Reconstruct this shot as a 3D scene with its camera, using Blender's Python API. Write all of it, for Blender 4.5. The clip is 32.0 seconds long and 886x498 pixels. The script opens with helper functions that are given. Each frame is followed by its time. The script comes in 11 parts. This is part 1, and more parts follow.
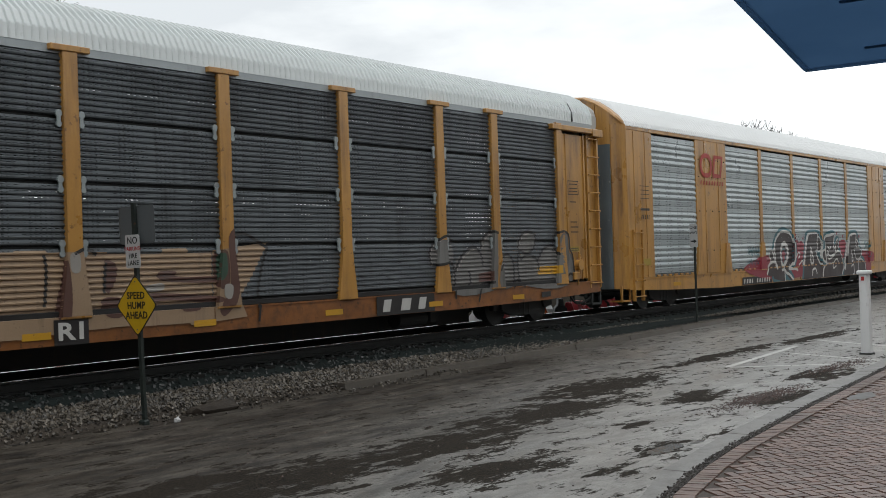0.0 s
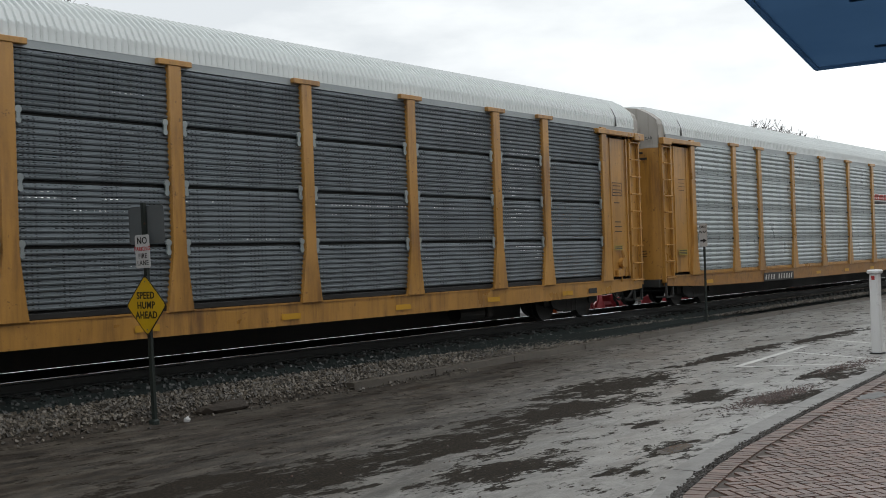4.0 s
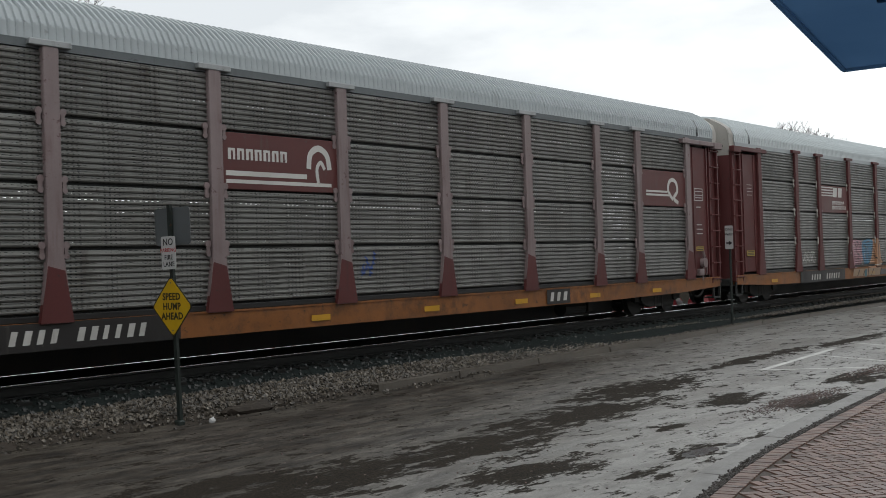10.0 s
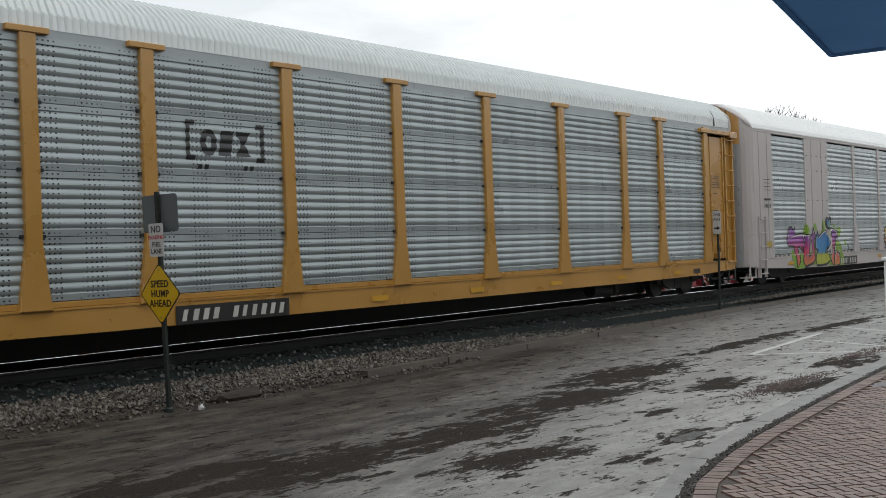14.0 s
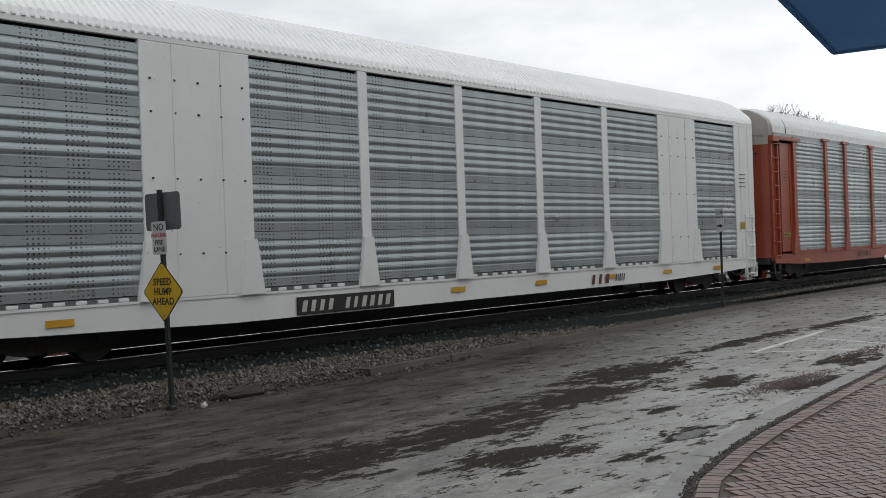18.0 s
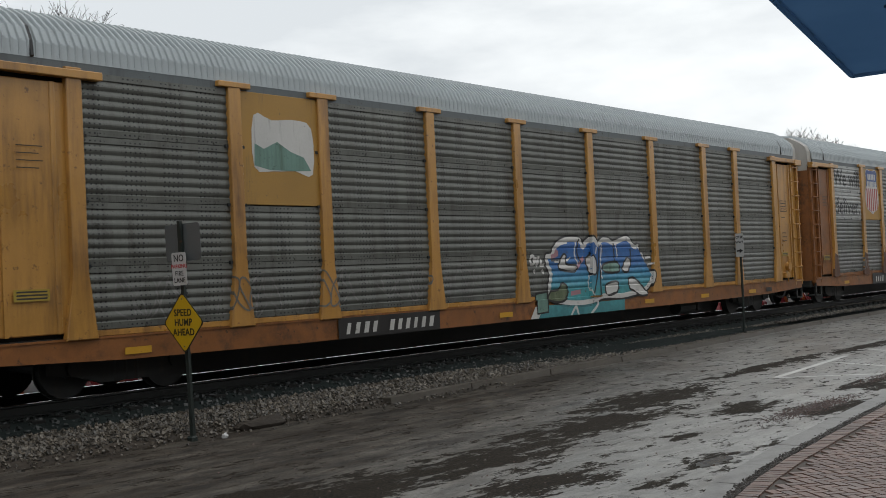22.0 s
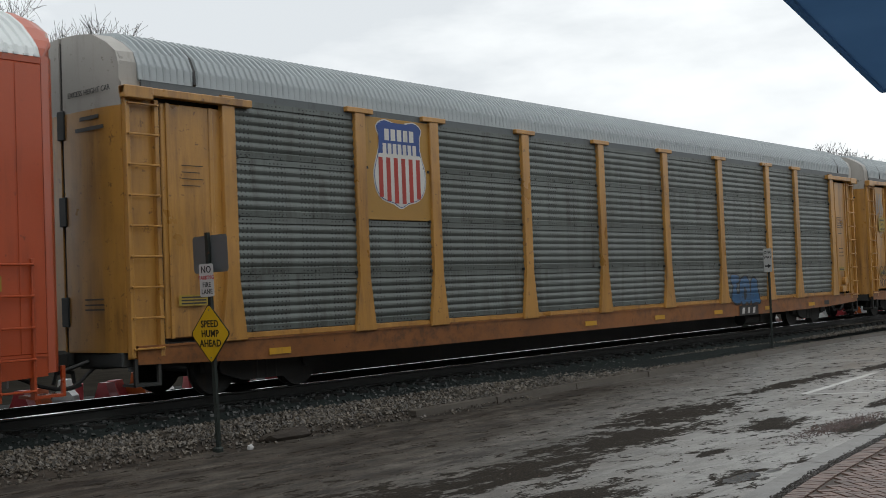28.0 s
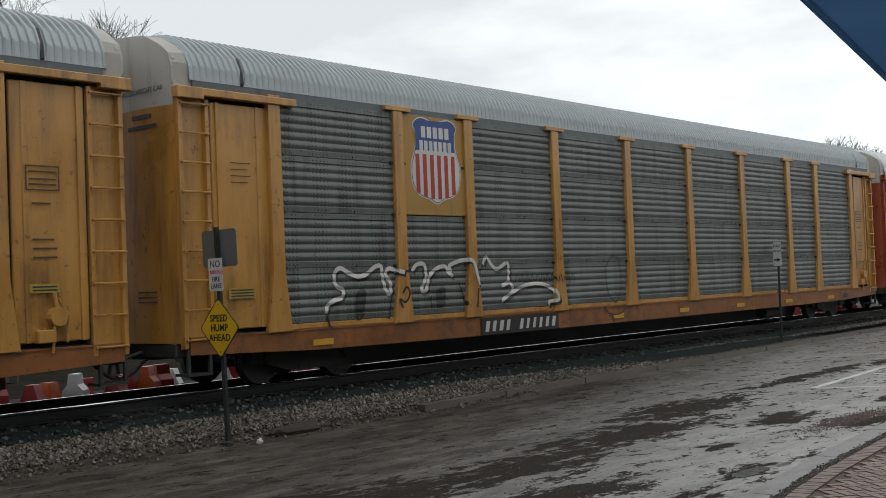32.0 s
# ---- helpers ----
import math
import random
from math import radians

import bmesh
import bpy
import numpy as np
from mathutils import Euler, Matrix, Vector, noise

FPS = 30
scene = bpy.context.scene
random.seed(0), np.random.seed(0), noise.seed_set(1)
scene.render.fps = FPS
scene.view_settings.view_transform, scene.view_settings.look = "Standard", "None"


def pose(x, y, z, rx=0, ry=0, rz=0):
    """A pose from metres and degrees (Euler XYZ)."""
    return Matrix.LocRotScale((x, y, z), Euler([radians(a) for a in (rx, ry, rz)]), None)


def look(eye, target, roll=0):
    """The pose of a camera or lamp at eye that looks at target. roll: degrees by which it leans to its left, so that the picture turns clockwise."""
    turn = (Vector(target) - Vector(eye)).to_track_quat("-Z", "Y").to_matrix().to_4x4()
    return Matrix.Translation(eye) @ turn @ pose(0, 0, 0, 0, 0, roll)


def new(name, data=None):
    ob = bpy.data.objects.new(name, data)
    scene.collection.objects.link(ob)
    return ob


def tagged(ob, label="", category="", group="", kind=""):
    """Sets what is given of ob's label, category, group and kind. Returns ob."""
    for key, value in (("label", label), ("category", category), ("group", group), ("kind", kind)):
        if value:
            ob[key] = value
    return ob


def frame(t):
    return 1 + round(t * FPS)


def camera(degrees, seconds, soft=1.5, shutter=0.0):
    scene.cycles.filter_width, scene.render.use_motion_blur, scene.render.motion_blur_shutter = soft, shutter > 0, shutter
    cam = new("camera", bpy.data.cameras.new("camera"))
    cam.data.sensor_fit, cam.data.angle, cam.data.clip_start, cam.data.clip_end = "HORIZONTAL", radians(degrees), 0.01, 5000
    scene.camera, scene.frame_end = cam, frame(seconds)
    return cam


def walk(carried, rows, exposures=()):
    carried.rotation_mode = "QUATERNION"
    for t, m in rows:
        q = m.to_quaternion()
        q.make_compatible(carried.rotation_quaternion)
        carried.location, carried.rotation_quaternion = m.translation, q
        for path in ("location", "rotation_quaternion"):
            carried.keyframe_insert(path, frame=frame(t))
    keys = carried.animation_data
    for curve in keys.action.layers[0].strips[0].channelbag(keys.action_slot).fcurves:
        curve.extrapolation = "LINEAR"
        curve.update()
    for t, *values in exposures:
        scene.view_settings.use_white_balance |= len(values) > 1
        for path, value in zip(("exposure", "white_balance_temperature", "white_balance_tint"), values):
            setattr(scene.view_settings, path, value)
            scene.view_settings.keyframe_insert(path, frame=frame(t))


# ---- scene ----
EYE = (0.0, 0.0, 2.157)
RAIL_TOP = 0.60      # railhead above the road
SIDE = 14.062        # the train's near side
cam = camera(41.77, 32.0, soft=0.55, shutter=0.03)
walk(cam, [(t, pose(*EYE, a, b, c)) for t, a, b, c in (  # seconds, 90 + pitch, roll, yaw
    (0, 90.46, 1.78, -53.46), (0.5, 90.40, 1.72, -53.46), (1, 90.37, 1.66, -53.38), (1.5, 90.31, 1.71, -53.44),
    (2, 90.27, 1.69, -53.26), (2.5, 90.30, 1.68, -53.12), (3, 90.37, 1.77, -53.17), (3.5, 90.41, 1.81, -53.10),
    (5.5, 90.59, 1.86, -52.86), (6, 90.51, 1.88, -52.90), (6.5, 90.37, 1.90, -52.72), (7, 90.25, 2.00, -52.57),
    (7.5, 90.27, 2.02, -52.54), (8, 90.36, 2.00, -52.53), (8.5, 90.37, 1.82, -52.14), (9, 90.42, 1.70, -51.75),
    (9.5, 90.59, 1.78, -51.52), (10, 90.59, 1.73, -51.80), (10.5, 90.47, 1.69, -51.64), (11, 90.37, 1.68, -51.28),
    (11.5, 90.71, 1.58, -50.62), (12, 90.99, 1.91, -50.16), (12.5, 91.05, 2.02, -50.14), (13, 90.63, 2.01, -50.74),
    (13.5, 90.20, 2.05, -51.90), (15.5, 89.50, 1.78, -52.67), (16, 89.53, 1.90, -52.62), (16.5, 89.56, 1.97, -52.52),
    (17, 89.65, 1.88, -52.33), (17.5, 89.70, 2.09, -52.39), (18, 89.79, 1.96, -52.24), (18.5, 90.20, 1.96, -51.98),
    (19, 90.57, 2.13, -51.88), (19.5, 90.99, 2.30, -51.62), (20, 91.09, 2.43, -51.60), (20.5, 91.08, 2.47, -51.45),
    (21, 91.09, 2.43, -51.29), (21.5, 91.18, 2.56, -51.35), (22, 91.21, 2.57, -51.29), (22.5, 91.23, 2.50, -51.14),
    (23, 91.22, 2.43, -50.95), (23.5, 91.32, 2.40, -50.73), (24, 91.59, 2.32, -50.64), (24.5, 91.78, 2.21, -50.57),
    (25, 91.82, 2.34, -50.35), (25.5, 91.78, 2.21, -50.32), (26, 91.86, 2.32, -50.34), (26.5, 91.93, 2.25, -50.17),
    (28.5, 91.83, 2.18, -49.93), (29, 91.66, 2.21, -49.86), (29.5, 91.53, 2.17, -49.95), (30, 91.48, 2.31, -49.79),
    (30.5, 91.50, 2.35, -49.91), (31, 91.57, 2.30, -49.81), (31.5, 91.63, 2.21, -49.76), (32, 91.64, 2.22, -49.57),
)], [(t, e, 6380, 7.5) for t, e in ((0, -0.03), (3, -0.05), (6, -0.11), (9, -0.06), (11, 0), (12, 0.05), (13, 0.03), (16, 0.07), (17, -0.04), (19, -0.2), (21, -0.14), (25, -0.13), (32, -0.1))])

# ---- overcast sky ----
sun_height, sun_side = radians(66), radians(200)
world = bpy.data.worlds.new("sky")
scene.world = world
world.use_nodes = True
wn, wl = world.node_tree.nodes, world.node_tree.links
wn.clear()
w_out, w_bg = wn.new("ShaderNodeOutputWorld"), wn.new("ShaderNodeBackground")
w_sky = wn.new("ShaderNodeTexSky")
w_sky.sky_type, w_sky.sun_disc = "NISHITA", False
w_sky.sun_elevation, w_sky.sun_rotation = sun_height, sun_side
w_sky.air_density, w_sky.dust_density = 1.0, 6.0
w_dim = wn.new("ShaderNodeMix"); w_dim.data_type = "RGBA"; w_dim.blend_type = "MULTIPLY"
w_dim.inputs[0].default_value = 1.0
w_dim.inputs[7].default_value = (0.08, 0.08, 0.08, 1)
w_co, w_map, w_noise, w_ramp = wn.new("ShaderNodeTexCoord"), wn.new("ShaderNodeMapping"), wn.new("ShaderNodeTexNoise"), wn.new("ShaderNodeValToRGB")
w_map.inputs["Scale"].default_value = (1.0, 1.0, 3.2)
w_noise.inputs["Scale"].default_value, w_noise.inputs["Detail"].default_value, w_noise.inputs["Roughness"].default_value = 2.2, 7.0, 0.55
w_ramp.color_ramp.elements[0].position, w_ramp.color_ramp.elements[1].position = 0.36, 0.60
w_ramp.color_ramp.elements[0].color, w_ramp.color_ramp.elements[1].color = (0.90, 0.925, 0.955, 1), (1.38, 1.38, 1.37, 1)
w_mix = wn.new("ShaderNodeMix"); w_mix.data_type = "RGBA"
w_mix.inputs[0].default_value = 0.92
wl.new(w_co.outputs["Generated"], w_map.inputs["Vector"]); wl.new(w_map.outputs[0], w_noise.inputs["Vector"])
wl.new(w_noise.outputs["Fac"], w_ramp.inputs[0]); wl.new(w_sky.outputs[0], w_dim.inputs[6])
wl.new(w_dim.outputs[2], w_mix.inputs[6]); wl.new(w_ramp.outputs[0], w_mix.inputs[7])
wl.new(w_mix.outputs[2], w_bg.inputs["Color"]); wl.new(w_bg.outputs[0], w_out.inputs["Surface"])
w_bg.inputs["Strength"].default_value = 1.0
sun = new("sun", bpy.data.lights.new("sun", "SUN"))
sun.data.energy, sun.data.angle, sun.data.color = 0.6, radians(25), (1.0, 0.98, 0.95)
sun.matrix_world = look((math.cos(sun_height) * math.sin(sun_side), math.cos(sun_height) * math.cos(sun_side), math.sin(sun_height)), (0, 0, 0))


# ---- materials ----
def ramp(nt, src, a, b, ca, cb):
    n = nt.nodes.new("ShaderNodeValToRGB")
    n.color_ramp.elements[0].position, n.color_ramp.elements[1].position = a, b
    n.color_ramp.elements[0].color, n.color_ramp.elements[1].color = (*ca, 1), (*cb, 1)
    nt.links.new(src, n.inputs[0])
    return n.outputs[0]


def noise_of(nt, vec, scale, detail=4.0, rough=0.55, stretch=None):
    if stretch:
        m = nt.nodes.new("ShaderNodeMapping")
        m.inputs["Scale"].default_value = stretch
        nt.links.new(vec, m.inputs["Vector"])
        vec = m.outputs[0]
    n = nt.nodes.new("ShaderNodeTexNoise")
    n.inputs["Scale"].default_value, n.inputs["Detail"].default_value, n.inputs["Roughness"].default_value = scale, detail, rough
    nt.links.new(vec, n.inputs["Vector"])
    return n.outputs["Fac"]


def mixed(nt, fac, a, b, mode="MIX"):
    n = nt.nodes.new("ShaderNodeMix")
    n.data_type, n.blend_type = "RGBA", mode
    for slot, v in ((0, fac), (6, a), (7, b)):
        if isinstance(v, tuple):
            n.inputs[slot].default_value = (*v, 1)
        elif isinstance(v, (int, float)):
            n.inputs[slot].default_value = v
        else:
            nt.links.new(v, n.inputs[slot])
    return n.outputs[2]


def shifted(nt):
    """Object coordinates moved by the object's random number, so that alike pieces differ."""
    co, info, add = nt.nodes.new("ShaderNodeTexCoord"), nt.nodes.new("ShaderNodeObjectInfo"), nt.nodes.new("ShaderNodeVectorMath")
    mul = nt.nodes.new("ShaderNodeMath")
    mul.operation, mul.inputs[1].default_value = "MULTIPLY", 37.0
    nt.links.new(info.outputs["Random"], mul.inputs[0])
    nt.links.new(co.outputs["Object"], add.inputs[0])
    nt.links.new(mul.outputs[0], add.inputs[1])
    return add.outputs[0], co.outputs["Object"], info.outputs["Random"]


def material(name, colour, rough=0.5, metal=0.0, vary=0.15, dirt=None, dirt_amount=0.4, streak=True, scale=1.0, bump=0.1, fine=40.0, tone=0.0, holes=False, gloss=0.5, rib=0.1365, slots=False):
    """Painted or bare surface: blotches, fine grain, runs of dirt down it, and fine relief."""
    m = bpy.data.materials.new(name)
    m.use_nodes = True
    nt = m.node_tree
    bsdf = nt.nodes["Principled BSDF"]
    vec, own, rnd = shifted(nt)
    big, small = noise_of(nt, vec, 0.9 * scale, 5), noise_of(nt, vec, fine, 3)
    colour = tuple(DULL * c for c in colour)
    dirt = tuple(DULL * c for c in dirt) if dirt else None
    lo, hi = tuple(max(0, c * (1 - vary)) for c in colour), tuple(min(1, c * (1 + vary)) for c in colour)
    col = ramp(nt, big, 0.3, 0.7, lo, hi)
    col = mixed(nt, 0.25, col, ramp(nt, small, 0.3, 0.7, lo, hi))
    if tone:
        col = mixed(nt, 1.0, col, ramp(nt, rnd, 0.0, 1.0, (1 - tone,) * 3, (1, 1, 1)), "MULTIPLY")
    if dirt:
        runs = noise_of(nt, vec, 4.5, 7, 0.7, (1.0, 1.0, 0.10) if streak else None)
        amount = ramp(nt, runs, 0.66 - 0.40 * dirt_amount, 0.84 - 0.25 * dirt_amount, (0, 0, 0), (0.9,) * 3)
        where = ramp(nt, noise_of(nt, vec, 0.8, 4, 0.6), 0.36, 0.60, (0.15,) * 3, (1, 1, 1))
        amount = mixed(nt, 1.0, amount, where, "MULTIPLY")
        spots = ramp(nt, noise_of(nt, vec, 7.0, 8, 0.72), 0.66 - 0.10 * dirt_amount, 0.70 - 0.10 * dirt_amount, (0, 0, 0), (0.8,) * 3)
        amount = mixed(nt, 1.0, amount, spots, "LIGHTEN")
        col = mixed(nt, amount, col, dirt)
    if holes:
        # columns of small punched holes
        sep = nt.nodes.new("ShaderNodeSeparateXYZ")
        nt.links.new(own, sep.inputs[0])
        mask = None
        for axis, pitch, width, start in (("X", 0.085, 0.36, 0.0), ("Z", 0.5 * rib, 0.32, 0.105), ("X", 0.69, 0.60, 0.1)):
            o = nt.nodes.new("ShaderNodeMath"); o.operation, o.inputs[1].default_value = "SUBTRACT", start
            nt.links.new(sep.outputs[axis], o.inputs[0])
            a = nt.nodes.new("ShaderNodeMath"); a.operation, a.inputs[1].default_value = "DIVIDE", pitch
            b = nt.nodes.new("ShaderNodeMath"); b.operation = "FRACT"
            c = nt.nodes.new("ShaderNodeMath"); c.operation, c.inputs[1].default_value = "LESS_THAN", width
            nt.links.new(o.outputs[0], a.inputs[0]); nt.links.new(a.outputs[0], b.inputs[0]); nt.links.new(b.outputs[0], c.inputs[0])
            if mask is None:
                mask = c.outputs[0]
            else:
                d = nt.nodes.new("ShaderNodeMath"); d.operation = "MULTIPLY"
                nt.links.new(mask, d.inputs[0]); nt.links.new(c.outputs[0], d.inputs[1]); mask = d.outputs[0]
        d = nt.nodes.new("ShaderNodeMath"); d.operation = "MULTIPLY"
        nt.links.new(mask, d.inputs[0]); nt.links.new(ramp(nt, noise_of(nt, vec, 1.0, 3, 0.6, (5.0, 1.0, 0.7)), 0.34, 0.52, (0.35,) * 3, (1.0,) * 3), d.inputs[1])
        col = mixed(nt, d.outputs[0], col, (0.015, 0.016, 0.018))
    nt.links.new(col, bsdf.inputs["Base Color"])
    r = ramp(nt, big, 0.25, 0.75, (max(0.03, rough - 0.12),) * 3, (min(1, rough + 0.12),) * 3)
    nt.links.new(r, bsdf.inputs["Roughness"])
    bsdf.inputs["Metallic"].default_value = metal
    bsdf.inputs["Specular IOR Level"].default_value = gloss
    if bump:
        bp = nt.nodes.new("ShaderNodeBump")
        bp.inputs["Strength"].default_value, bp.inputs["Distance"].default_value = bump, 0.01
        nt.links.new(small, bp.inputs["Height"])
        nt.links.new(bp.outputs[0], bsdf.inputs["Normal"])
    if slots:
        # punched slots that daylight comes through, many of them rusted shut
        sep = nt.nodes.new("ShaderNodeSeparateXYZ")
        nt.links.new(own, sep.inputs[0])
        mask = None
        for axis, pitch, width, start in (("X", 0.105, 0.66, 0.0), ("Z", 0.0860, 0.13, 0.087)):
            lay = []
            for op, value in (("SUBTRACT", start), ("DIVIDE", pitch), ("FRACT", None), ("LESS_THAN", width)):
                n = nt.nodes.new("ShaderNodeMath")
                n.operation = op
                if value is not None:
                    n.inputs[1].default_value = value
                nt.links.new(lay[-1] if lay else sep.outputs[axis], n.inputs[0])
                lay.append(n.outputs[0])
            mask = lay[-1] if mask is None else mixed(nt, 1.0, mask, lay[-1], "MULTIPLY")
        mask = mixed(nt, 1.0, mask, ramp(nt, noise_of(nt, vec, 1.3, 4, 0.7, (1.0, 1.0, 2.2)), 0.47, 0.50, (0, 0, 0), (1, 1, 1)), "MULTIPLY")
        clear, blend = nt.nodes.new("ShaderNodeBsdfTransparent"), nt.nodes.new("ShaderNodeMixShader")
        nt.links.new(mask, blend.inputs[0]); nt.links.new(bsdf.outputs[0], blend.inputs[1]); nt.links.new(clear.outputs[0], blend.inputs[2])
        nt.links.new(blend.outputs[0], nt.nodes["Material Output"].inputs["Surface"])
    return m


DULL = 0.60    # everything is wet and unwashed
GRIME = (0.07, 0.055, 0.04)
RUST = (0.12, 0.05, 0.025)
M = {}
M["yellow"] = material("yellow paint", (0.64, 0.325, 0.068), 0.34, 0, 0.14, (0.17, 0.075, 0.026), 0.58, gloss=0.8)
M["yellow_clean"] = material("clean yellow paint", (0.60, 0.315, 0.062), 0.32, 0, 0.10, (0.28, 0.15, 0.035), 0.18, gloss=0.8)
M["yellow_worn"] = material("worn yellow paint", (0.32, 0.118, 0.026), 0.5, 0, 0.25, (0.050, 0.026, 0.016), 0.55, streak=False)
M["yellow_sill"] = material("dirty yellow sill", (0.42, 0.205, 0.05), 0.55, 0, 0.2, (0.15, 0.07, 0.03), 0.45, streak=False)
M["orange"] = material("orange paint", (0.56, 0.088, 0.020), 0.34, 0, 0.12, (0.22, 0.045, 0.016), 0.28, gloss=0.8)
M["red_orange"] = material("red orange paint", (0.40, 0.066, 0.022), 0.36, 0, 0.15, (0.17, 0.036, 0.016), 0.38, gloss=0.8)
M["maroon"] = material("maroon paint", (0.12, 0.022, 0.022), 0.55, 0, 0.2, (0.05, 0.03, 0.028), 0.35)
M["maroon_pale"] = material("chalky maroon paint", (0.30, 0.235, 0.235), 0.55, 0, 0.2, (0.12, 0.05, 0.05), 0.5)
M["white"] = material("white paint", (1.05, 1.06, 1.06), 0.4, 0, 0.05, (0.42, 0.40, 0.38), 0.12)
M["blush"] = material("pinkish off-white paint", (0.64, 0.595, 0.58), 0.5, 0, 0.06, (0.38, 0.33, 0.30), 0.2)
M["chalk"] = material("dirty white paint", (0.55, 0.53, 0.49), 0.6, 0, 0.12, (0.28, 0.25, 0.21), 0.35)
M["zinc"] = material("galvanised sheet", (0.52, 0.585, 0.60), 0.36, 0.40, 0.07, (0.33, 0.34, 0.33), 0.15, holes=True, tone=0.12)
M["zinc_bright"] = material("bright galvanised sheet", (0.59, 0.655, 0.67), 0.35, 0.40, 0.08, (0.42, 0.44, 0.45), 0.10, holes=True, tone=0.10)
M["zinc_grey"] = material("weathered grey sheet", (0.195, 0.220, 0.208), 0.48, 0.32, 0.22, (0.062, 0.056, 0.044), 0.5, holes=True, tone=0.12)
M["zinc_brown"] = material("soot-browned sheet", (0.205, 0.210, 0.190), 0.48, 0.30, 0.25, (0.062, 0.054, 0.042), 0.52, holes=True, tone=0.15)
M["slate"] = material("blue-grey sheet", (0.22, 0.255, 0.28), 0.4, 0.45, 0.15, (0.12, 0.13, 0.13), 0.3, holes=True, rib=0.0865, slots=True, tone=0.12)
M["slate_dark"] = material("dark blue-grey sheet", (0.17, 0.19, 0.205), 0.40, 0.5, 0.18, (0.06, 0.06, 0.06), 0.35, holes=True, rib=0.0865, slots=True, tone=0.15)
M["slat_brown"] = material("brown-grey weathered sheet", (0.265, 0.265, 0.25), 0.42, 0.5, 0.2, (0.085, 0.072, 0.058), 0.4, holes=True, rib=0.0865, slots=True, tone=0.15)
M["roof_pale"] = material("pale galvanised roof", (0.95, 1.0, 1.0), 0.42, 0.25, 0.05, (0.72, 0.74, 0.73), 0.16)
M["roof_grey"] = material("grey galvanised roof", (0.52, 0.57, 0.59), 0.45, 0.3, 0.08, (0.30, 0.32, 0.32), 0.2)
M["roof_mid"] = material("light grey galvanised roof", (0.68, 0.74, 0.76), 0.42, 0.3, 0.08, (0.5, 0.52, 0.52), 0.2)
M["roof_white"] = material("white roof paint", (1.16, 1.18, 1.18), 0.45, 0.0, 0.04, (0.66, 0.68, 0.67), 0.15)
M["rusted"] = material("rusty brown paint", (0.17, 0.075, 0.04), 0.65, 0, 0.3, (0.05, 0.03, 0.02), 0.5)
M["sooty_red"] = material("sooty red paint", (0.17, 0.045, 0.03), 0.6, 0, 0.3, (0.04, 0.022, 0.018), 0.6)
M["eave_dark"] = material("dark grey eave steel", (0.17, 0.19, 0.20), 0.5, 0.3, 0.15, (0.08, 0.08, 0.08), 0.3)
# green-grey tint in both: haze over the shaded underside, put in as colour
M["black"] = material("black steel and dark inside with haze tint", (0.026, 0.030, 0.031), 0.6, 0.2, 0.4, (0.05, 0.03, 0.02), 0.2)
M["gear"] = material("dirty running gear with haze tint", (0.034, 0.038, 0.038), 0.65, 0.1, 0.4, (0.08, 0.055, 0.04), 0.35)
M["black_paint"] = material("black paint", (0.014, 0.014, 0.015), 0.5, 0, 0.3)
M["rubber"] = material("black rubber", (0.02, 0.02, 0.021), 0.7, 0, 0.3)
M["end_slate"] = material("streaked blue-grey end paint", (0.16, 0.20, 0.22), 0.5, 0.1, 0.2, (0.50, 0.50, 0.48), 0.35)
M["end_zinc"] = material("streaked bare end sheet", (0.48, 0.50, 0.51), 0.45, 0.3, 0.12, (0.16, 0.17, 0.17), 0.4)
M["chalk_panel"] = material("whitewashed sheet", (0.50, 0.51, 0.50), 0.5, 0.1, 0.12, (0.26, 0.25, 0.22), 0.3, holes=True)


# ---- building blocks ----
MESHES = {}


def box(bm, x0, x1, y0, y1, z0, z1, bevel=0.0):
    made = bmesh.ops.create_cube(bm, size=1.0, matrix=Matrix.LocRotScale(((x0 + x1) / 2, (y0 + y1) / 2, (z0 + z1) / 2), None, (x1 - x0, y1 - y0, z1 - z0)))
    if bevel:
        edges = list({e for v in made["verts"] for e in v.link_edges})
        bmesh.ops.bevel(bm, geom=edges, offset=bevel, segments=1, affect="EDGES")


def rod(bm, a, b, r, n=8, r2=None):
    a, b = Vector(a), Vector(b)
    q = (b - a).to_track_quat("Z", "Y")
    m = Matrix.Translation((a + b) / 2) @ q.to_matrix().to_4x4()
    bmesh.ops.create_cone(bm, cap_ends=True, segments=n, radius1=r, radius2=r if r2 is None else r2, depth=(b - a).length, matrix=m)


def prism(bm, outline, y0, y1):
    """A closed solid from an outline in x and z, between two depths y."""
    front, back = [bm.verts.new((x, y0, z)) for x, z in outline], [bm.verts.new((x, y1, z)) for x, z in outline]
    bm.faces.new(front)
    bm.faces.new(back[::-1])
    for i in range(len(front)):
        j = (i + 1) % len(front)
        bm.faces.new((front[j], front[i], back[i], back[j]))


def extrude_x(bm, outline, x0, x1):
    """A closed solid from an outline in y and z, between two stations x."""
    a, b = [bm.verts.new((x0, y, z)) for y, z in outline], [bm.verts.new((x1, y, z)) for y, z in outline]
    bm.faces.new(a)
    bm.faces.new(b[::-1])
    for i in range(len(a)):
        j = (i + 1) % len(a)
        bm.faces.new((a[j], a[i], b[i], b[j]))


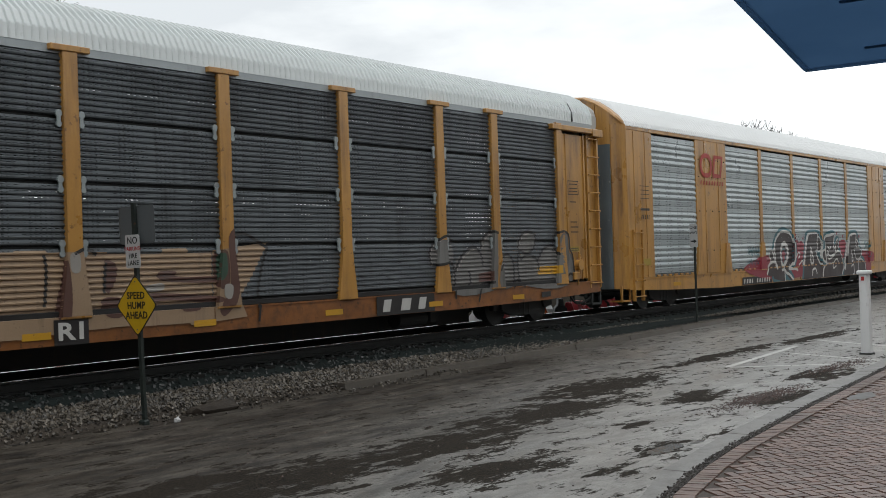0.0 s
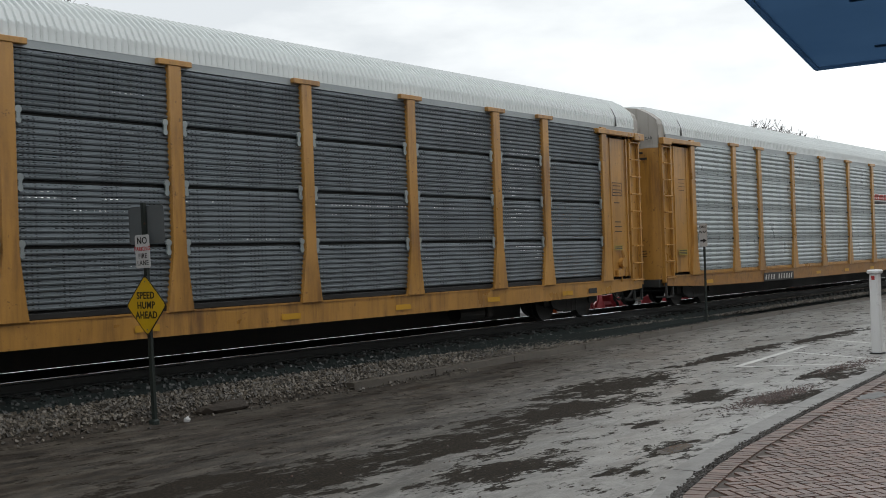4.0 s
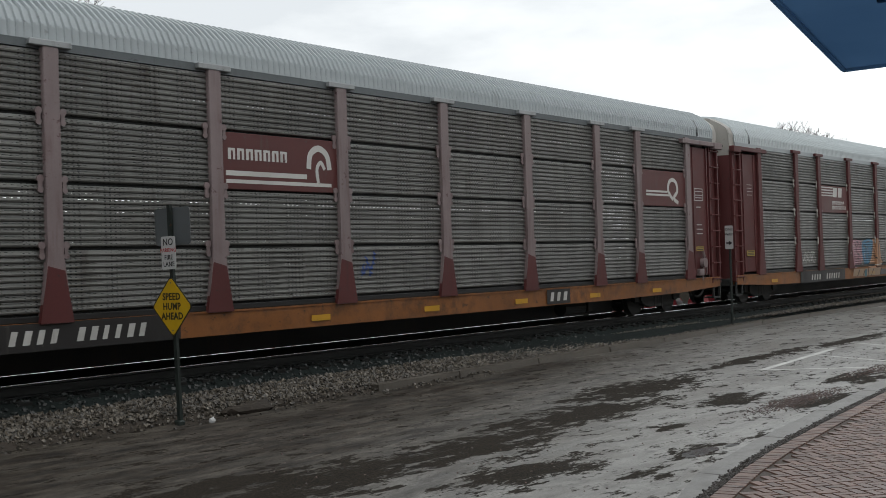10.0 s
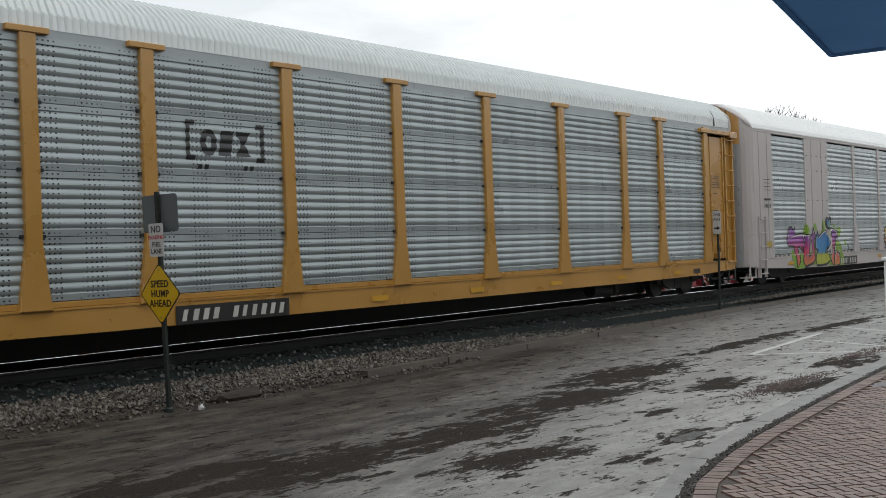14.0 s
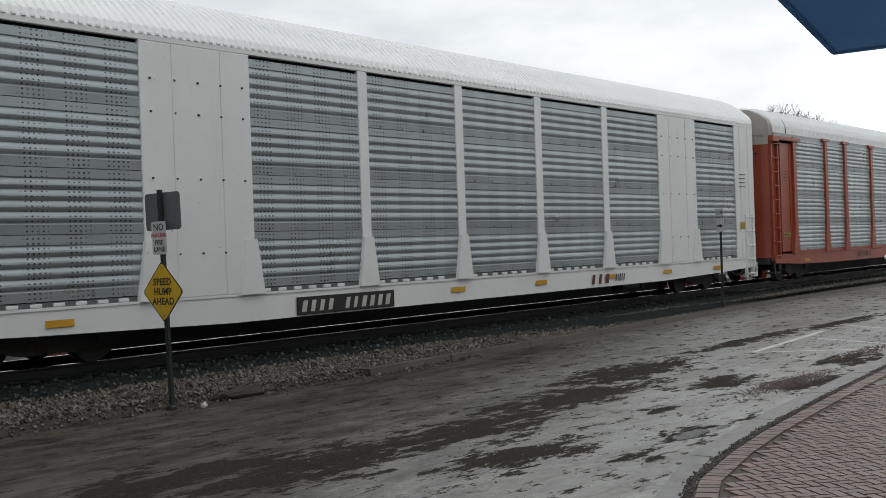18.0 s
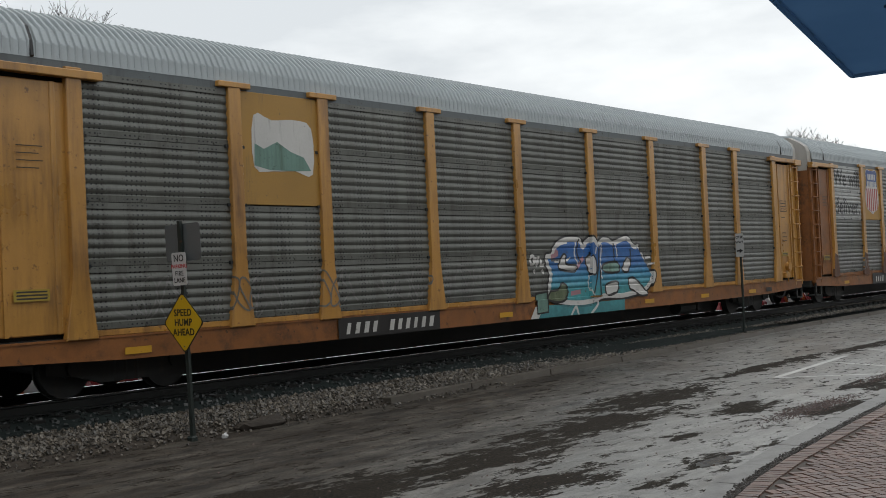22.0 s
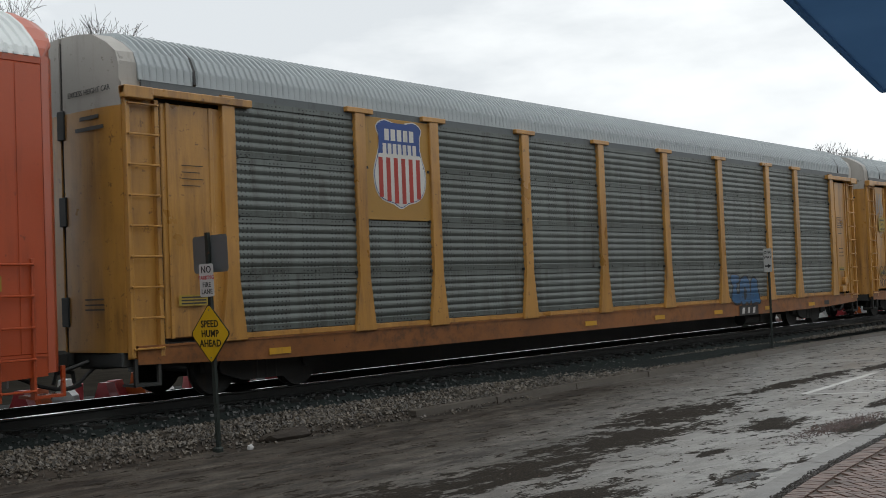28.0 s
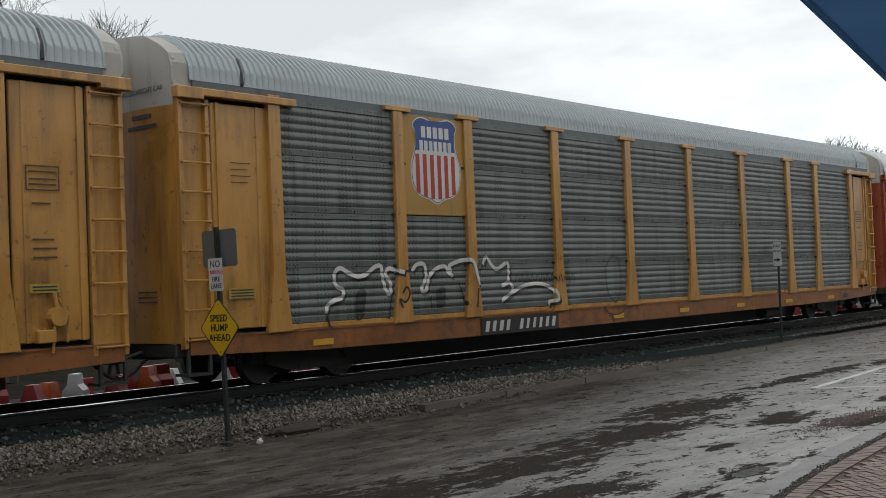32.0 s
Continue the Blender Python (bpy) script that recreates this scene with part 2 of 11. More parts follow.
def mesh_of(key, build):
    if key not in MESHES:
        bm = bmesh.new()
        build(bm)
        bmesh.ops.recalc_face_normals(bm, faces=bm.faces)
        me = bpy.data.meshes.new("mesh")
        bm.to_mesh(me)
        bm.free()
        me.materials.append(None)
        MESHES[key] = me
    return MESHES[key]


def piece(name, key, build, mat, parent=None, at=(0, 0, 0), label="", turn=None):
    """One mesh object; alike pieces share their mesh, and each carries its own material."""
    ob = new(name, mesh_of(key, build))
    slot = ob.material_slots[0]
    slot.link, slot.material = "OBJECT", mat
    ob.location = at
    if turn:
        ob.rotation_euler = turn
    if parent:
        ob.parent = parent
    if label:
        ob["label"] = label
    return ob


# ---- the autorack cars: x along the car, y inward from its near side, z above the railhead ----
LA, LB, WIDE = 28.0, 26.9, 2.9
POSTS = (1.85, 4.78, 6.77, 9.68, 12.58, 15.5, 18.42, 21.35, 23.33, 26.05)
ROWS_A = (0.98, 1.88, 2.79, 3.72, 4.63)
ROWS_B = (0.96, 1.88, 2.81, 3.75, 4.71)
BAYS_B = ((1.48, 4.28), (6.48, 9.13), (9.38, 12.04), (12.29, 14.95), (15.21, 17.89), (18.15, 20.78), (22.98, 25.58))
ROOF_A = ((-0.02, 4.74), (0.0, 4.95), (0.10, 5.16), (0.33, 5.33), (0.62, 5.48), (1.0, 5.53), (1.45, 5.55))
ROOF_B = ((-0.02, 4.86), (0.02, 4.98), (0.14, 5.12), (0.40, 5.34), (0.68, 5.52), (1.0, 5.66), (1.45, 5.70))


def arch(half):
    return list(half) + [(WIDE - y, z) for y, z in half[-2::-1]]


def roof_height(half, y):
    y = min(y, WIDE - y)
    return float(np.interp(y, [p[0] for p in half], [p[1] for p in half]))


def profile(style, z0, z1):
    """Depth against height for one row of side sheets, from bottom to top."""
    h = z1 - z0
    if style == "slat":
        pts, n = [(0.025, 0.012)], 10
        for i in range(n):
            a, p = 0.03 + i * (h - 0.05) / n, (h - 0.05) / n
            pts += [(a + 0.01, -0.022), (a + 0.35 * p, -0.026), (a + 0.62 * p, -0.004), (a + 0.97 * p, 0.004)]
        pts.append((h - 0.018, 0.012))
    else:
        n, band, k = (4, 0.155, 1.3) if style == "wide" else (5, 0.112, 1.0)
        pts = [(0.004, -0.014), (band - 0.017, -0.018), (band, 0.0)]
        p = (h - 2 * band - 0.01) / n
        for i in range(n):
            c = band + 0.005 + (i + 0.5) * p
            pts += [(c - 0.49 * p, 0.0), (c - 0.26 * p, -0.015 * k), (c - 0.06 * p, -0.022 * k), (c + 0.14 * p, -0.018 * k), (c + 0.42 * p, -0.002)]
        pts += [(h - band, 0.0), (h - band + 0.017, -0.018), (h - 0.006, -0.014)]
    return [(z0 + z, y) for z, y in pts]


def sheet(bm, style, rows, j, width):
    z0 = rows[j]
    pts = profile(style, 0.0, rows[j + 1] - z0)
    out = [(y, z) for z, y in pts] + [(0.03, pts[-1][0]), (0.03, pts[0][0])]
    extrude_x(bm, out, 0.0, width)
    if style != "slat":
        # bolts along the lap of the sheets
        for k in range(4):
            x = width * (0.14 + 0.24 * k)
            box(bm, x - 0.016, x + 0.016, -0.028, -0.008, 0.014, 0.046)


def roof(bm, half, length, pitch, deep):
    line = arch(half)
    n = int(length / pitch)
    stations = []
    for i in range(n):
        x = i * length / n
        p = length / n
        stations += [(x, 0.0), (x + 0.50 * p, 0.0), (x + 0.62 * p, deep), (x + 0.88 * p, deep)]
    stations.append((length, 0.0))
    mid = Vector((0, WIDE / 2, 3.6))
    ways = [(Vector((0, y, z)) - mid).normalized() for y, z in line]
    fade_in = [0.0 if i in (0, len(line) - 1) else 0.6 if i in (1, 2, len(line) - 3, len(line) - 2) else 1.0 for i in range(len(line))]
    rows = [[bm.verts.new((x, y + w.y * d * k, z + w.z * d * k)) for (y, z), w, k in zip(line, ways, fade_in)] for x, d in stations]
    for a, b in zip(rows, rows[1:]):
        for i in range(len(line) - 1):
            bm.faces.new((a[i], a[i + 1], b[i + 1], b[i]))
    inner = [[bm.verts.new((x, y - w.y * 0.04, z - w.z * 0.04)) for (y, z), w in zip(line, ways)] for x in (0.0, length)]
    for i in range(len(line) - 1):
        bm.faces.new((inner[0][i + 1], inner[0][i], inner[1][i], inner[1][i + 1]))
        bm.faces.new((rows[0][i], inner[0][i], inner[0][i + 1], rows[0][i + 1]))
        bm.faces.new((rows[-1][i + 1], inner[1][i + 1], inner[1][i], rows[-1][i]))


def end_skin(bm, half, y0, y1, z0, z1, bulge, back=0.06, top=False, bow=4):
    """A leaf of an end door: bowed in plan, its head cut to the roof where top is set."""
    ys = [y0 + (y1 - y0) * i / 6 for i in range(7)]
    if top:
        ys = sorted(set(ys + [y for y, z in arch(half) if y0 < y < y1]))
    def ex(y):
        return -bulge * (1 - (abs(y - WIDE / 2) / (WIDE / 2)) ** bow)
    f, b = [], []
    for y in ys:
        zt = roof_height(half, y) - 0.02 if top else z1
        f.append((bm.verts.new((ex(y), y, z0)), bm.verts.new((ex(y), y, zt))))
        b.append((bm.verts.new((ex(y) + back, y, z0)), bm.verts.new((ex(y) + back, y, zt))))
    for i in range(len(ys) - 1):
        bm.faces.new((f[i][0], f[i][1], f[i + 1][1], f[i + 1][0]))
        bm.faces.new((b[i + 1][0], b[i + 1][1], b[i][1], b[i][0]))
        bm.faces.new((f[i][1], b[i][1], b[i + 1][1], f[i + 1][1]))
        bm.faces.new((f[i + 1][0], b[i + 1][0], b[i][0], f[i][0]))
    for k, s in ((0, 1), (-1, -1)):
        q = (f[k][0], b[k][0], b[k][1], f[k][1])
        bm.faces.new(q[::s])


def mirrored(build, length):
    """The same shape for the car's other end."""
    def made(bm):
        build(bm)
        for v in bm.verts:
            v.co.x = length - v.co.x
        bmesh.ops.reverse_faces(bm, faces=bm.faces)
    return made


def both_ends(name, key, build, mat, car, length, label=""):
    piece(name, key, build, mat, car, label=label)
    piece(name, (key, "far"), mirrored(build, length), mat, car, label=label)


def truck(car, x):
    """A four-wheel bogie under the car."""
    def frame_side(bm):
        prism(bm, [(-1.25, 0.36), (-1.25, 0.56), (-0.75, 0.60), (-0.42, 0.50), (0.42, 0.50), (0.75, 0.60), (1.25, 0.56), (1.25, 0.36), (0.95, 0.34), (0.45, 0.20), (-0.45, 0.20), (-0.95, 0.34)], -0.06, 0.06)
        for i in (-0.2, 0.0, 0.2):
            rod(bm, (i, 0, 0.2), (i, 0, 0.52), 0.07, 10)
        for i in (-0.89, 0.89):
            rod(bm, (i, -0.11, 0.44), (i, 0.02, 0.44), 0.12, 12)
    def wheel(bm):
        rod(bm, (0, -0.06, 0), (0, 0.06, 0), 0.42, 28)
        rod(bm, (0, 0.05, 0), (0, 0.09, 0), 0.445, 28)
        rod(bm, (0, -0.10, 0), (0, 0.0, 0), 0.13, 14)
    def axle(bm):
        rod(bm, (0, 0.5, 0), (0, 2.3, 0), 0.08, 10)
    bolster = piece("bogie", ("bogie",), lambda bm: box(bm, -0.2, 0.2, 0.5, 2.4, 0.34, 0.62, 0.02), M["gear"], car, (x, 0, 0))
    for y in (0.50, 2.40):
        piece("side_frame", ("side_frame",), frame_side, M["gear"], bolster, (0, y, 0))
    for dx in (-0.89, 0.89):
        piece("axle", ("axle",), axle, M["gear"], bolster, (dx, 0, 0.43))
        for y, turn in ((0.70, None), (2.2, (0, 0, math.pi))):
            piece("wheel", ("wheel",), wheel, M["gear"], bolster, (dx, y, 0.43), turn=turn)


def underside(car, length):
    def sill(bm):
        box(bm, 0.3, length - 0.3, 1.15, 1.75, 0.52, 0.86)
        # lower box hung extra deep so the space under the car stays dark
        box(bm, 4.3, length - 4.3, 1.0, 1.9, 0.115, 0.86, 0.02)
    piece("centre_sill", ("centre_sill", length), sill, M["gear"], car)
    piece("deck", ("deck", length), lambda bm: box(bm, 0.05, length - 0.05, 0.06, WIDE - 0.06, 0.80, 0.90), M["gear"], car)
    for x in (2.9, length - 2.9):
        truck(car, x)
    def coupler(bm):
        reach = (29.115 - length) / 2 + 0.02
        box(bm, -reach + 0.25, 0.5, 1.34, 1.56, 0.60, 0.80, 0.02)
        box(bm, -reach, -reach + 0.34, 1.24, 1.66, 0.56, 0.84, 0.05)
        rod(bm, (-reach + 0.05, 1.1, 0.52), (0.2, 0.9, 0.75), 0.03, 8)
        rod(bm, (-reach + 0.02, 1.12, 0.36), (-reach + 0.06, 1.1, 0.54), 0.03, 8)
    both_ends("coupler", ("coupler", length), coupler, M["gear"], car, length)
    both_ends("end_sill", ("end_sill", length), lambda bm: box(bm, -0.06, 0.30, 0.12, WIDE - 0.12, 0.58, 0.80, 0.02), M["gear"], car, length)
    def hose(bm):
        reach = (29.115 - length) / 2
        pts = [(0.1, 0.62), (-0.15 * reach, 0.50), (-0.4 * reach, 0.38), (-0.65 * reach, 0.31), (-0.85 * reach, 0.30), (-reach, 0.34)]
        for (xa, za), (xb, zb) in zip(pts, pts[1:]):
            rod(bm, (xa, 0.95, za), (xb, 0.95, zb), 0.03, 6)
    both_ends("brake_hose", ("brake_hose", length), hose, M["rubber"], car, length)
    def brake_pipe(bm):
        rod(bm, (5, 0.35, 0.50), (length - 5, 0.35, 0.50), 0.025, 6)
    piece("brake_pipe", ("brake_pipe", length), brake_pipe, M["gear"], car)
    def tank(bm):
        rod(bm, (0, 0.5, 0.36), (0.9, 0.5, 0.36), 0.17, 14)
        box(bm, 1.0, 1.2, 0.34, 0.66, 0.25, 0.52, 0.02)
    piece("air_tank", ("air_tank",), tank, M["gear"], car, (length - 7.6, 0, 0))


def ladder(car, mat, x0, x1, z0, z1, rungs, y, key, stile=0.05, stiles=True):
    """Two stiles and their rungs, standing off the side."""
    def side_bar(bm):
        box(bm, -stile / 2, stile / 2, -0.03, 0.07, z0, z1, 0.006)
    def rung(bm):
        rod(bm, (0, 0, 0), (x1 - x0, 0, 0), 0.016, 6)
        for x in (0.0, x1 - x0):
            rod(bm, (x, -0.02, 0), (x, 0.09, 0), 0.02, 6)
    base = piece("ladder", ("ladder", key), side_bar, mat, car, (x0, y, 0))
    piece("stile", ("ladder", key), side_bar, mat, base, (x1 - x0, 0, 0))
    for i in range(rungs):
        piece("rung", ("rung", key), rung, mat, base, (0, -0.05, z0 + 0.12 + i * (z1 - z0 - 0.2) / (rungs - 1)))


def hand_brake(car, x, mat):
    def case(bm):
        box(bm, -0.2, 0.06, -0.10, 0.04, 0.95, 1.13, 0.015)
        rod(bm, (0.10, -0.12, 1.30), (0.10, 0.02, 1.30), 0.13, 14)
        rod(bm, (0.10, -0.08, 1.30), (0.05, -0.08, 1.62), 0.03, 8)
        rod(bm, (0.10, -0.08, 1.55), (0.26, -0.08, 1.30), 0.02, 6)
        rod(bm, (0.26, -0.08, 1.30), (0.24, -0.06, 0.95), 0.02, 6)
        rod(bm, (0.05, -0.08, 1.20), (0.02, -0.06, 0.82), 0.02, 6)
    piece("hand_brake", ("hand_brake",), case, mat, car, (x, 0, 0))


def car_a(spec):
    """A post-sided autorack on a flat car: posts, four rows of sheets, end bays with ladders."""
    car = new("autorack_car")
    paint, posts, sheets, top, sill, style = (M[spec[k]] for k in ("paint", "posts", "sheets", "roof", "sill")), 0, 0, 0, 0, spec["style"]
    paint, posts, sheets, top, sill = paint
    piece("roof", ("roof_a",), lambda bm: roof(bm, ROOF_A, LA - 0.5, 0.124, 0.058), top, car, (0.25, 0, 0))
    def eave(bm):
        box(bm, 0.3, LA - 0.3, -0.014, 0.05, 4.622, 4.742)
        box(bm, 0.3, LA - 0.3, 0.004, 0.05, 4.74, 4.87)
    piece("eave_rail", ("eave_a",), eave, M["eave_dark" if spec["roof"] == "roof_grey" else "roof_grey"], car)
    def rim(bm):
        line = arch(ROOF_A)
        for (ya, za), (yb, zb) in zip(line, line[1:]):
            ua, ub = Vector((0, ya - 1.45, za - 3.6)).normalized() * 0.035, Vector((0, yb - 1.45, zb - 3.6)).normalized() * 0.035
            extrude_x(bm, [(ya, za), (yb, zb), (yb + ub.y, zb + ub.z), (ya + ua.y, za + ua.z)], 1.22, 1.27)
    both_ends("roof_seam", "roof_seam_a", rim, M["black_paint"], car, LA)
    def inner(bm):
        if style == "slat":
            # open decks, so that light crosses the car through both perforated sides
            for z in (0.9, 2.16, 3.36):
                box(bm, 0.3, LA - 0.3, 0.14, WIDE - 0.14, z, z + 0.06)
            # strips added behind the sheet joints to keep sky light out
            for z in ROWS_A:
                box(bm, POSTS[0], POSTS[-1], 0.045, 0.065, z - 0.07, z + 0.06)
            for x in POSTS:
                box(bm, x - 0.1, x + 0.1, WIDE - 0.10, WIDE, 0.9, 4.7)
        else:
            # solid black core stands in for the unlit inside of the rack
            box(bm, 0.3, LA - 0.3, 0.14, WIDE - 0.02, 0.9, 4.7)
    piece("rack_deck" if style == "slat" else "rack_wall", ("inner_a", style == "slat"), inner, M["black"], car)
    if style == "slat":
        for j in range(4):
            piece("far_side_sheet", ("far_sheet", j), lambda bm, j=j: sheet(bm, style, ROWS_A, j, POSTS[-1] - POSTS[0] - 0.02), sheets, car, (POSTS[0], WIDE - 0.04, ROWS_A[j]))
    def sill_bar(bm):
        prism(bm, [(0.1, 0.88), (LA - 0.1, 0.88), (LA - 0.1, 0.62), (LA - 2.6, 0.53), (LA - 6, 0.50), (6, 0.50), (2.6, 0.53), (0.1, 0.62)], -0.03, 0.10)
        box(bm, 0.1, LA - 0.1, -0.045, 0.10, 0.855, 0.885)
    piece("side_sill", ("sill_a",), sill_bar, sill, car)
    def lower_rail(bm):
        box(bm, POSTS[0], POSTS[-1], -0.015, 0.10, 0.885, 0.975, 0.01)
    piece("lower_rail", ("lower_rail",), lower_rail, M["black_paint"] if style == "slat" else paint, car)
    for i, (a, b) in enumerate(zip(POSTS, POSTS[1:])):
        for j in range(4):
            if (i, j) in spec.get("boards", ()):
                continue
            piece("side_sheet", ("sheet", style, j, round(b - a, 2)), lambda bm, w=b - a, j=j: sheet(bm, style, ROWS_A, j, w), M[spec.get("bay", {}).get((i, j), spec["sheets"])], car, (a, 0, ROWS_A[j]))
    def post(bm):
        w = 0.125
        prism(bm, [(-w, 4.66), (w, 4.66), (w, 1.80), (w + 0.13, 0.86), (-w - 0.13, 0.86), (-w, 1.80)], -0.085, 0.02)
        bmesh.ops.bevel(bm, geom=[e for e in bm.edges if all(v.co.y < -0.05 for v in e.verts)], offset=0.012, segments=1, affect="EDGES")
    def cap(bm):
        box(bm, -0.33, 0.33, -0.10, 0.02, 4.655, 4.745, 0.01)
    for i, x in enumerate(POSTS):
        p = piece("post", ("post_a",), post, posts, car, (x, 0, 0))
        if 0 < i < len(POSTS) - 1:
            piece("post_cap", ("cap_a",), cap, M[spec.get("caps", spec["posts"])], p)
        if "foot" in spec:
            piece("post_foot", ("post_foot",), lambda bm: prism(bm, [(-0.13, 1.62 + 0.03), (0.135, 1.58), (0.262, 0.865), (-0.262, 0.865)], -0.088, -0.02), M[spec["foot"]], p)
        if style == "slat":
            def clip(bm):
                rod(bm, (0, -0.05, 0.05), (0, -0.02, 0.05), 0.055, 10)
                box(bm, -0.03, 0.03, -0.045, -0.02, -0.10, 0.05)
                rod(bm, (0, -0.05, -0.10), (0, -0.02, -0.10), 0.045, 10)
            for z in ROWS_A[1:-1]:
                for s in (-0.19, 0.19):
                    if 0.5 < x + s < LA - 0.5 and not (x < 2 and s < 0) and not (x > 26 and s > 0):
                        piece("clip", ("clip_a",), clip, M[spec.get("clips", spec["posts"])], p, (s, 0, z))
        else:
            for z in ROWS_A[1:-1]:
                for s in (-0.17, 0.17):
                    if not (x < 2 and s < 0) and not (x > 26 and s > 0):
                        piece("bolt", ("bolt_a",), lambda bm: box(bm, -0.025, 0.025, -0.05, 0.0, -0.025, 0.025), M["black"], p, (s, 0, z))
    # end bays
    def door(bm):
        box(bm, 0.62, 1.74, 0.0, 0.06, 0.96, 4.44, 0.015)
        box(bm, 0.70, 0.76, -0.03, 0.01, 0.96, 4.44)
        box(bm, 1.50, 1.58, -0.02, 0.01, 0.96, 4.44, 0.01)
    both_ends("end_bay_plate", "end_bay_a", door, paint, car, LA)
    # black strip put in as the dark slot between end plate and ladder
    def slot(bm):
        box(bm, 0.52, 0.66, 0.03, 0.12, 0.90, 4.60)
    both_ends("door_track", "dark_slot_a", slot, M["black"], car, LA)
    def beam(bm):
        box(bm, -0.08, 2.30, -0.125, 0.02, 4.50, 4.62, 0.012)
        box(bm, -0.08, 0.42, -0.14, 0.0, 4.44, 4.62, 0.012)
    both_ends("header_beam", "header_a", beam, posts, car, LA)
    def corner(bm):
        box(bm, 0.02, 0.52, 0.05, 0.10, 0.70, 4.50)
    both_ends("ladder_plate", "ladder_plate_a", corner, paint, car, LA)
    for x in (0.03, LA - 0.56):
        ladder(car, paint, x, x + 0.50, 0.72, 4.46, 9, -0.01, "a", 0.07)
    def step(bm):
        box(bm, 0.05, 0.50, -0.02, 0.30, 0.30, 0.34)
        box(bm, 0.05, 0.10, -0.02, 0.03, 0.30, 0.70)
        box(bm, 0.45, 0.50, -0.02, 0.03, 0.30, 0.70)
    both_ends("step", "step_a", step, M["gear"], car, LA)
    hand_brake(car, LA - 1.25, posts)
    # end doors
    split = 4.36
    upper = M[spec.get("end_top", "chalk")]
    for y0, y1 in ((0.06, 1.41), (1.49, 2.84)):
        both_ends("end_door", ("end_a", y0), lambda bm, y0=y0, y1=y1: end_skin(bm, ROOF_A, y0, y1, 0.80, split, 0.10), M[spec.get("end", spec["paint"])], car, LA)
        both_ends("end_door_head", ("end_top_a", y0), lambda bm, y0=y0, y1=y1: end_skin(bm, ROOF_A, y0, y1, split, 0, 0.10, top=True), upper, car, LA)
    def cap_ring(bm):
        line = [(max(0.03, min(WIDE - 0.03, y)), z) for y, z in arch(ROOF_A)]
        rings = [[bm.verts.new((x, y, z + d)) for y, z in line] for x, d in ((-0.055, -0.02), (0.30, -0.006), (0.30, -0.06), (0.0, -0.07))]
        for a, b in zip(rings, rings[1:] + rings[:1]):
            for i in range(len(line) - 1):
                bm.faces.new((a[i], a[i + 1], b[i + 1], b[i]))
    both_ends("roof_end", "roof_end_a", cap_ring, upper, car, LA)
    def cheek(bm):
        box(bm, -0.02, 0.34, 0.03, 0.09, 4.50, 4.99)
    both_ends("end_cheek", "cheek_a", cheek, upper, car, LA)
    def seam(bm):
        box(bm, -0.075, 0.02, 1.41, 1.49, 0.80, 5.46)
    both_ends("door_seam", "seam_a", seam, M["rubber"], car, LA)
    for z in (1.4, 2.9, 4.2):
        both_ends("door_lock", ("lock_a", z), lambda bm, z=z: box(bm, -0.13, -0.06, 1.36, 1.54, z - 0.22, z + 0.22, 0.01), M["black"], car, LA)
    underside(car, LA)
    return car


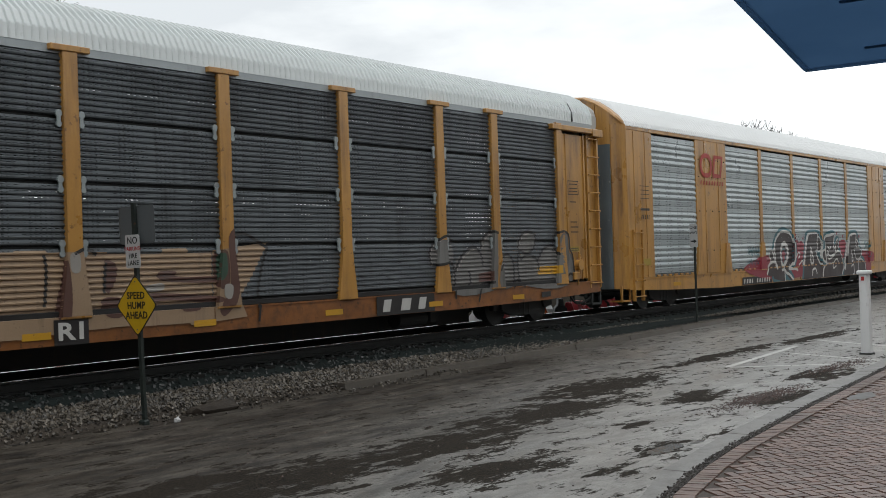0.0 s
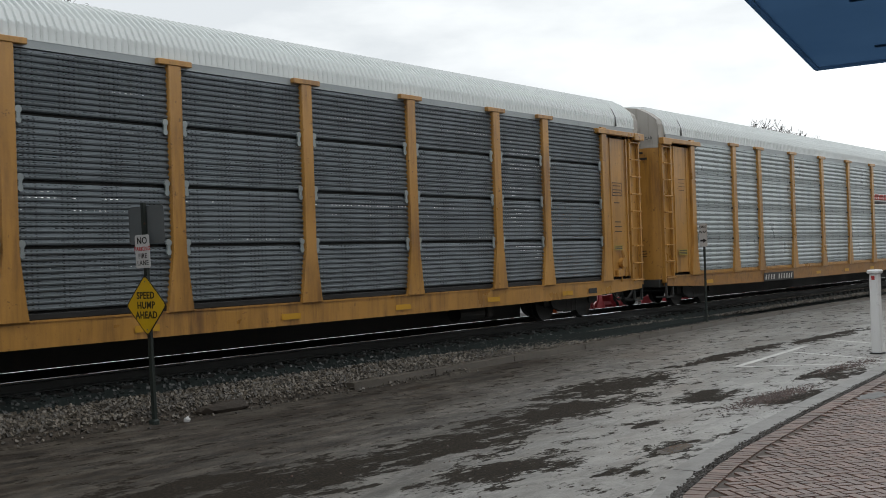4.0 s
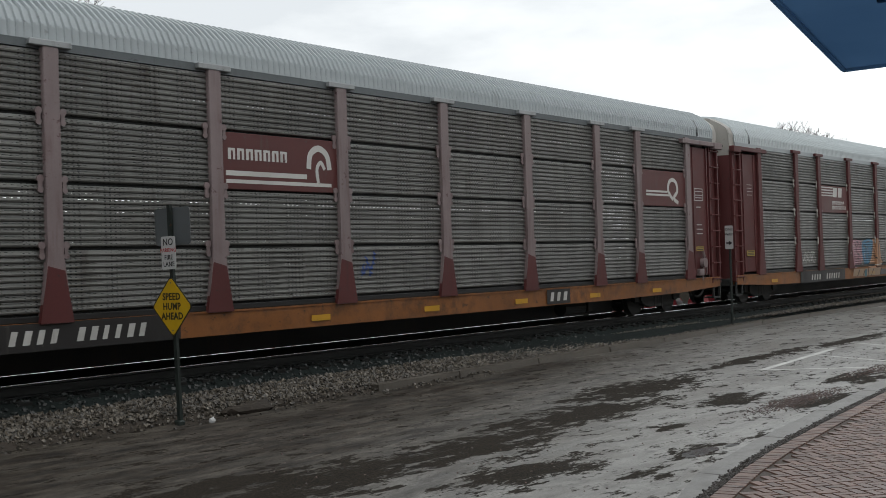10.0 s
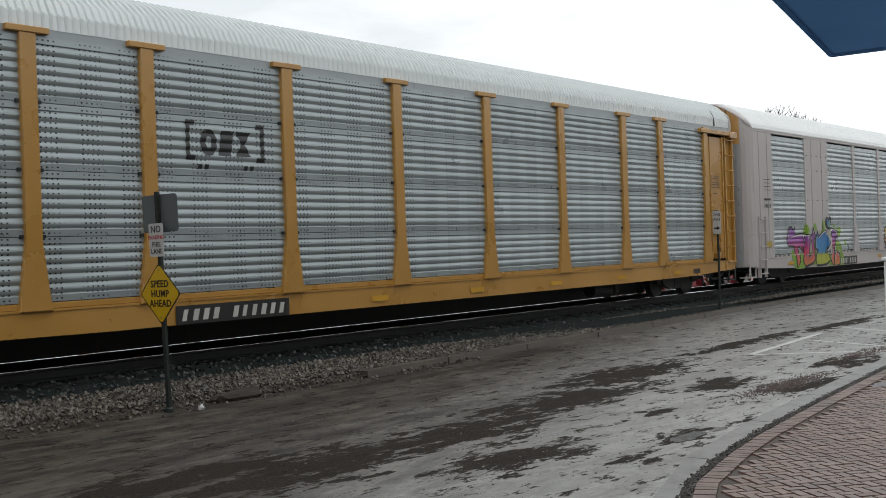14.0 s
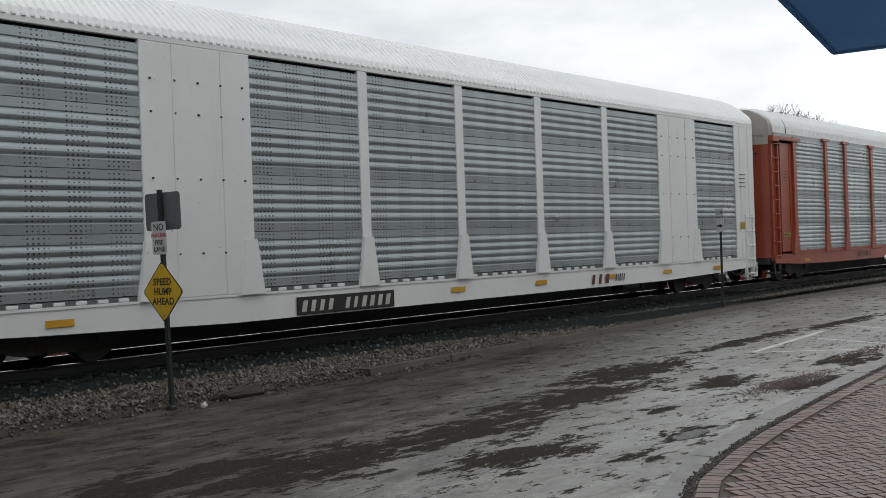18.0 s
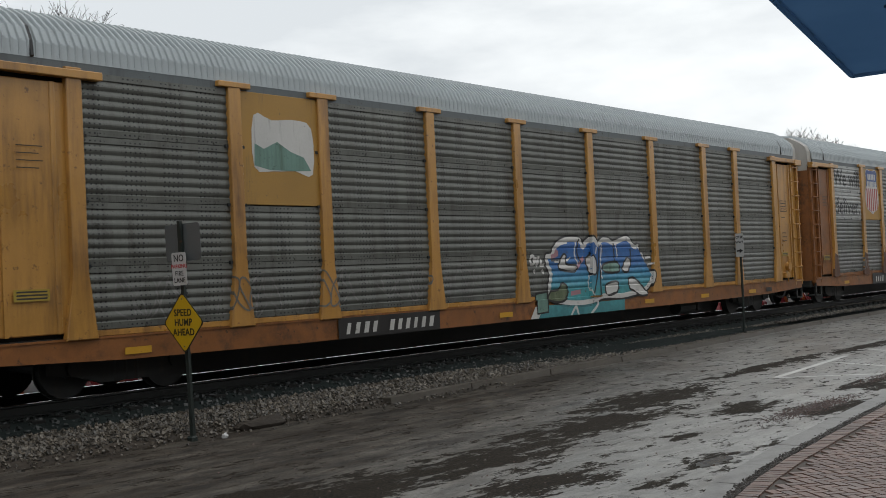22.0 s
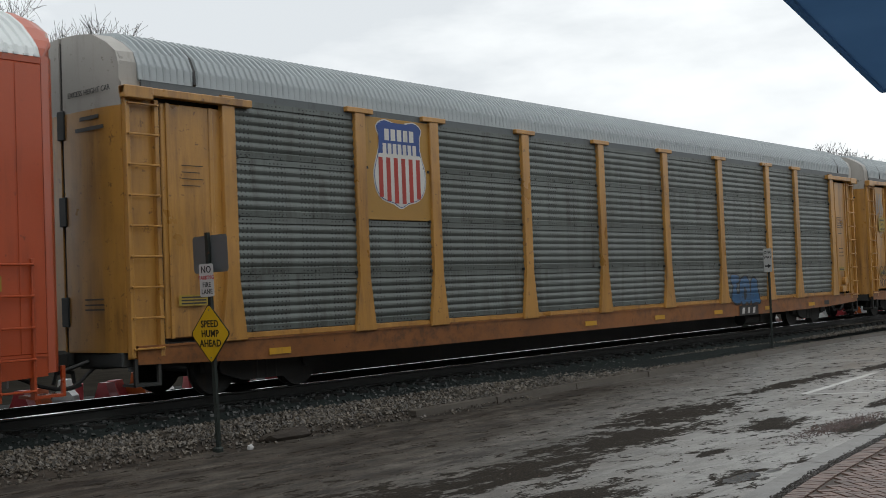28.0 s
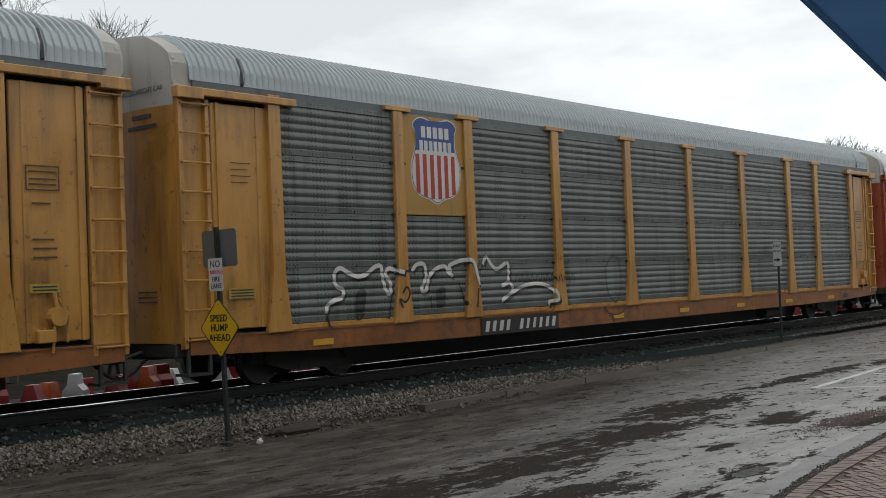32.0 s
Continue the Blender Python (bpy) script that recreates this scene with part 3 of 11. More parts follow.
def car_b(spec):
    """A smooth-sided autorack: flush panels between plates, rounded ends."""
    car = new("autorack_car")
    paint, sheets, top = M[spec["paint"]], spec["sheets"], M[spec["roof"]]
    piece("roof", ("roof_b",), lambda bm: roof(bm, ROOF_B, LB, 0.15, 0.040), top, car)
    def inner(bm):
        # one black block instead of the dark space behind the sheets
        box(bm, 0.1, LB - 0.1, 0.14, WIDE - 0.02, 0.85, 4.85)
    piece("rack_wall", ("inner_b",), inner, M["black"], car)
    def eave(bm):
        box(bm, 0.0, LB, -0.03, 0.06, 4.76, 4.86, 0.01)
    piece("eave_rail", ("eave_b",), eave, paint, car)
    def teeth(bm):
        x = 0.1
        while x < LB - 0.1:
            box(bm, x, x + 0.07, -0.045, -0.01, 4.855, 4.885)
            x += 0.15
    tagged(piece("eave_strip", ("teeth_b",), teeth, top, car), kind="stuff")
    def sill(bm):
        prism(bm, [(0, 0.84), (LB, 0.84), (LB, 0.58), (LB - 2.4, 0.50), (LB - 6, 0.42), (6, 0.42), (2.4, 0.50), (0, 0.58)], -0.02, 0.10)
        box(bm, 0, LB, -0.035, 0.10, 0.84, 0.88)
    piece("side_sill", ("sill_b",), sill, paint, car)
    for i, (a, b) in enumerate(BAYS_B):
        for j in range(4):
            piece("side_sheet", ("sheet", "corr_b", j, round(b - a, 2)), lambda bm, w=b - a, j=j: sheet(bm, "wide", ROWS_B, j, w), M[sheets], car, (a, 0.012, ROWS_B[j]))
        def ledge(bm, w=b - a):
            box(bm, 0.02, w - 0.02, 0.0, 0.03, 0.885, 0.95)
        piece("ledge", ("ledge_b", round(b - a, 2)), ledge, M["eave_dark"], car, (a, 0, 0))
        for n in range(int((b - a - 0.2) / 0.36)):
            piece("ledge_block", ("ledge_block",), lambda bm: box(bm, 0, 0.17, -0.03, 0.02, 0.885, 0.935, 0.005), paint, car, (a + 0.15 + 0.36 * n, 0, 0))
    solid = [(0.0, BAYS_B[0][0])] + [(p[1], q[0]) for p, q in zip(BAYS_B, BAYS_B[1:])] + [(BAYS_B[-1][1], LB)]
    for a, b in solid:
        wide = b - a > 0.6
        def plate(bm, w=b - a, wide=wide):
            box(bm, 0, w, -0.03, 0.06, 0.88, 4.76, 0.012)
            if wide:
                for x in (w * 0.28, w * 0.72):
                    box(bm, x - 0.02, x + 0.02, -0.042, -0.02, 0.9, 4.74)
        p = piece("side_plate" if wide else "post", ("plate_b", round(b - a, 2)), plate, paint, car, (a, 0, 0))
        def gusset(bm):
            prism(bm, [(-0.12, 1.75), (0.12, 1.75), (0.26, 0.86), (-0.26, 0.86)], -0.075, 0.0)
        for x in ((0.1, b - a - 0.1) if 1.6 < b - a < 2.6 and a > 1 else ((b - a) / 2,) if not wide else ()):
            piece("gusset", ("gusset_b",), gusset, paint, p, (x, 0, 0))
        if 1.6 < b - a and a > 1:
            def rivets(bm, w=b - a):
                for z in (1.55, 2.7, 3.7, 4.2):
                    for k in range(5):
                        x = 0.18 + k * (w - 0.36) / 4
                        box(bm, x - 0.015, x + 0.015, -0.05, -0.02, z - 0.015, z + 0.015)
            piece("rivets", ("rivets_b", round(b - a, 2)), rivets, M["gear"], p)
    # rounded corners and folding end doors
    def corner(bm):
        pts = [(-0.03, 0.0), (0.02, -0.14), (0.12, -0.24), (0.24, -0.30), (0.30, -0.30), (0.30, -0.1), (0.10, 0.0)]
        lo, hi = [bm.verts.new((x, y, 0.62)) for y, x in pts], [bm.verts.new((x, y, 4.88)) for y, x in pts]
        bm.faces.new(lo); bm.faces.new(hi[::-1])
        for i in range(len(pts)):
            k = (i + 1) % len(pts)
            bm.faces.new((lo[i], hi[i], hi[k], lo[k]))
    both_ends("corner_post", "corner_b", corner, M[spec.get("corner", spec["paint"])], car, LB)
    def hood(bm):
        line = arch(ROOF_B)
        def front(y):
            return -0.375 * max(0.0, 1 - (abs(y - WIDE / 2) / (WIDE / 2 + 0.03)) ** 9) - 0.01
        rings = [[bm.verts.new((max(front(y), far) if far < 0 else far, y, z + d)) for y, z in line] for far, d in ((-1.0, -0.03), (-0.22, 0.014), (0.0, 0.014), (0.0, -0.05), (-0.9, -0.06))]
        for a, b in zip(rings, rings[1:] + rings[:1]):
            for i in range(len(line) - 1):
                bm.faces.new((a[i], a[i + 1], b[i + 1], b[i]))
    both_ends("roof_hood", "hood_b", hood, M[spec.get("hood", spec["paint"])], car, LB)
    for y0, y1 in ((0.0, 0.272), (WIDE - 0.272, WIDE)):
        both_ends("corner_cap", ("corner_cap", y0), lambda bm, y0=y0, y1=y1: end_skin(bm, ROOF_B, y0, y1, 4.87, 0, 0.36, top=True, bow=9), M[spec.get("corner", spec["paint"])], car, LB)
    split = spec.get("split", 4.38)
    leaves = ((0.26, 0.66), (0.66, 1.05), (1.05, 1.42), (1.48, 1.85), (1.85, 2.24), (2.24, 2.64))
    tones = spec["leaves"]
    for (y0, y1), tone in zip(leaves, tones):
        both_ends("end_leaf", ("leaf_b", y0, split), lambda bm, y0=y0, y1=y1: end_skin(bm, ROOF_B, y0 + 0.012, y1 - 0.012, 0.62, split, 0.36, bow=9), M[tone], car, LB)
        both_ends("end_leaf_head", ("leaf_top_b", y0, split), lambda bm, y0=y0, y1=y1: end_skin(bm, ROOF_B, y0 + 0.012, y1 - 0.012, split, 0, 0.36, top=True, bow=9), M[spec["end_top"]], car, LB)
    for y in (0.66, 1.05, 1.85, 2.24):
        both_ends("leaf_trim", ("leaf_trim", y), lambda bm, y=y: box(bm, -0.385, -0.33, y - 0.022, y + 0.022, 0.66, 5.2), M[spec["trim"]], car, LB)
    def backing(bm):
        box(bm, -0.27, -0.02, 0.29, WIDE - 0.29, 0.62, 5.1)
        box(bm, -0.02, 0.06, 0.04, WIDE - 0.04, 0.62, 4.9)
    both_ends("end_frame", "backing_b", backing, M["black"], car, LB)
    for x in (0.22, LB - 0.72):
        ladder(car, M[spec.get("ladder", spec["paint"])], x, x + 0.5, 0.28, 2.15, 5, -0.05, "b", 0.04)
    def step(bm):
        box(bm, -0.3, 0.2, 0.05, 0.4, 0.28, 0.32)
        box(bm, -0.3, -0.25, 0.05, 0.10, 0.30, 0.70)
        box(bm, 0.15, 0.20, 0.05, 0.10, 0.30, 0.70)
    both_ends("step", "step_b", step, paint, car, LB)
    underside(car, LB)
    return car


Y = dict(paint="yellow", posts="yellow", sill="yellow", style="corr", sheets="zinc", roof="roof_pale")
def spec_of(**k):
    return {**Y, **k}
CARS = [
    spec_of(style="slat", sheets="slate_dark", sill="yellow_worn", clips="zinc", label="yellow autorack car with dark weathered side sheets and tan graffiti"),
    dict(kind="b", trim="yellow", paint="yellow", sheets="zinc_bright", roof="roof_white", end_top="yellow", leaves=("end_slate", "chalk", "yellow", "yellow", "chalk", "yellow"), label="yellow smooth-sided autorack car with bright sheets and graffiti"),
    spec_of(style="slat", sheets="slate", paint="yellow", clips="zinc", label="yellow autorack car with blue-grey slatted side sheets"),
    spec_of(sill="yellow_sill", label="yellow autorack car with galvanised sheets and a red stripe board"),
    spec_of(sheets="zinc_bright", sill="yellow_sill", label="yellow autorack car with bright sheets and a row of graffiti"),
    spec_of(boards=((3, 2), (8, 2)), style="slat", paint="maroon", posts="maroon_pale", caps="end_zinc", foot="maroon", sheets="slat_brown", roof="roof_grey", sill="yellow_worn", clips="maroon_pale", end_top="chalk", label="maroon autorack car with faded posts and browned sheets"),
    spec_of(boards=((2, 2),), style="slat", paint="maroon", posts="maroon", sheets="slat_brown", roof="roof_mid", sill="yellow_worn", clips="chalk", end_top="chalk", label="maroon autorack car with red posts and white graffiti"),
    spec_of(paint="yellow_clean", posts="yellow_clean", sill="yellow_clean", label="clean bright yellow autorack car with galvanised sheets"),
    dict(kind="b", trim="end_zinc", paint="blush", sheets="zinc_bright", roof="roof_white", end_top="yellow", leaves=("end_zinc", "chalk", "end_slate", "chalk", "end_zinc", "chalk"), label="pinkish white smooth-sided autorack car with colourful graffiti"),
    dict(kind="b", trim="white", paint="white", sheets="zinc", roof="roof_white", end_top="yellow", leaves=("end_zinc", "chalk", "white", "end_slate", "white", "end_zinc"), label="white smooth-sided autorack car with clean paint"),
    spec_of(paint="red_orange", posts="red_orange", sill="red_orange", sheets="zinc_bright", roof="roof_white", label="red-orange autorack car with bright sheets and green graffiti"),
    spec_of(boards=((1, 2), (1, 3)), sheets="zinc_brown", roof="roof_grey", sill="yellow_worn", label="yellow autorack car with brown-grey sheets and blue graffiti"),
    spec_of(boards=((1, 2), (1, 3)), bay={(0, 3): "chalk_panel", (0, 2): "chalk_panel"}, foot="rusted", paint="yellow_worn", sheets="zinc_brown", roof="roof_grey", sill="yellow_worn", label="worn yellow autorack car with sooty sheets and a slogan"),
    dict(kind="b", trim="end_slate", paint="orange", sheets="zinc", roof="roof_pale", end_top="chalk", leaves=("end_zinc", "sooty_red", "sooty_red", "rusted", "sooty_red", "sooty_red"), split=4.40, label="orange smooth-sided autorack car with galvanised sheets"),
    spec_of(boards=((1, 2), (1, 3)), sheets="zinc_grey", roof="roof_grey", sill="yellow_worn", label="yellow autorack car with grey sheets and a shield board"),
    spec_of(sheets="zinc_grey", roof="roof_grey", sill="yellow_worn", label="yellow autorack car with grey sheets and purple graffiti"),
    spec_of(boards=((1, 2), (1, 3)), sheets="zinc_grey", roof="roof_grey", sill="yellow_worn", label="yellow autorack car with grey sheets and white outline graffiti"),
    spec_of(paint="red_orange", posts="red_orange", sill="red_orange", sheets="zinc", roof="roof_pale", label="red-orange autorack car at the end of the string"),
]


STARTS = (-2.45, 27.04, 55.97, 85.26, 114.37, 143.59, 172.55, 201.57, 231.07, 260.05, 288.41, 317.34, 346.4, 376.55, 404.77, 434.07, 463.01, 492.11)


def car_start(i, t):
    """Where car i begins along the track at t seconds."""
    u = t / 32.0
    return STARTS[i] - 455.406 * u + 16.043 * u * u - 13.084 * u ** 3


TRAIN = []
for spec in CARS:
    made = (car_b if spec.get("kind") == "b" else car_a)(spec)
    TRAIN.append(tagged(made, spec["label"], "railway car", "autorack cars of the train"))


# ---- painted marks on the cars ----
def paint(name, colour, dirt=(0.10, 0.09, 0.08), amount=0.22):
    return material(name, colour, 0.5, 0, 0.14, dirt, amount)


def fade(name, stops):
    """Sprayed colours that change with height."""
    m = bpy.data.materials.new(name)
    m.use_nodes = True
    nt = m.node_tree
    co, sep = nt.nodes.new("ShaderNodeTexCoord"), nt.nodes.new("ShaderNodeSeparateXYZ")
    nt.links.new(co.outputs["Object"], sep.inputs[0])
    add = nt.nodes.new("ShaderNodeMath")
    add.operation = "MULTIPLY_ADD"
    add.inputs[1].default_value = 0.16
    nt.links.new(noise_of(nt, co.outputs["Object"], 3.0, 4), add.inputs[0])
    nt.links.new(sep.outputs["Z"], add.inputs[2])
    span = nt.nodes.new("ShaderNodeMapRange")
    span.inputs["From Min"].default_value, span.inputs["From Max"].default_value = stops[0][0] + 0.08, stops[-1][0] + 0.08
    nt.links.new(add.outputs[0], span.inputs[0])
    cr = nt.nodes.new("ShaderNodeValToRGB")
    lo, hi = stops[0][0], stops[-1][0]
    while len(cr.color_ramp.elements) < len(stops):
        cr.color_ramp.elements.new(0.5)
    for e, (z, c) in zip(cr.color_ramp.elements, stops):
        e.position, e.color = (z - lo) / (hi - lo), (*[0.7 * v for v in c], 1)
    nt.links.new(span.outputs[0], cr.inputs[0])
    grime = ramp(nt, noise_of(nt, co.outputs["Object"], 5.0, 6, 0.7), 0.4, 0.75, (1, 1, 1), (0.55, 0.55, 0.55))
    nt.links.new(mixed(nt, 1.0, cr.outputs[0], grime, "MULTIPLY"), nt.nodes["Principled BSDF"].inputs["Base Color"])
    nt.nodes["Principled BSDF"].inputs["Roughness"].default_value = 0.5
    return m


P = {
    "deep_blue": paint("deep blue spray", (0.025, 0.12, 0.28), (0.02, 0.04, 0.06), 0.4), "ink": paint("black spray", (0.02, 0.018, 0.018)), "bone": paint("white spray", (0.78, 0.77, 0.74)), "wash": paint("thin grey roller paint", (0.22, 0.215, 0.205), (0.10, 0.09, 0.08), 0.55), "rime": paint("thin green-grey spray", (0.13, 0.12, 0.08), (0.07, 0.05, 0.035), 0.5), "violet_mist": paint("thin violet spray", (0.13, 0.11, 0.15), (0.10, 0.095, 0.10), 0.5), "lilac": paint("lilac spray", (0.28, 0.24, 0.34)), "pale": paint("faded white spray", (0.42, 0.395, 0.36)),
    "tan": paint("tan roller paint", (0.42, 0.29, 0.18), (0.15, 0.10, 0.07), 0.3), "brown": paint("brown spray", (0.13, 0.06, 0.045)), "rose": paint("crimson spray", (0.36, 0.035, 0.06), (0.2, 0.03, 0.05), 0.3),
    "coal": paint("brown-black spray", (0.05, 0.034, 0.034)), "teal": paint("teal spray", (0.05, 0.19, 0.23)), "sky": paint("sky blue spray", (0.065, 0.23, 0.39), (0.05, 0.08, 0.10), 0.35), "lime": paint("lime spray", (0.28, 0.48, 0.05)),
    "leaf": paint("dull green spray", (0.05, 0.115, 0.075), (0.03, 0.05, 0.03), 0.4), "plum": paint("mauve spray", (0.175, 0.125, 0.25), (0.09, 0.07, 0.12), 0.4), "dark_plum": paint("dark violet spray", (0.05, 0.035, 0.08)),
    "smoke": paint("grey spray", (0.10, 0.09, 0.105)), "mint": paint("mint spray", (0.21, 0.37, 0.31), (0.05, 0.09, 0.05), 0.6), "olive": paint("olive spray", (0.14, 0.17, 0.03), (0.20, 0.25, 0.12), 0.45), "sage": paint("sage spray", (0.21, 0.25, 0.15), (0.05, 0.09, 0.02), 0.65),
    "peach": paint("peach spray", (0.52, 0.28, 0.16)), "pink": paint("pink spray", (0.50, 0.26, 0.30)), "red": paint("red lettering", (0.50, 0.05, 0.035)), "blue": paint("blue enamel", (0.035, 0.09, 0.33)),
    "gold": paint("gold lettering", (0.62, 0.36, 0.06)), "reflector": paint("amber reflective strip", (0.75, 0.40, 0.02)), "label": paint("yellow label", (0.50, 0.36, 0.05)), "letter": paint("charcoal lettering", (0.035, 0.035, 0.038)),
    "white_letter": paint("white lettering", (0.70, 0.69, 0.66)), "stencil": paint("dark stencil", (0.075, 0.045, 0.028)), "board_maroon": paint("maroon board", (0.13, 0.03, 0.028)), "board_yellow": paint("yellow board", (0.50, 0.28, 0.06)),
    "tuxedo": fade("purple to orange spray", ((0.4, (0.72, 0.34, 0.05)), (0.75, (0.72, 0.16, 0.10)), (1.1, (0.62, 0.07, 0.22)), (1.4, (0.34, 0.08, 0.42)), (1.8, (0.26, 0.07, 0.42)))),
    "bluet": fade("blue to lime spray", ((0.4, (0.55, 0.58, 0.04)), (0.85, (0.50, 0.55, 0.06)), (0.95, (0.06, 0.30, 0.60)), (1.7, (0.03, 0.18, 0.55)))),
    "sunset": fade("yellow to coral spray", ((0.7, (0.75, 0.22, 0.12)), (1.25, (0.78, 0.30, 0.12)), (1.45, (0.78, 0.52, 0.06)), (1.8, (0.78, 0.56, 0.08)))),
    "ocean": fade("deep blue to teal spray", ((0.4, (0.05, 0.25, 0.28)), (1.0, (0.09, 0.40, 0.43)), (1.35, (0.06, 0.32, 0.52)), (1.6, (0.03, 0.17, 0.48)), (2.2, (0.03, 0.13, 0.42)))),
    "acid": fade("green to blue spray", ((0.7, (0.06, 0.14, 0.22)), (1.3, (0.10, 0.34, 0.36)), (1.7, (0.22, 0.40, 0.08)), (2.0, (0.26, 0.42, 0.10)))),
    "aqua": fade("aqua roller paint", ((0.5, (0.10, 0.16, 0.14)), (0.95, (0.13, 0.30, 0.27)), (1.3, (0.25, 0.50, 0.50)), (1.9, (0.25, 0.48, 0.50)))),
}


# gusset feet of the smooth-sided cars
GUSSETS_B = [x for p, q in zip(BAYS_B, BAYS_B[1:]) for x in (((p[1] + q[0]) / 2,) if q[0] - p[1] < 0.6 else (p[1] + 0.1, q[0] - 0.1))]


def breaks(style, rows):
    return [p for j in range(4) for p in profile(style, rows[j], rows[j + 1])]


LINES = {"slat": breaks("slat", ROWS_A), "corr": breaks("corr", ROWS_A), "b": breaks("wide", ROWS_B)}


def surface(style, x, z):
    """The depth of a car's side at a place on it."""
    if z < 0.895:
        return -0.048 if style != "b" else -0.037
    if style != "b":
        if x < POSTS[0] - 0.1 or x > POSTS[-1] + 0.1:
            return -0.035
        for p in POSTS:
            if abs(x - p) < 0.1325 + 0.14 * max(0.0, 1.8 - z):
                return -0.088
        off = 0.0
    else:
        if z < 1.752 and any(abs(x - g) < 0.1235 + 0.1573 * (1.75 - z) for g in GUSSETS_B):
            return -0.078
        if not any(a < x < b for a, b in BAYS_B):
            return -0.044
        off = 0.012
    line = LINES[style]
    return off + float(np.interp(z, [p[0] for p in line], [p[1] for p in line]))


def spline(pts, closed=True, n=4):
    out = []
    k = len(pts)
    for i in range(k if closed else k - 1):
        p = [Vector(pts[j % k] if closed else pts[min(max(j, 0), k - 1)]) for j in (i - 1, i, i + 1, i + 2)]
        for s in range(n):
            t = s / n
            out.append(0.5 * (2 * p[1] + (p[2] - p[0]) * t + (2 * p[0] - 5 * p[1] + 4 * p[2] - p[3]) * t * t + (3 * p[1] - p[0] - 3 * p[2] + p[3]) * t ** 3))
    if not closed:
        out.append(Vector(pts[-1]))
    return [(v[0], v[1]) for v in out]


def swell(pts, w):
    """The outline moved outward by w."""
    k = len(pts)
    area = sum(pts[i][0] * pts[(i + 1) % k][1] - pts[(i + 1) % k][0] * pts[i][1] for i in range(k))
    s = 1 if area > 0 else -1
    out = []
    for i in range(k):
        a, b = Vector(pts[i - 1]), Vector(pts[(i + 1) % k])
        d = (b - a)
        if d.length < 1e-6:
            out.append(pts[i]); continue
        d.normalize()
        out.append((pts[i][0] + s * d.y * w, pts[i][1] - s * d.x * w))
    return out


def ribbon(pts, w):
    """Quads along a drawn line."""
    quads = []
    v = [Vector(p) for p in pts]
    nrm = []
    for i in range(len(v)):
        d = (v[min(i + 1, len(v) - 1)] - v[max(i - 1, 0)])
        d = d.normalized() if d.length > 1e-6 else Vector((1, 0))
        nrm.append(Vector((-d.y, d.x)) * w / 2)
    for i in range(len(v) - 1):
        quads.append([tuple(v[i] + nrm[i]), tuple(v[i] - nrm[i]), tuple(v[i + 1] - nrm[i + 1]), tuple(v[i + 1] + nrm[i + 1])])
    return quads


def drape(name, polygons, mat, car, style, lift, parent=None, label=""):
    """Paint laid on the car's side: flat shapes in x and z that follow its ribs, posts and sill."""
    bm = bmesh.new()
    for poly in polygons:
        try:
            bm.faces.new([bm.verts.new((x, 0, max(0.50 if style != "b" else 0.44, z))) for x, z in poly])
        except ValueError:
            pass
    bmesh.ops.remove_doubles(bm, verts=bm.verts[:], dist=0.0004)
    bmesh.ops.triangulate(bm, faces=bm.faces[:])
    xs, zs = [v.co.x for v in bm.verts], [v.co.z for v in bm.verts]
    x0, x1, z0, z1 = min(xs), max(xs), min(zs), max(zs)
    cuts = [((0, 0, z), (0, 0, 1)) for z in [0.892, 0.898] + [p[0] for p in LINES[style]] if z0 < z < z1]
    if style != "b":
        edges = [p + s for p in POSTS for s in (-0.136, -0.129, 0.129, 0.136)]
        if z0 < 1.78:
            # the flared feet of the posts
            cuts += [((p + k * w, 0, 1.8), (k, 0, 0.14)) for p in POSTS if x0 - 0.3 < p < x1 + 0.3 for k in (-1, 1) for w in (0.129, 0.136)]
    else:
        edges = [e + s for b in BAYS_B for e in b for s in (-0.003, 0.003)]
        if z0 < 1.74:
            cuts += [((g + k * w, 0, 1.75), (k, 0, 0.1573)) for g in GUSSETS_B if x0 - 0.3 < g < x1 + 0.3 for k in (-1, 1) for w in (0.120, 0.127)]
            cuts += [((0, 0, z), (0, 0, 1)) for z in (1.750, 1.754) if z0 < z < z1]
    cuts += [((x, 0, 0), (1, 0, 0)) for x in edges if x0 < x < x1]
    for co, no in cuts:
        bmesh.ops.bisect_plane(bm, geom=bm.verts[:] + bm.edges[:] + bm.faces[:], dist=0.0005, plane_co=co, plane_no=no)
    for v in bm.verts:
        v.co.y = surface(style, v.co.x, v.co.z) - lift
    for f in bm.faces:
        f.normal_update()
        if f.normal.y > 0:
            f.normal_flip()
    me = bpy.data.meshes.new(name)
    bm.to_mesh(me)
    bm.free()
    me.materials.append(mat)
    ob = new(name, me)
    ob.parent = parent or car
    if label:
        ob["label"] = label
    return ob


def fit_to(pts, x0, x1, z0, z1, slant=0.0):
    return [(x0 + (x1 - x0) * (x + slant * (z - 0.5)), z0 + (z1 - z0) * z) for x, z in pts]


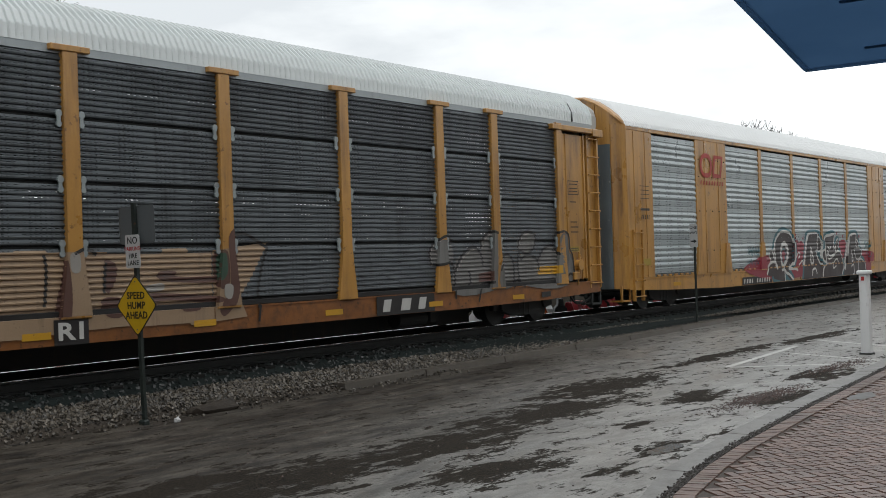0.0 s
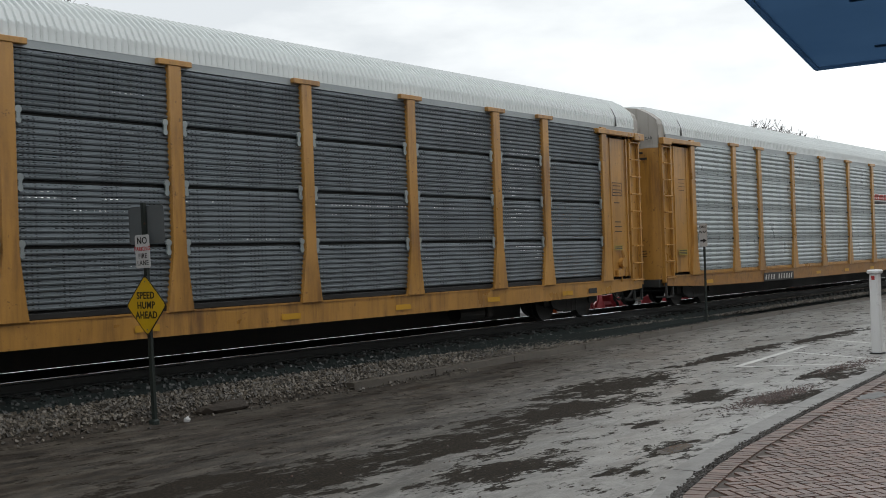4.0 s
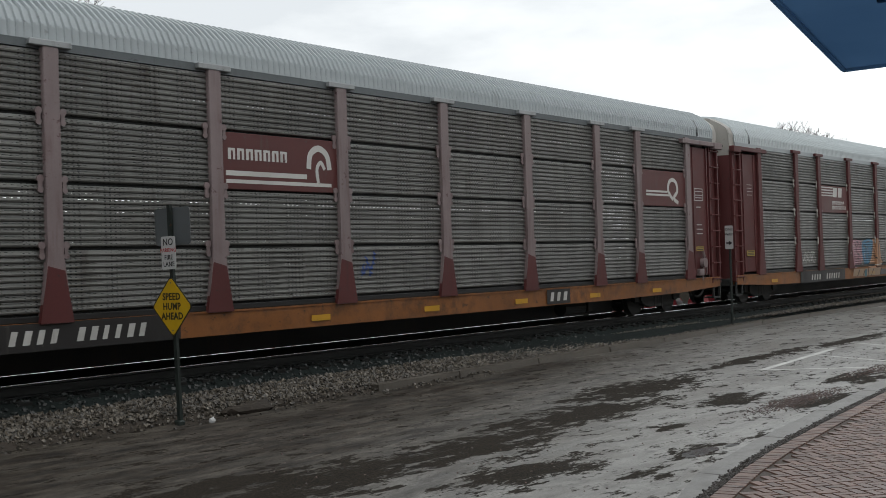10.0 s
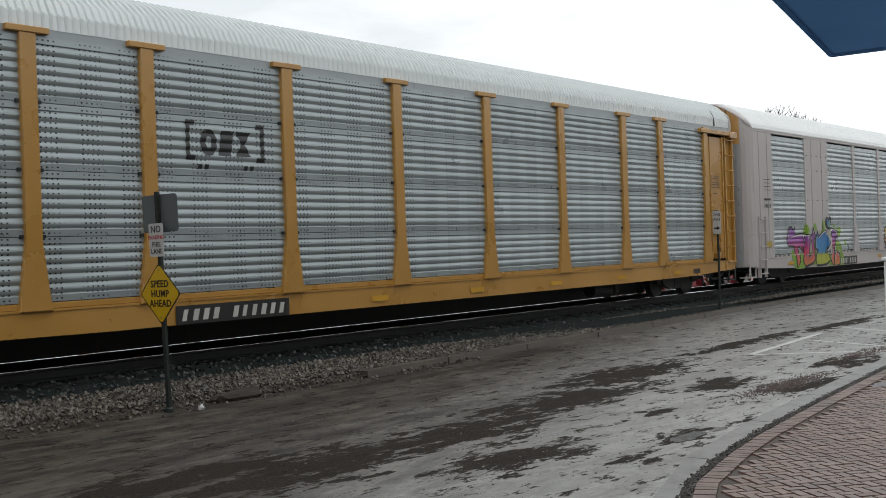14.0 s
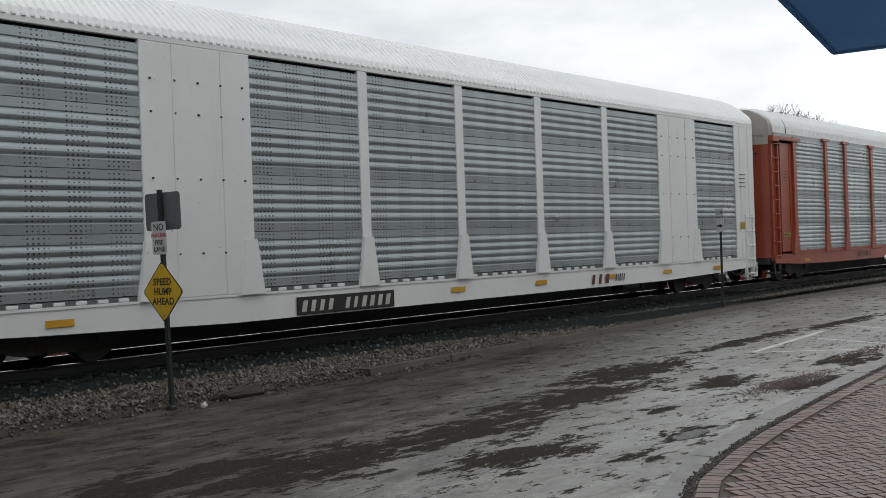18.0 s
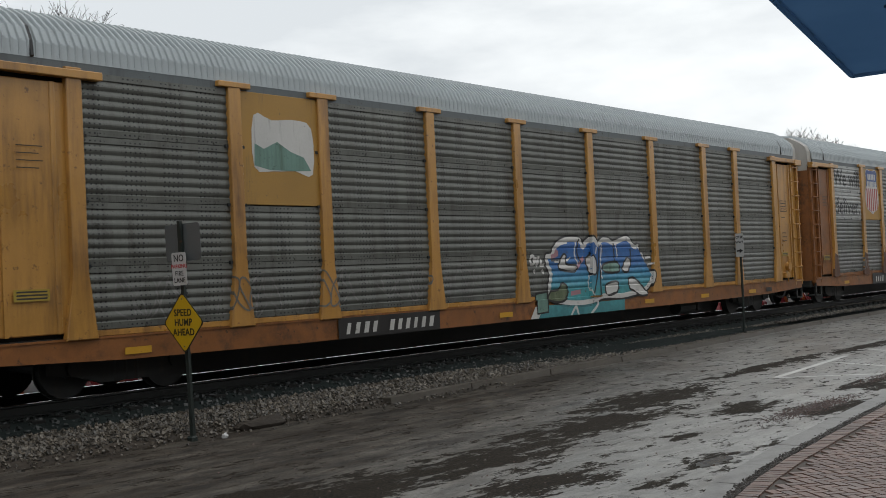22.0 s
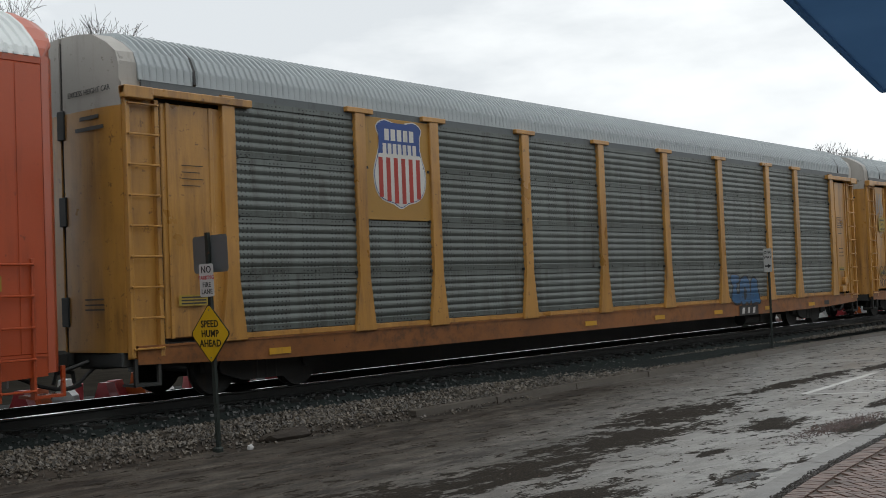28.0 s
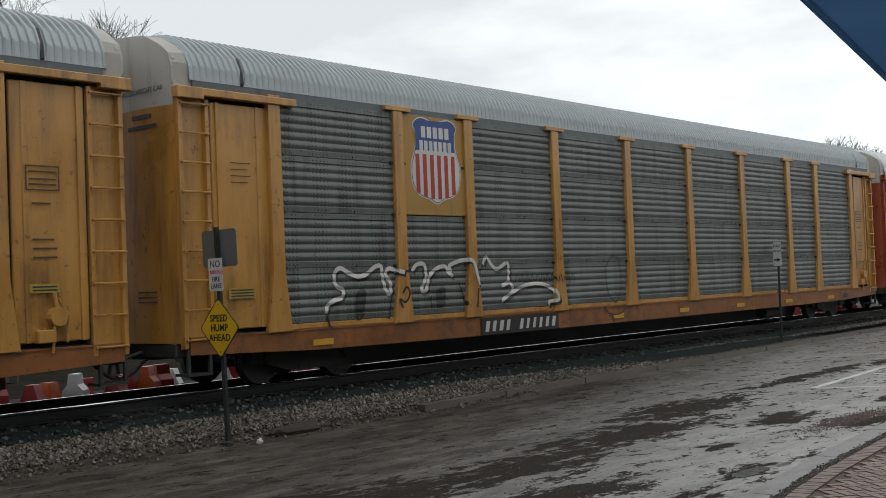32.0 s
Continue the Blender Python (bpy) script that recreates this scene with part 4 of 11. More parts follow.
# loose letter-like forms in a unit square: outline, then inner shapes
FORMS = {
    "ring": ([(0.5, 1.0), (0.85, 0.93), (1.0, 0.6), (0.97, 0.25), (0.85, 0.0), (0.55, 0.06), (0.35, 0.0), (0.08, 0.03), (0.0, 0.4), (0.1, 0.85)], [[(0.5, 0.62), (0.66, 0.5), (0.62, 0.22), (0.45, 0.12), (0.38, 0.3), (0.4, 0.52)]]),
    "peak": ([(0.30, 1.0), (0.72, 1.0), (0.84, 0.72), (0.80, 0.55), (1.0, 0.08), (0.78, 0.0), (0.62, 0.18), (0.48, 0.16), (0.30, 0.0), (0.0, 0.02), (0.14, 0.5)], [[(0.46, 0.62), (0.58, 0.26), (0.42, 0.28)]]),
    "wave": ([(0.15, 1.0), (0.75, 0.98), (0.70, 0.72), (0.42, 0.70), (0.50, 0.55), (0.92, 0.52), (1.0, 0.2), (0.75, 0.0), (0.2, 0.02), (0.0, 0.22), (0.28, 0.30), (0.05, 0.45), (0.0, 0.8)], []),
    "block": ([(0.05, 1.0), (0.32, 0.96), (0.36, 0.6), (0.62, 0.62), (0.64, 0.98), (0.95, 1.0), (0.92, 0.5), (1.0, 0.02), (0.66, 0.0), (0.6, 0.35), (0.40, 0.34), (0.36, 0.0), (0.0, 0.04), (0.08, 0.5)], []),
    "bell": ([(0.5, 1.0), (0.8, 0.86), (0.84, 0.55), (1.0, 0.2), (0.9, 0.0), (0.5, 0.03), (0.1, 0.0), (0.0, 0.25), (0.16, 0.55), (0.2, 0.88)], [[(0.5, 0.5), (0.62, 0.3), (0.4, 0.28)]]),
    "bar": ([(0.1, 1.0), (0.9, 0.95), (0.84, 0.72), (0.66, 0.70), (0.6, 0.35), (1.0, 0.3), (0.95, 0.02), (0.25, 0.0), (0.05, 0.2), (0.24, 0.6), (0.0, 0.78)], []),
    "cloud": ([(0.0, 0.3), (0.1, 0.62), (0.22, 0.7), (0.35, 0.95), (0.55, 0.85), (0.7, 1.0), (0.85, 0.72), (1.0, 0.6), (0.96, 0.2), (0.8, 0.0), (0.5, 0.06), (0.2, 0.0)], []),
}


def lettering(car, style, letters_in, label, edge=0.06, lift=0.004):
    """A sprayed piece: letter-like forms with an edge line. Each: form, x0, x1, z0, z1, fill, edge paint, inner paint."""
    base = None
    for form, x0, x1, z0, z1, fill, rim, inner in letters_in:
        outer, holes = FORMS[form]
        shape = spline(fit_to(outer, x0, x1, z0, z1))
        if rim:
            ob = drape("graffiti" if base is None else "letter_edge", [swell(shape, edge)], P[rim], car, style, lift, base, label if base is None else "")
            base = base or ob
        ob = drape("graffiti" if base is None else "letter", [shape], P[fill], car, style, lift + 0.004, base, label if base is None else "")
        base = base or ob
        if rim and x1 - x0 > 0.95:
            pick = random.Random(int(1000 * x0 + 7 * z1))
            for k in range(2 if x1 - x0 < 1.6 else 3):
                u, v = pick.uniform(0.25, 0.7), pick.uniform(0.18, 0.35)
                curve = [(u, v), (u + pick.uniform(-0.08, 0.12), v + 0.16), (u + pick.uniform(-0.05, 0.08), v + 0.30), (u + pick.uniform(0.0, 0.16), v + 0.36)]
                drape("fold_line", ribbon(spline(fit_to(curve, x0, x1, z0, z1), False, 3), 0.4 * edge), P[rim], car, style, lift + 0.007, base)
        if inner:
            for h in holes:
                drape("letter_inner", [spline(fit_to(h, x0, x1, z0, z1))], P[inner], car, style, lift + 0.008, base)
    return base


def spray(car, style, base, mat, lift, width, pts, label="", grow=0.0, rim="", rim_w=0.05):
    """One sprayed mark: a stroke of the given width, a rounded fill (width 0) or a cornered one (width -1), with an edge line."""
    name = "graffiti" if base is None else "spray_line" if width > 0 else "spray_fill"
    if width > 0:
        return drape(name, ribbon(spline(pts, False, 4), width), P[mat], car, style, lift, base, label)
    shape = spline(pts, True, 4) if width == 0 else list(pts)
    ob = drape(name, [swell(shape, grow) if grow else shape], P[mat], car, style, lift, base, label)
    if rim:
        drape("spray_line", ribbon(shape + shape[:2], rim_w), P[rim], car, style, lift + 0.003, base or ob)
    return ob


TAG_BODY = ((0.04, 0.84), (0.15, 0.98), (0.17, 0.89), (0.28, 0.94), (0.39, 0.96), (0.50, 0.93), (0.58, 0.98), (0.66, 0.95), (0.75, 1.00), (0.88, 0.95), (0.97, 0.73), (1.00, 0.44), (0.98, 0.15), (0.92, 0.04), (0.76, 0.05), (0.64, 0.04), (0.48, 0.04), (0.33, 0.03), (0.22, 0.11), (0.20, 0.00), (0.15, 0.06), (0.08, 0.34), (0.06, 0.48), (0.12, 0.56), (0.00, 0.51), (0.10, 0.67))
TAG_SHADE = ((-0.06, 0.43), (0.11, 0.50), (0.08, 0.36), (0.18, 0.11), (0.26, 0.05), (0.64, 0.04), (0.92, 0.04), (0.87, -0.14), (0.75, -0.12), (0.67, -0.05), (0.59, -0.14), (0.48, -0.07), (0.36, -0.15), (0.25, -0.06), (0.22, 0.02), (0.17, -0.38), (0.13, -0.38), (0.15, 0.00), (0.06, 0.29))
TAG_LINES = (
    ((0.17, 0.89), (0.31, 0.92), (0.38, 0.74), (0.36, 0.54), (0.23, 0.50), (0.20, 0.58)),
    ((0.27, 0.53), (0.31, 0.32), (0.24, 0.11)),
    ((0.26, 0.77), (0.29, 0.66)),
    ((0.35, 0.92), (0.44, 0.82), (0.48, 0.48), (0.45, 0.03)),
    ((0.40, 0.60), (0.41, 0.43)),
    ((0.52, 0.94), (0.61, 0.73), (0.63, 0.29), (0.61, 0.04)),
    ((0.59, 0.53), (0.60, 0.32), (0.66, 0.38)),
    ((0.66, 0.96), (0.73, 0.75), (0.74, 0.38), (0.78, 0.05)),
    ((0.75, 0.63), (0.84, 0.53), (0.74, 0.46), (0.80, 0.37)),
    ((0.87, 0.62), (0.86, 0.45)),
    ((0.75, 0.98), (0.86, 0.86)),
)


def bubble_tag(car, x0, x1, z0, z1, fill, shade):
    """A rounded four-letter tag: body, black edge and inner lines, with a dark shadow under the large ones."""
    base = spray(car, "b", None, fill, 0.008, 0, fit_to(TAG_BODY, x0, x1, z0, z1), rim="ink", rim_w=0.05, label="sprayed bubble-letter tag with black edges")
    if shade:
        spray(car, "b", base, "coal", 0.005, -1, fit_to(TAG_SHADE, x0, x1, z0, z1))
    for line in TAG_LINES:
        spray(car, "b", base, "ink", 0.013, 0.035, fit_to(line, x0, x1, z0, z1))


def roller(car, style, x0, x1, z0, z1, mat, seed, label, step=0.2, rag=0.10, lift=0.003):
    """A band of roller strokes with ragged ends."""
    rng = random.Random(seed)
    n = max(2, int((x1 - x0) / step))
    hi, lo = [], []
    for k in range(n):
        a, b = x0 + (x1 - x0) * k / n, x0 + (x1 - x0) * (k + 0.96) / n
        t, u = z1 - rng.uniform(0, rag), z0 + rng.uniform(0, rag)
        hi += [(a, t), (b, t)]
        lo += [(a, u), (b, u)]
    drape("roller_paint", [hi + lo[::-1]], P[mat], car, style, lift, label=label)


def scrawl(car, style, x0, x1, z0, z1, mat, seed, n=9, w=0.03, label="scrawled spray-paint tag"):
    """A looping hand-drawn line."""
    rng = random.Random(seed)
    a, b, r = rng.uniform(0, 6), rng.uniform(0, 6), rng.uniform(1.1, 1.7)
    pts = [(0.08 + 0.80 * k / (2 * n) + 0.10 * math.sin(2.0 * k + a), 0.5 + rng.uniform(0.25, 0.52) * math.sin(r * k + b)) for k in range(2 * n)]
    line = spline(fit_to(pts, x0, x1, z0, z1), False, 4)
    drape("graffiti_tag", ribbon(line, w), P[mat], car, style, 0.006, label=label)


def bars(car, x0, x1, z0, z1, n, mat, y=None, style="corr", gap=None, seed=1, lift=0.006, parent=None, name="marking", label="plain bars of lettering"):
    """A line of unreadable or withheld characters: small ones as one bar, large ones as a bar each."""
    h = z1 - z0
    if h < 0.14:
        return drape(name, [rect(x0, x1, z0 + 0.28 * h, z1 - 0.28 * h)], P[mat], car, style, lift, parent, label)
    rng = random.Random(seed)
    p = (x1 - x0) / n
    base = parent
    for i in range(n):
        if gap is not None and i in gap:
            continue
        a = x0 + (i + 0.16) * p
        ob = drape(name if base is None else "character_bar", [rect(a, a + p * rng.choice((0.40, 0.46, 0.52)), z0 + 0.06 * h, z1 - 0.06 * h, 0.24 * h)], P[mat], car, style, lift, base, label if base is None else "")
        base = base or ob
    return base


def rect(x0, x1, z0, z1, lean=0.0):
    return [(x0, z0), (x1, z0), (x1 + lean, z1), (x0 + lean, z1)]


def plate_marks(car, style, x0, x1, z0, z1, n, gap, seed, plate=True, mat="white_letter"):
    base = None
    if plate:
        base = drape("number_panel", [rect(x0 - 0.08, x1 + 0.08, z0 - 0.05, z1 + 0.05)], P["ink"], car, style, 0.003)
    bars(car, x0, x1, z0, z1, n, mat, style=style, gap=gap, seed=seed, parent=base, label="" if base else "plain bars of lettering")


def board(car, i, z0, z1, mat, name="board", label=""):
    a, b = POSTS[i] + 0.10, POSTS[i + 1] - 0.10
    def made(bm):
        box(bm, a, b, -0.03, 0.03, z0, z1, 0.008)
    return piece(name, ("board", i, z0, z1), made, P[mat], car, label=label)


def flat_marks(name, polygons, mat, parent, y):
    bm = bmesh.new()
    for poly in polygons:
        bm.faces.new([bm.verts.new((x, y, z)) for x, z in poly])
    bmesh.ops.triangulate(bm, faces=bm.faces[:])
    for f in bm.faces:
        f.normal_update()
        if f.normal.y > 0:
            f.normal_flip()
    me = bpy.data.meshes.new(name)
    bm.to_mesh(me)
    bm.free()
    me.materials.append(mat)
    ob = new(name, me)
    ob.parent = parent
    return ob


def shield(car, x0, x1, z0, z1):
    """A striped shield on its yellow board; its two words are plain bars."""
    b = board(car, 1, 2.80, 4.63, "board_yellow", "shield_board", "yellow board with a red, white and blue shield")
    line = [(0.06, 0.93), (0.22, 1.0), (0.5, 0.95), (0.78, 1.0), (0.94, 0.93), (0.88, 0.80), (0.92, 0.62), (1.0, 0.42), (0.98, 0.22), (0.86, 0.10), (0.64, 0.05), (0.5, 0.0), (0.36, 0.05), (0.14, 0.10), (0.02, 0.22), (0.0, 0.42), (0.08, 0.62), (0.12, 0.80)]
    shape = spline(fit_to(line, x0, x1, z0, z1), True, 3)
    flat_marks("shield_rim", [swell(shape, 0.035)], P["bone"], b, -0.033)
    flat_marks("shield_edge", [swell(shape, 0.012)], P["blue"], b, -0.036)
    flat_marks("shield_field", [shape], P["bone"], b, -0.039)
    w, h = x1 - x0, z1 - z0
    top = [p for p in shape if p[1] >= z0 + 0.58 * h]
    top = sorted(top, key=lambda p: math.atan2(p[1] - (z0 + 0.66 * h), p[0] - (x0 + 0.5 * w)))
    flat_marks("shield_chief", [top], P["blue"], b, -0.042)
    for k in range(6):
        a = x0 + w * (0.07 + 0.15 * k)
        mid = abs((a + 0.04 * w - x0) / w - 0.5)
        lo = z0 + h * (0.04 + 0.40 * max(0, mid - 0.05) ** 1.6)
        flat_marks("stripe", [rect(a, a + 0.082 * w, lo, z0 + 0.575 * h)], P["red"], b, -0.042)
    for zz, n, m in ((0.775, 5, 0.19), (0.605, 7, 0.15)):
        for k in range(n):
            c = x0 + w * (m + (1 - 2 * m) * (k + 0.08) / n)
            flat_marks("letter_bar", [rect(c, c + w * (1 - 2 * m) / n * 0.72, z0 + zz * h, z0 + (zz + 0.135) * h)], P["bone"], b, -0.045)


def glyph(kind, x0, x1, z0, z1, t):
    """Heavy plain emblem shapes: ring, leaning block and hourglass."""
    if kind == "ring":
        loop = [(0.25, 1), (0.75, 1), (1, 0.7), (1, 0.3), (0.75, 0), (0.25, 0), (0, 0.3), (0, 0.7)]
        pts = spline(fit_to(loop, x0 + t / 2, x1 - t / 2, z0 + t / 2, z1 - t / 2), True, 3)
        return ribbon(pts + pts[:1], t)
    if kind == "block":
        return [fit_to([(0, 0), (0.8, 0), (1, 1), (0.2, 1)], x0, x1, z0, z1)]
    return [fit_to(q, x0, x1, z0, z1) for q in ([(0, 0), (1, 0), (0.62, 0.5), (0.38, 0.5)], [(0.38, 0.5), (0.62, 0.5), (1, 1), (0, 1)])]


def emblem(car, style, x0, x1, z0, z1, mat, bracket=False, under=False, lift=0.006):
    """Three heavy plain shapes, in brackets or underlined."""
    w = (x1 - x0)
    a, b, c, d = (x0 + 0.17 * w, x1 - 0.17 * w, z0 + 0.30 * (z1 - z0), z1 - 0.18 * (z1 - z0)) if bracket else (x0, x1, z0 + 0.28 * (z1 - z0), z1)
    k = (b - a) / 3
    t = 0.31 * k
    polys = []
    for i, kind in enumerate(("ring", "block", "glass")):
        polys += glyph(kind, a + i * k + 0.04 * k, a + (i + 1) * k - 0.06 * k, c, d, t)
    base = drape("emblem", polys, P[mat], car, style, lift, label="plain emblem of three heavy shapes")
    extra = []
    if bracket:
        e = 0.05 * w
        for s, x in ((1, x0), (-1, x1)):
            extra += [rect(min(x, x + s * e), max(x, x + s * e), z0 + 0.18 * (z1 - z0), z1)]
            for z in (z0 + 0.18 * (z1 - z0), z1 - e):
                extra += [rect(min(x, x + s * 2.2 * e), max(x, x + s * 2.2 * e), z, z + e)]
        for x in (x0 + 0.14 * w, x0 + 0.22 * w, x1 - 0.28 * w, x1 - 0.20 * w):
            extra += [rect(x, x + 0.05 * w, z0, z0 + 0.10 * (z1 - z0))]
    if under:
        extra += [rect(x0, x1, z0, z0 + 0.15 * (z1 - z0))]
    if extra:
        drape("emblem_frame", extra, P[mat], car, style, lift, base)


def speed_stripe(car, style, x0, x1, z0, z1, mat, shade=None):
    """A slanted row of four block shapes over a long tapering wedge."""
    h = z1 - z0
    polys = []
    n = 4
    w = (x1 - x0) * 0.94 / n
    for i in range(n):
        a = x0 + (x1 - x0) * 0.06 + i * w
        polys += [rect(a, a + w * 0.86, z0 + 0.62 * h, z0 + 0.80 * h, 0.05), rect(a + 0.06, a + w * 0.92, z0 + 0.84 * h, z1, 0.04), rect(a, a + w * 0.28, z0 + 0.45 * h, z1, 0.12), rect(a + w * 0.5, a + w * 0.82, z0 + 0.45 * h, z1 - 0.1 * h, 0.10), rect(a, a + w * 0.84, z0 + 0.45 * h, z0 + 0.56 * h, 0.03)]
    base = drape("emblem", polys, P[mat], car, style, 0.006, label="slanted red emblem of block shapes")
    drape("wedge", [[(x0, z0), (x1, z0 + 0.22 * h), (x1, z0 + 0.34 * h), (x0 + 0.12, z0 + 0.34 * h)]], P[shade or mat], car, style, 0.006, base)


def words_on(car, style, body, size, x0, zc, width, mat, bold=0.0, lift=0.006):
    """Readable words painted over the ribs."""
    cu = bpy.data.curves.new("words", "FONT")
    cu.body, cu.size, cu.offset, cu.resolution_u, cu.align_y = body, size, bold, 3, "CENTER"
    tmp = bpy.data.objects.new("words", cu)
    me = bpy.data.meshes.new_from_object(tmp)
    xs = [v.co.x for v in me.vertices]
    k = width / (max(xs) - min(xs))
    polys = [[(x0 + (me.vertices[i].co.x - min(xs)) * k, zc + me.vertices[i].co.y) for i in f.vertices] for f in me.polygons]
    bpy.data.objects.remove(tmp)
    bpy.data.meshes.remove(me)
    return drape("wording", polys, P[mat], car, style, lift, label="painted words " + body)


def common_marks(k, car, spec):
    """Labels, reflective strips and stencils that every car carries."""
    style = "b" if spec.get("kind") == "b" else spec["style"]
    length = LB if style == "b" else LA
    x = 2.55
    i = 0
    while x < length - 2:
        if not any(a - 0.5 < x < b + 0.1 for a, b in ((4.8, 10.0),)):
            drape("reflective_strip", [rect(x, x + 0.46, 0.60, 0.70)], P["reflector"], car, style, 0.004)
        x += 3.05
        i += 1
    dark = "white_letter" if spec["paint"] == "maroon" else "stencil"
    if style != "b":
        tab = drape("label", [rect(0.84, 1.38, 1.43, 1.59)], P["label"], car, style, 0.003, label="small yellow label")
        for z in (1.455, 1.50, 1.545):
            drape("printed_line", [rect(0.88, 1.34, z, z + 0.022)], P["letter"], car, style, 0.005, tab)
        for j in range(4):
            drape("stencil_line", [rect(0.95, 1.35 - 0.06 * (j % 2), 3.52 - 0.1 * j, 3.535 - 0.1 * j)], P[dark], car, style, 0.003)
        a = length - 1.55
        drape("stencil_box", [rect(a, a + 0.5, 3.30, 3.32), rect(a, a + 0.5, 2.98, 3.0), rect(a, a + 0.02, 2.98, 3.32), rect(a + 0.48, a + 0.5, 2.98, 3.32)], P[dark], car, style, 0.003)
        for z, n in ((3.21, 8), (3.11, 7), (3.04, 6)):
            bars(car, a + 0.05, a + 0.45, z, z + 0.05, n, dark, style=style, seed=k + int(z * 100), lift=0.003, label="")
        for z, w in ((2.78, 0.28), (2.3, 0.32), (2.18, 0.36), (2.06, 0.36)):
            bars(car, a + 0.08, a + 0.08 + w, z, z + 0.06, 7, dark, style=style, seed=k + int(z * 77), lift=0.003, label="")
        tab = drape("label", [rect(a + 0.02, a + 0.46, 1.62, 1.74)], P["label"], car, style, 0.003)
        for z in (1.645, 1.69):
            drape("printed_line", [rect(a + 0.06, a + 0.42, z, z + 0.022)], P["letter"], car, style, 0.005, tab)
        if spec["paint"].startswith("yellow") or spec["paint"] == "red_orange":
            drape("label", [rect(length - 2.9, length - 2.5, 0.60, 0.72)], P["ink"], car, style, 0.003)
        end_words(car, ("EXCESS HEIGHT CAR",), -0.108, 0.72, (4.62,), 0.115)
        end_bars(car, 0.72, 4.18, 4, 0.12, "white_letter" if spec["paint"] == "maroon" else "letter")
        end_bars(car, 0.72, 4.02, 6, 0.12, "white_letter" if spec["paint"] == "maroon" else "letter")
        for z in (1.55, 1.47, 1.40):
            end_bars(car, 0.70, z, 8, 0.05, dark, 0.06)
    else:
        drape("label", [rect(0.72, 1.22, 1.20, 1.38)], P["label"], car, style, 0.003, label="small yellow label")
        for j in range(4):
            drape("stencil_line", [rect(0.70, 1.22, 3.30 - 0.11 * j, 3.318 - 0.11 * j)], P["stencil"], car, style, 0.003)
        bars(car, 0.70, 1.22, 2.62, 2.76, 4, "letter", style=style, seed=k, lift=0.003)
        bars(car, 0.70, 1.22, 2.42, 2.56, 5, "letter", style=style, seed=k + 3, lift=0.003)
        a = length - 1.1
        for j in range(4):
            bars(car, a, a + 0.45, 3.3 - 0.12 * j, 3.36 - 0.12 * j, 8, "stencil", style=style, seed=k + j, lift=0.003, label="")
        drape("label", [rect(a, a + 0.45, 1.72, 1.92)], P["label"], car, style, 0.003)
        piece("placard", ("end_placard",), lambda bm: box(bm, -0.006, 0.0, -0.17, 0.17, -0.27, 0.27), P["bone"], car, (-0.366, 0.86, 4.86))
        end_words(car, ("EXCESS", "HEIGHT", "CAR"), -0.375, 0.86, (5.02, 4.86, 4.70), 0.088)
        for z, n in ((4.2, 4), (4.05, 6)):
            end_bars(car, 0.86, z, n, 0.10, "letter", 0.052, -0.366)
        for m in range(7):
            end_bars(car, 0.86, 2.3 - 0.09 * m - (0.15 if m > 4 else 0), 7, 0.045, "stencil", 0.034, -0.366)


def end_words(car, lines, x, y, zs, size):
    for body, z in zip(lines, zs):
        key = ("endword", body, size)
        if key not in MESHES:
            cu = bpy.data.curves.new("words", "FONT")
            cu.body, cu.size, cu.align_x, cu.align_y, cu.resolution_u, cu.extrude = body, size, "CENTER", "CENTER", 2, 0.002
            tmp = bpy.data.objects.new("words", cu)
            MESHES[key] = bpy.data.meshes.new_from_object(tmp)
            MESHES[key].materials.clear()
            MESHES[key].materials.append(None)
            bpy.data.objects.remove(tmp)
        ob = new("wording", MESHES[key])
        ob.material_slots[0].link, ob.material_slots[0].material = "OBJECT", P["letter"]
        ob.parent, ob.location, ob.rotation_euler = car, (x, y, z), (math.pi / 2, 0, -math.pi / 2)


def end_bars(car, y, z, n, h, mat, pitch=0.12, x=-0.110):
    def made(bm):
        box(bm, -0.003, 0.003, -n / 2 * pitch, n / 2 * pitch, 0.25 * h, 0.72 * h)
    piece("marking", ("end_bars", n, h, pitch), made, P[mat], car, (x, y, z))


for k, (car, spec) in enumerate(zip(TRAIN, CARS)):
    common_marks(k, car, spec)

# car by car
c = TRAIN[0]
roller(c, "slat", 8.6, 15.2, 0.62, 1.84, "tan", 160, "tan roller-painted band behind dark letters", 0.5, 0.08)
drape("paint_edge", [[(15.2, 0.66), (15.9, 0.70), (15.75, 1.0), (16.05, 1.35), (16.45, 1.92), (15.2, 1.80)]], P["tan"], c, "slat", 0.003)
plate_marks(c, "slat", 19.3, 20.95, 0.56, 0.82, 3, None, 1)
drape("number_panel", [rect(12.2, 12.78, 0.50, 0.86)], P["ink"], c, "slat", 0.011)
words_on(c, "slat", "R1", 0.34, 12.27, 0.68, 0.42, "white_letter", 0.01, 0.016)
g = spray(c, "slat", None, "brown", 0.008, 0, ((13.11, 1.67), (13.32, 1.60), (13.29, 1.36), (13.13, 1.20)), label='tan roller paint with brown strokes, and bubble letters edged in black')
spray(c, "slat", g, "brown", 0.008, 0, ((13.06, 1.12), (13.41, 1.10), (13.38, 0.85), (13.10, 0.87)))
spray(c, "slat", g, "brown", 0.008, 0, ((14.10, 1.48), (14.43, 1.49), (14.48, 1.40), (15.24, 1.38), (15.20, 1.29), (14.20, 1.34)))
spray(c, "slat", g, "brown", 0.008, 0, ((13.95, 1.16), (14.42, 1.14), (15.28, 1.06), (15.26, 0.96), (14.36, 1.04), (13.95, 1.04)))
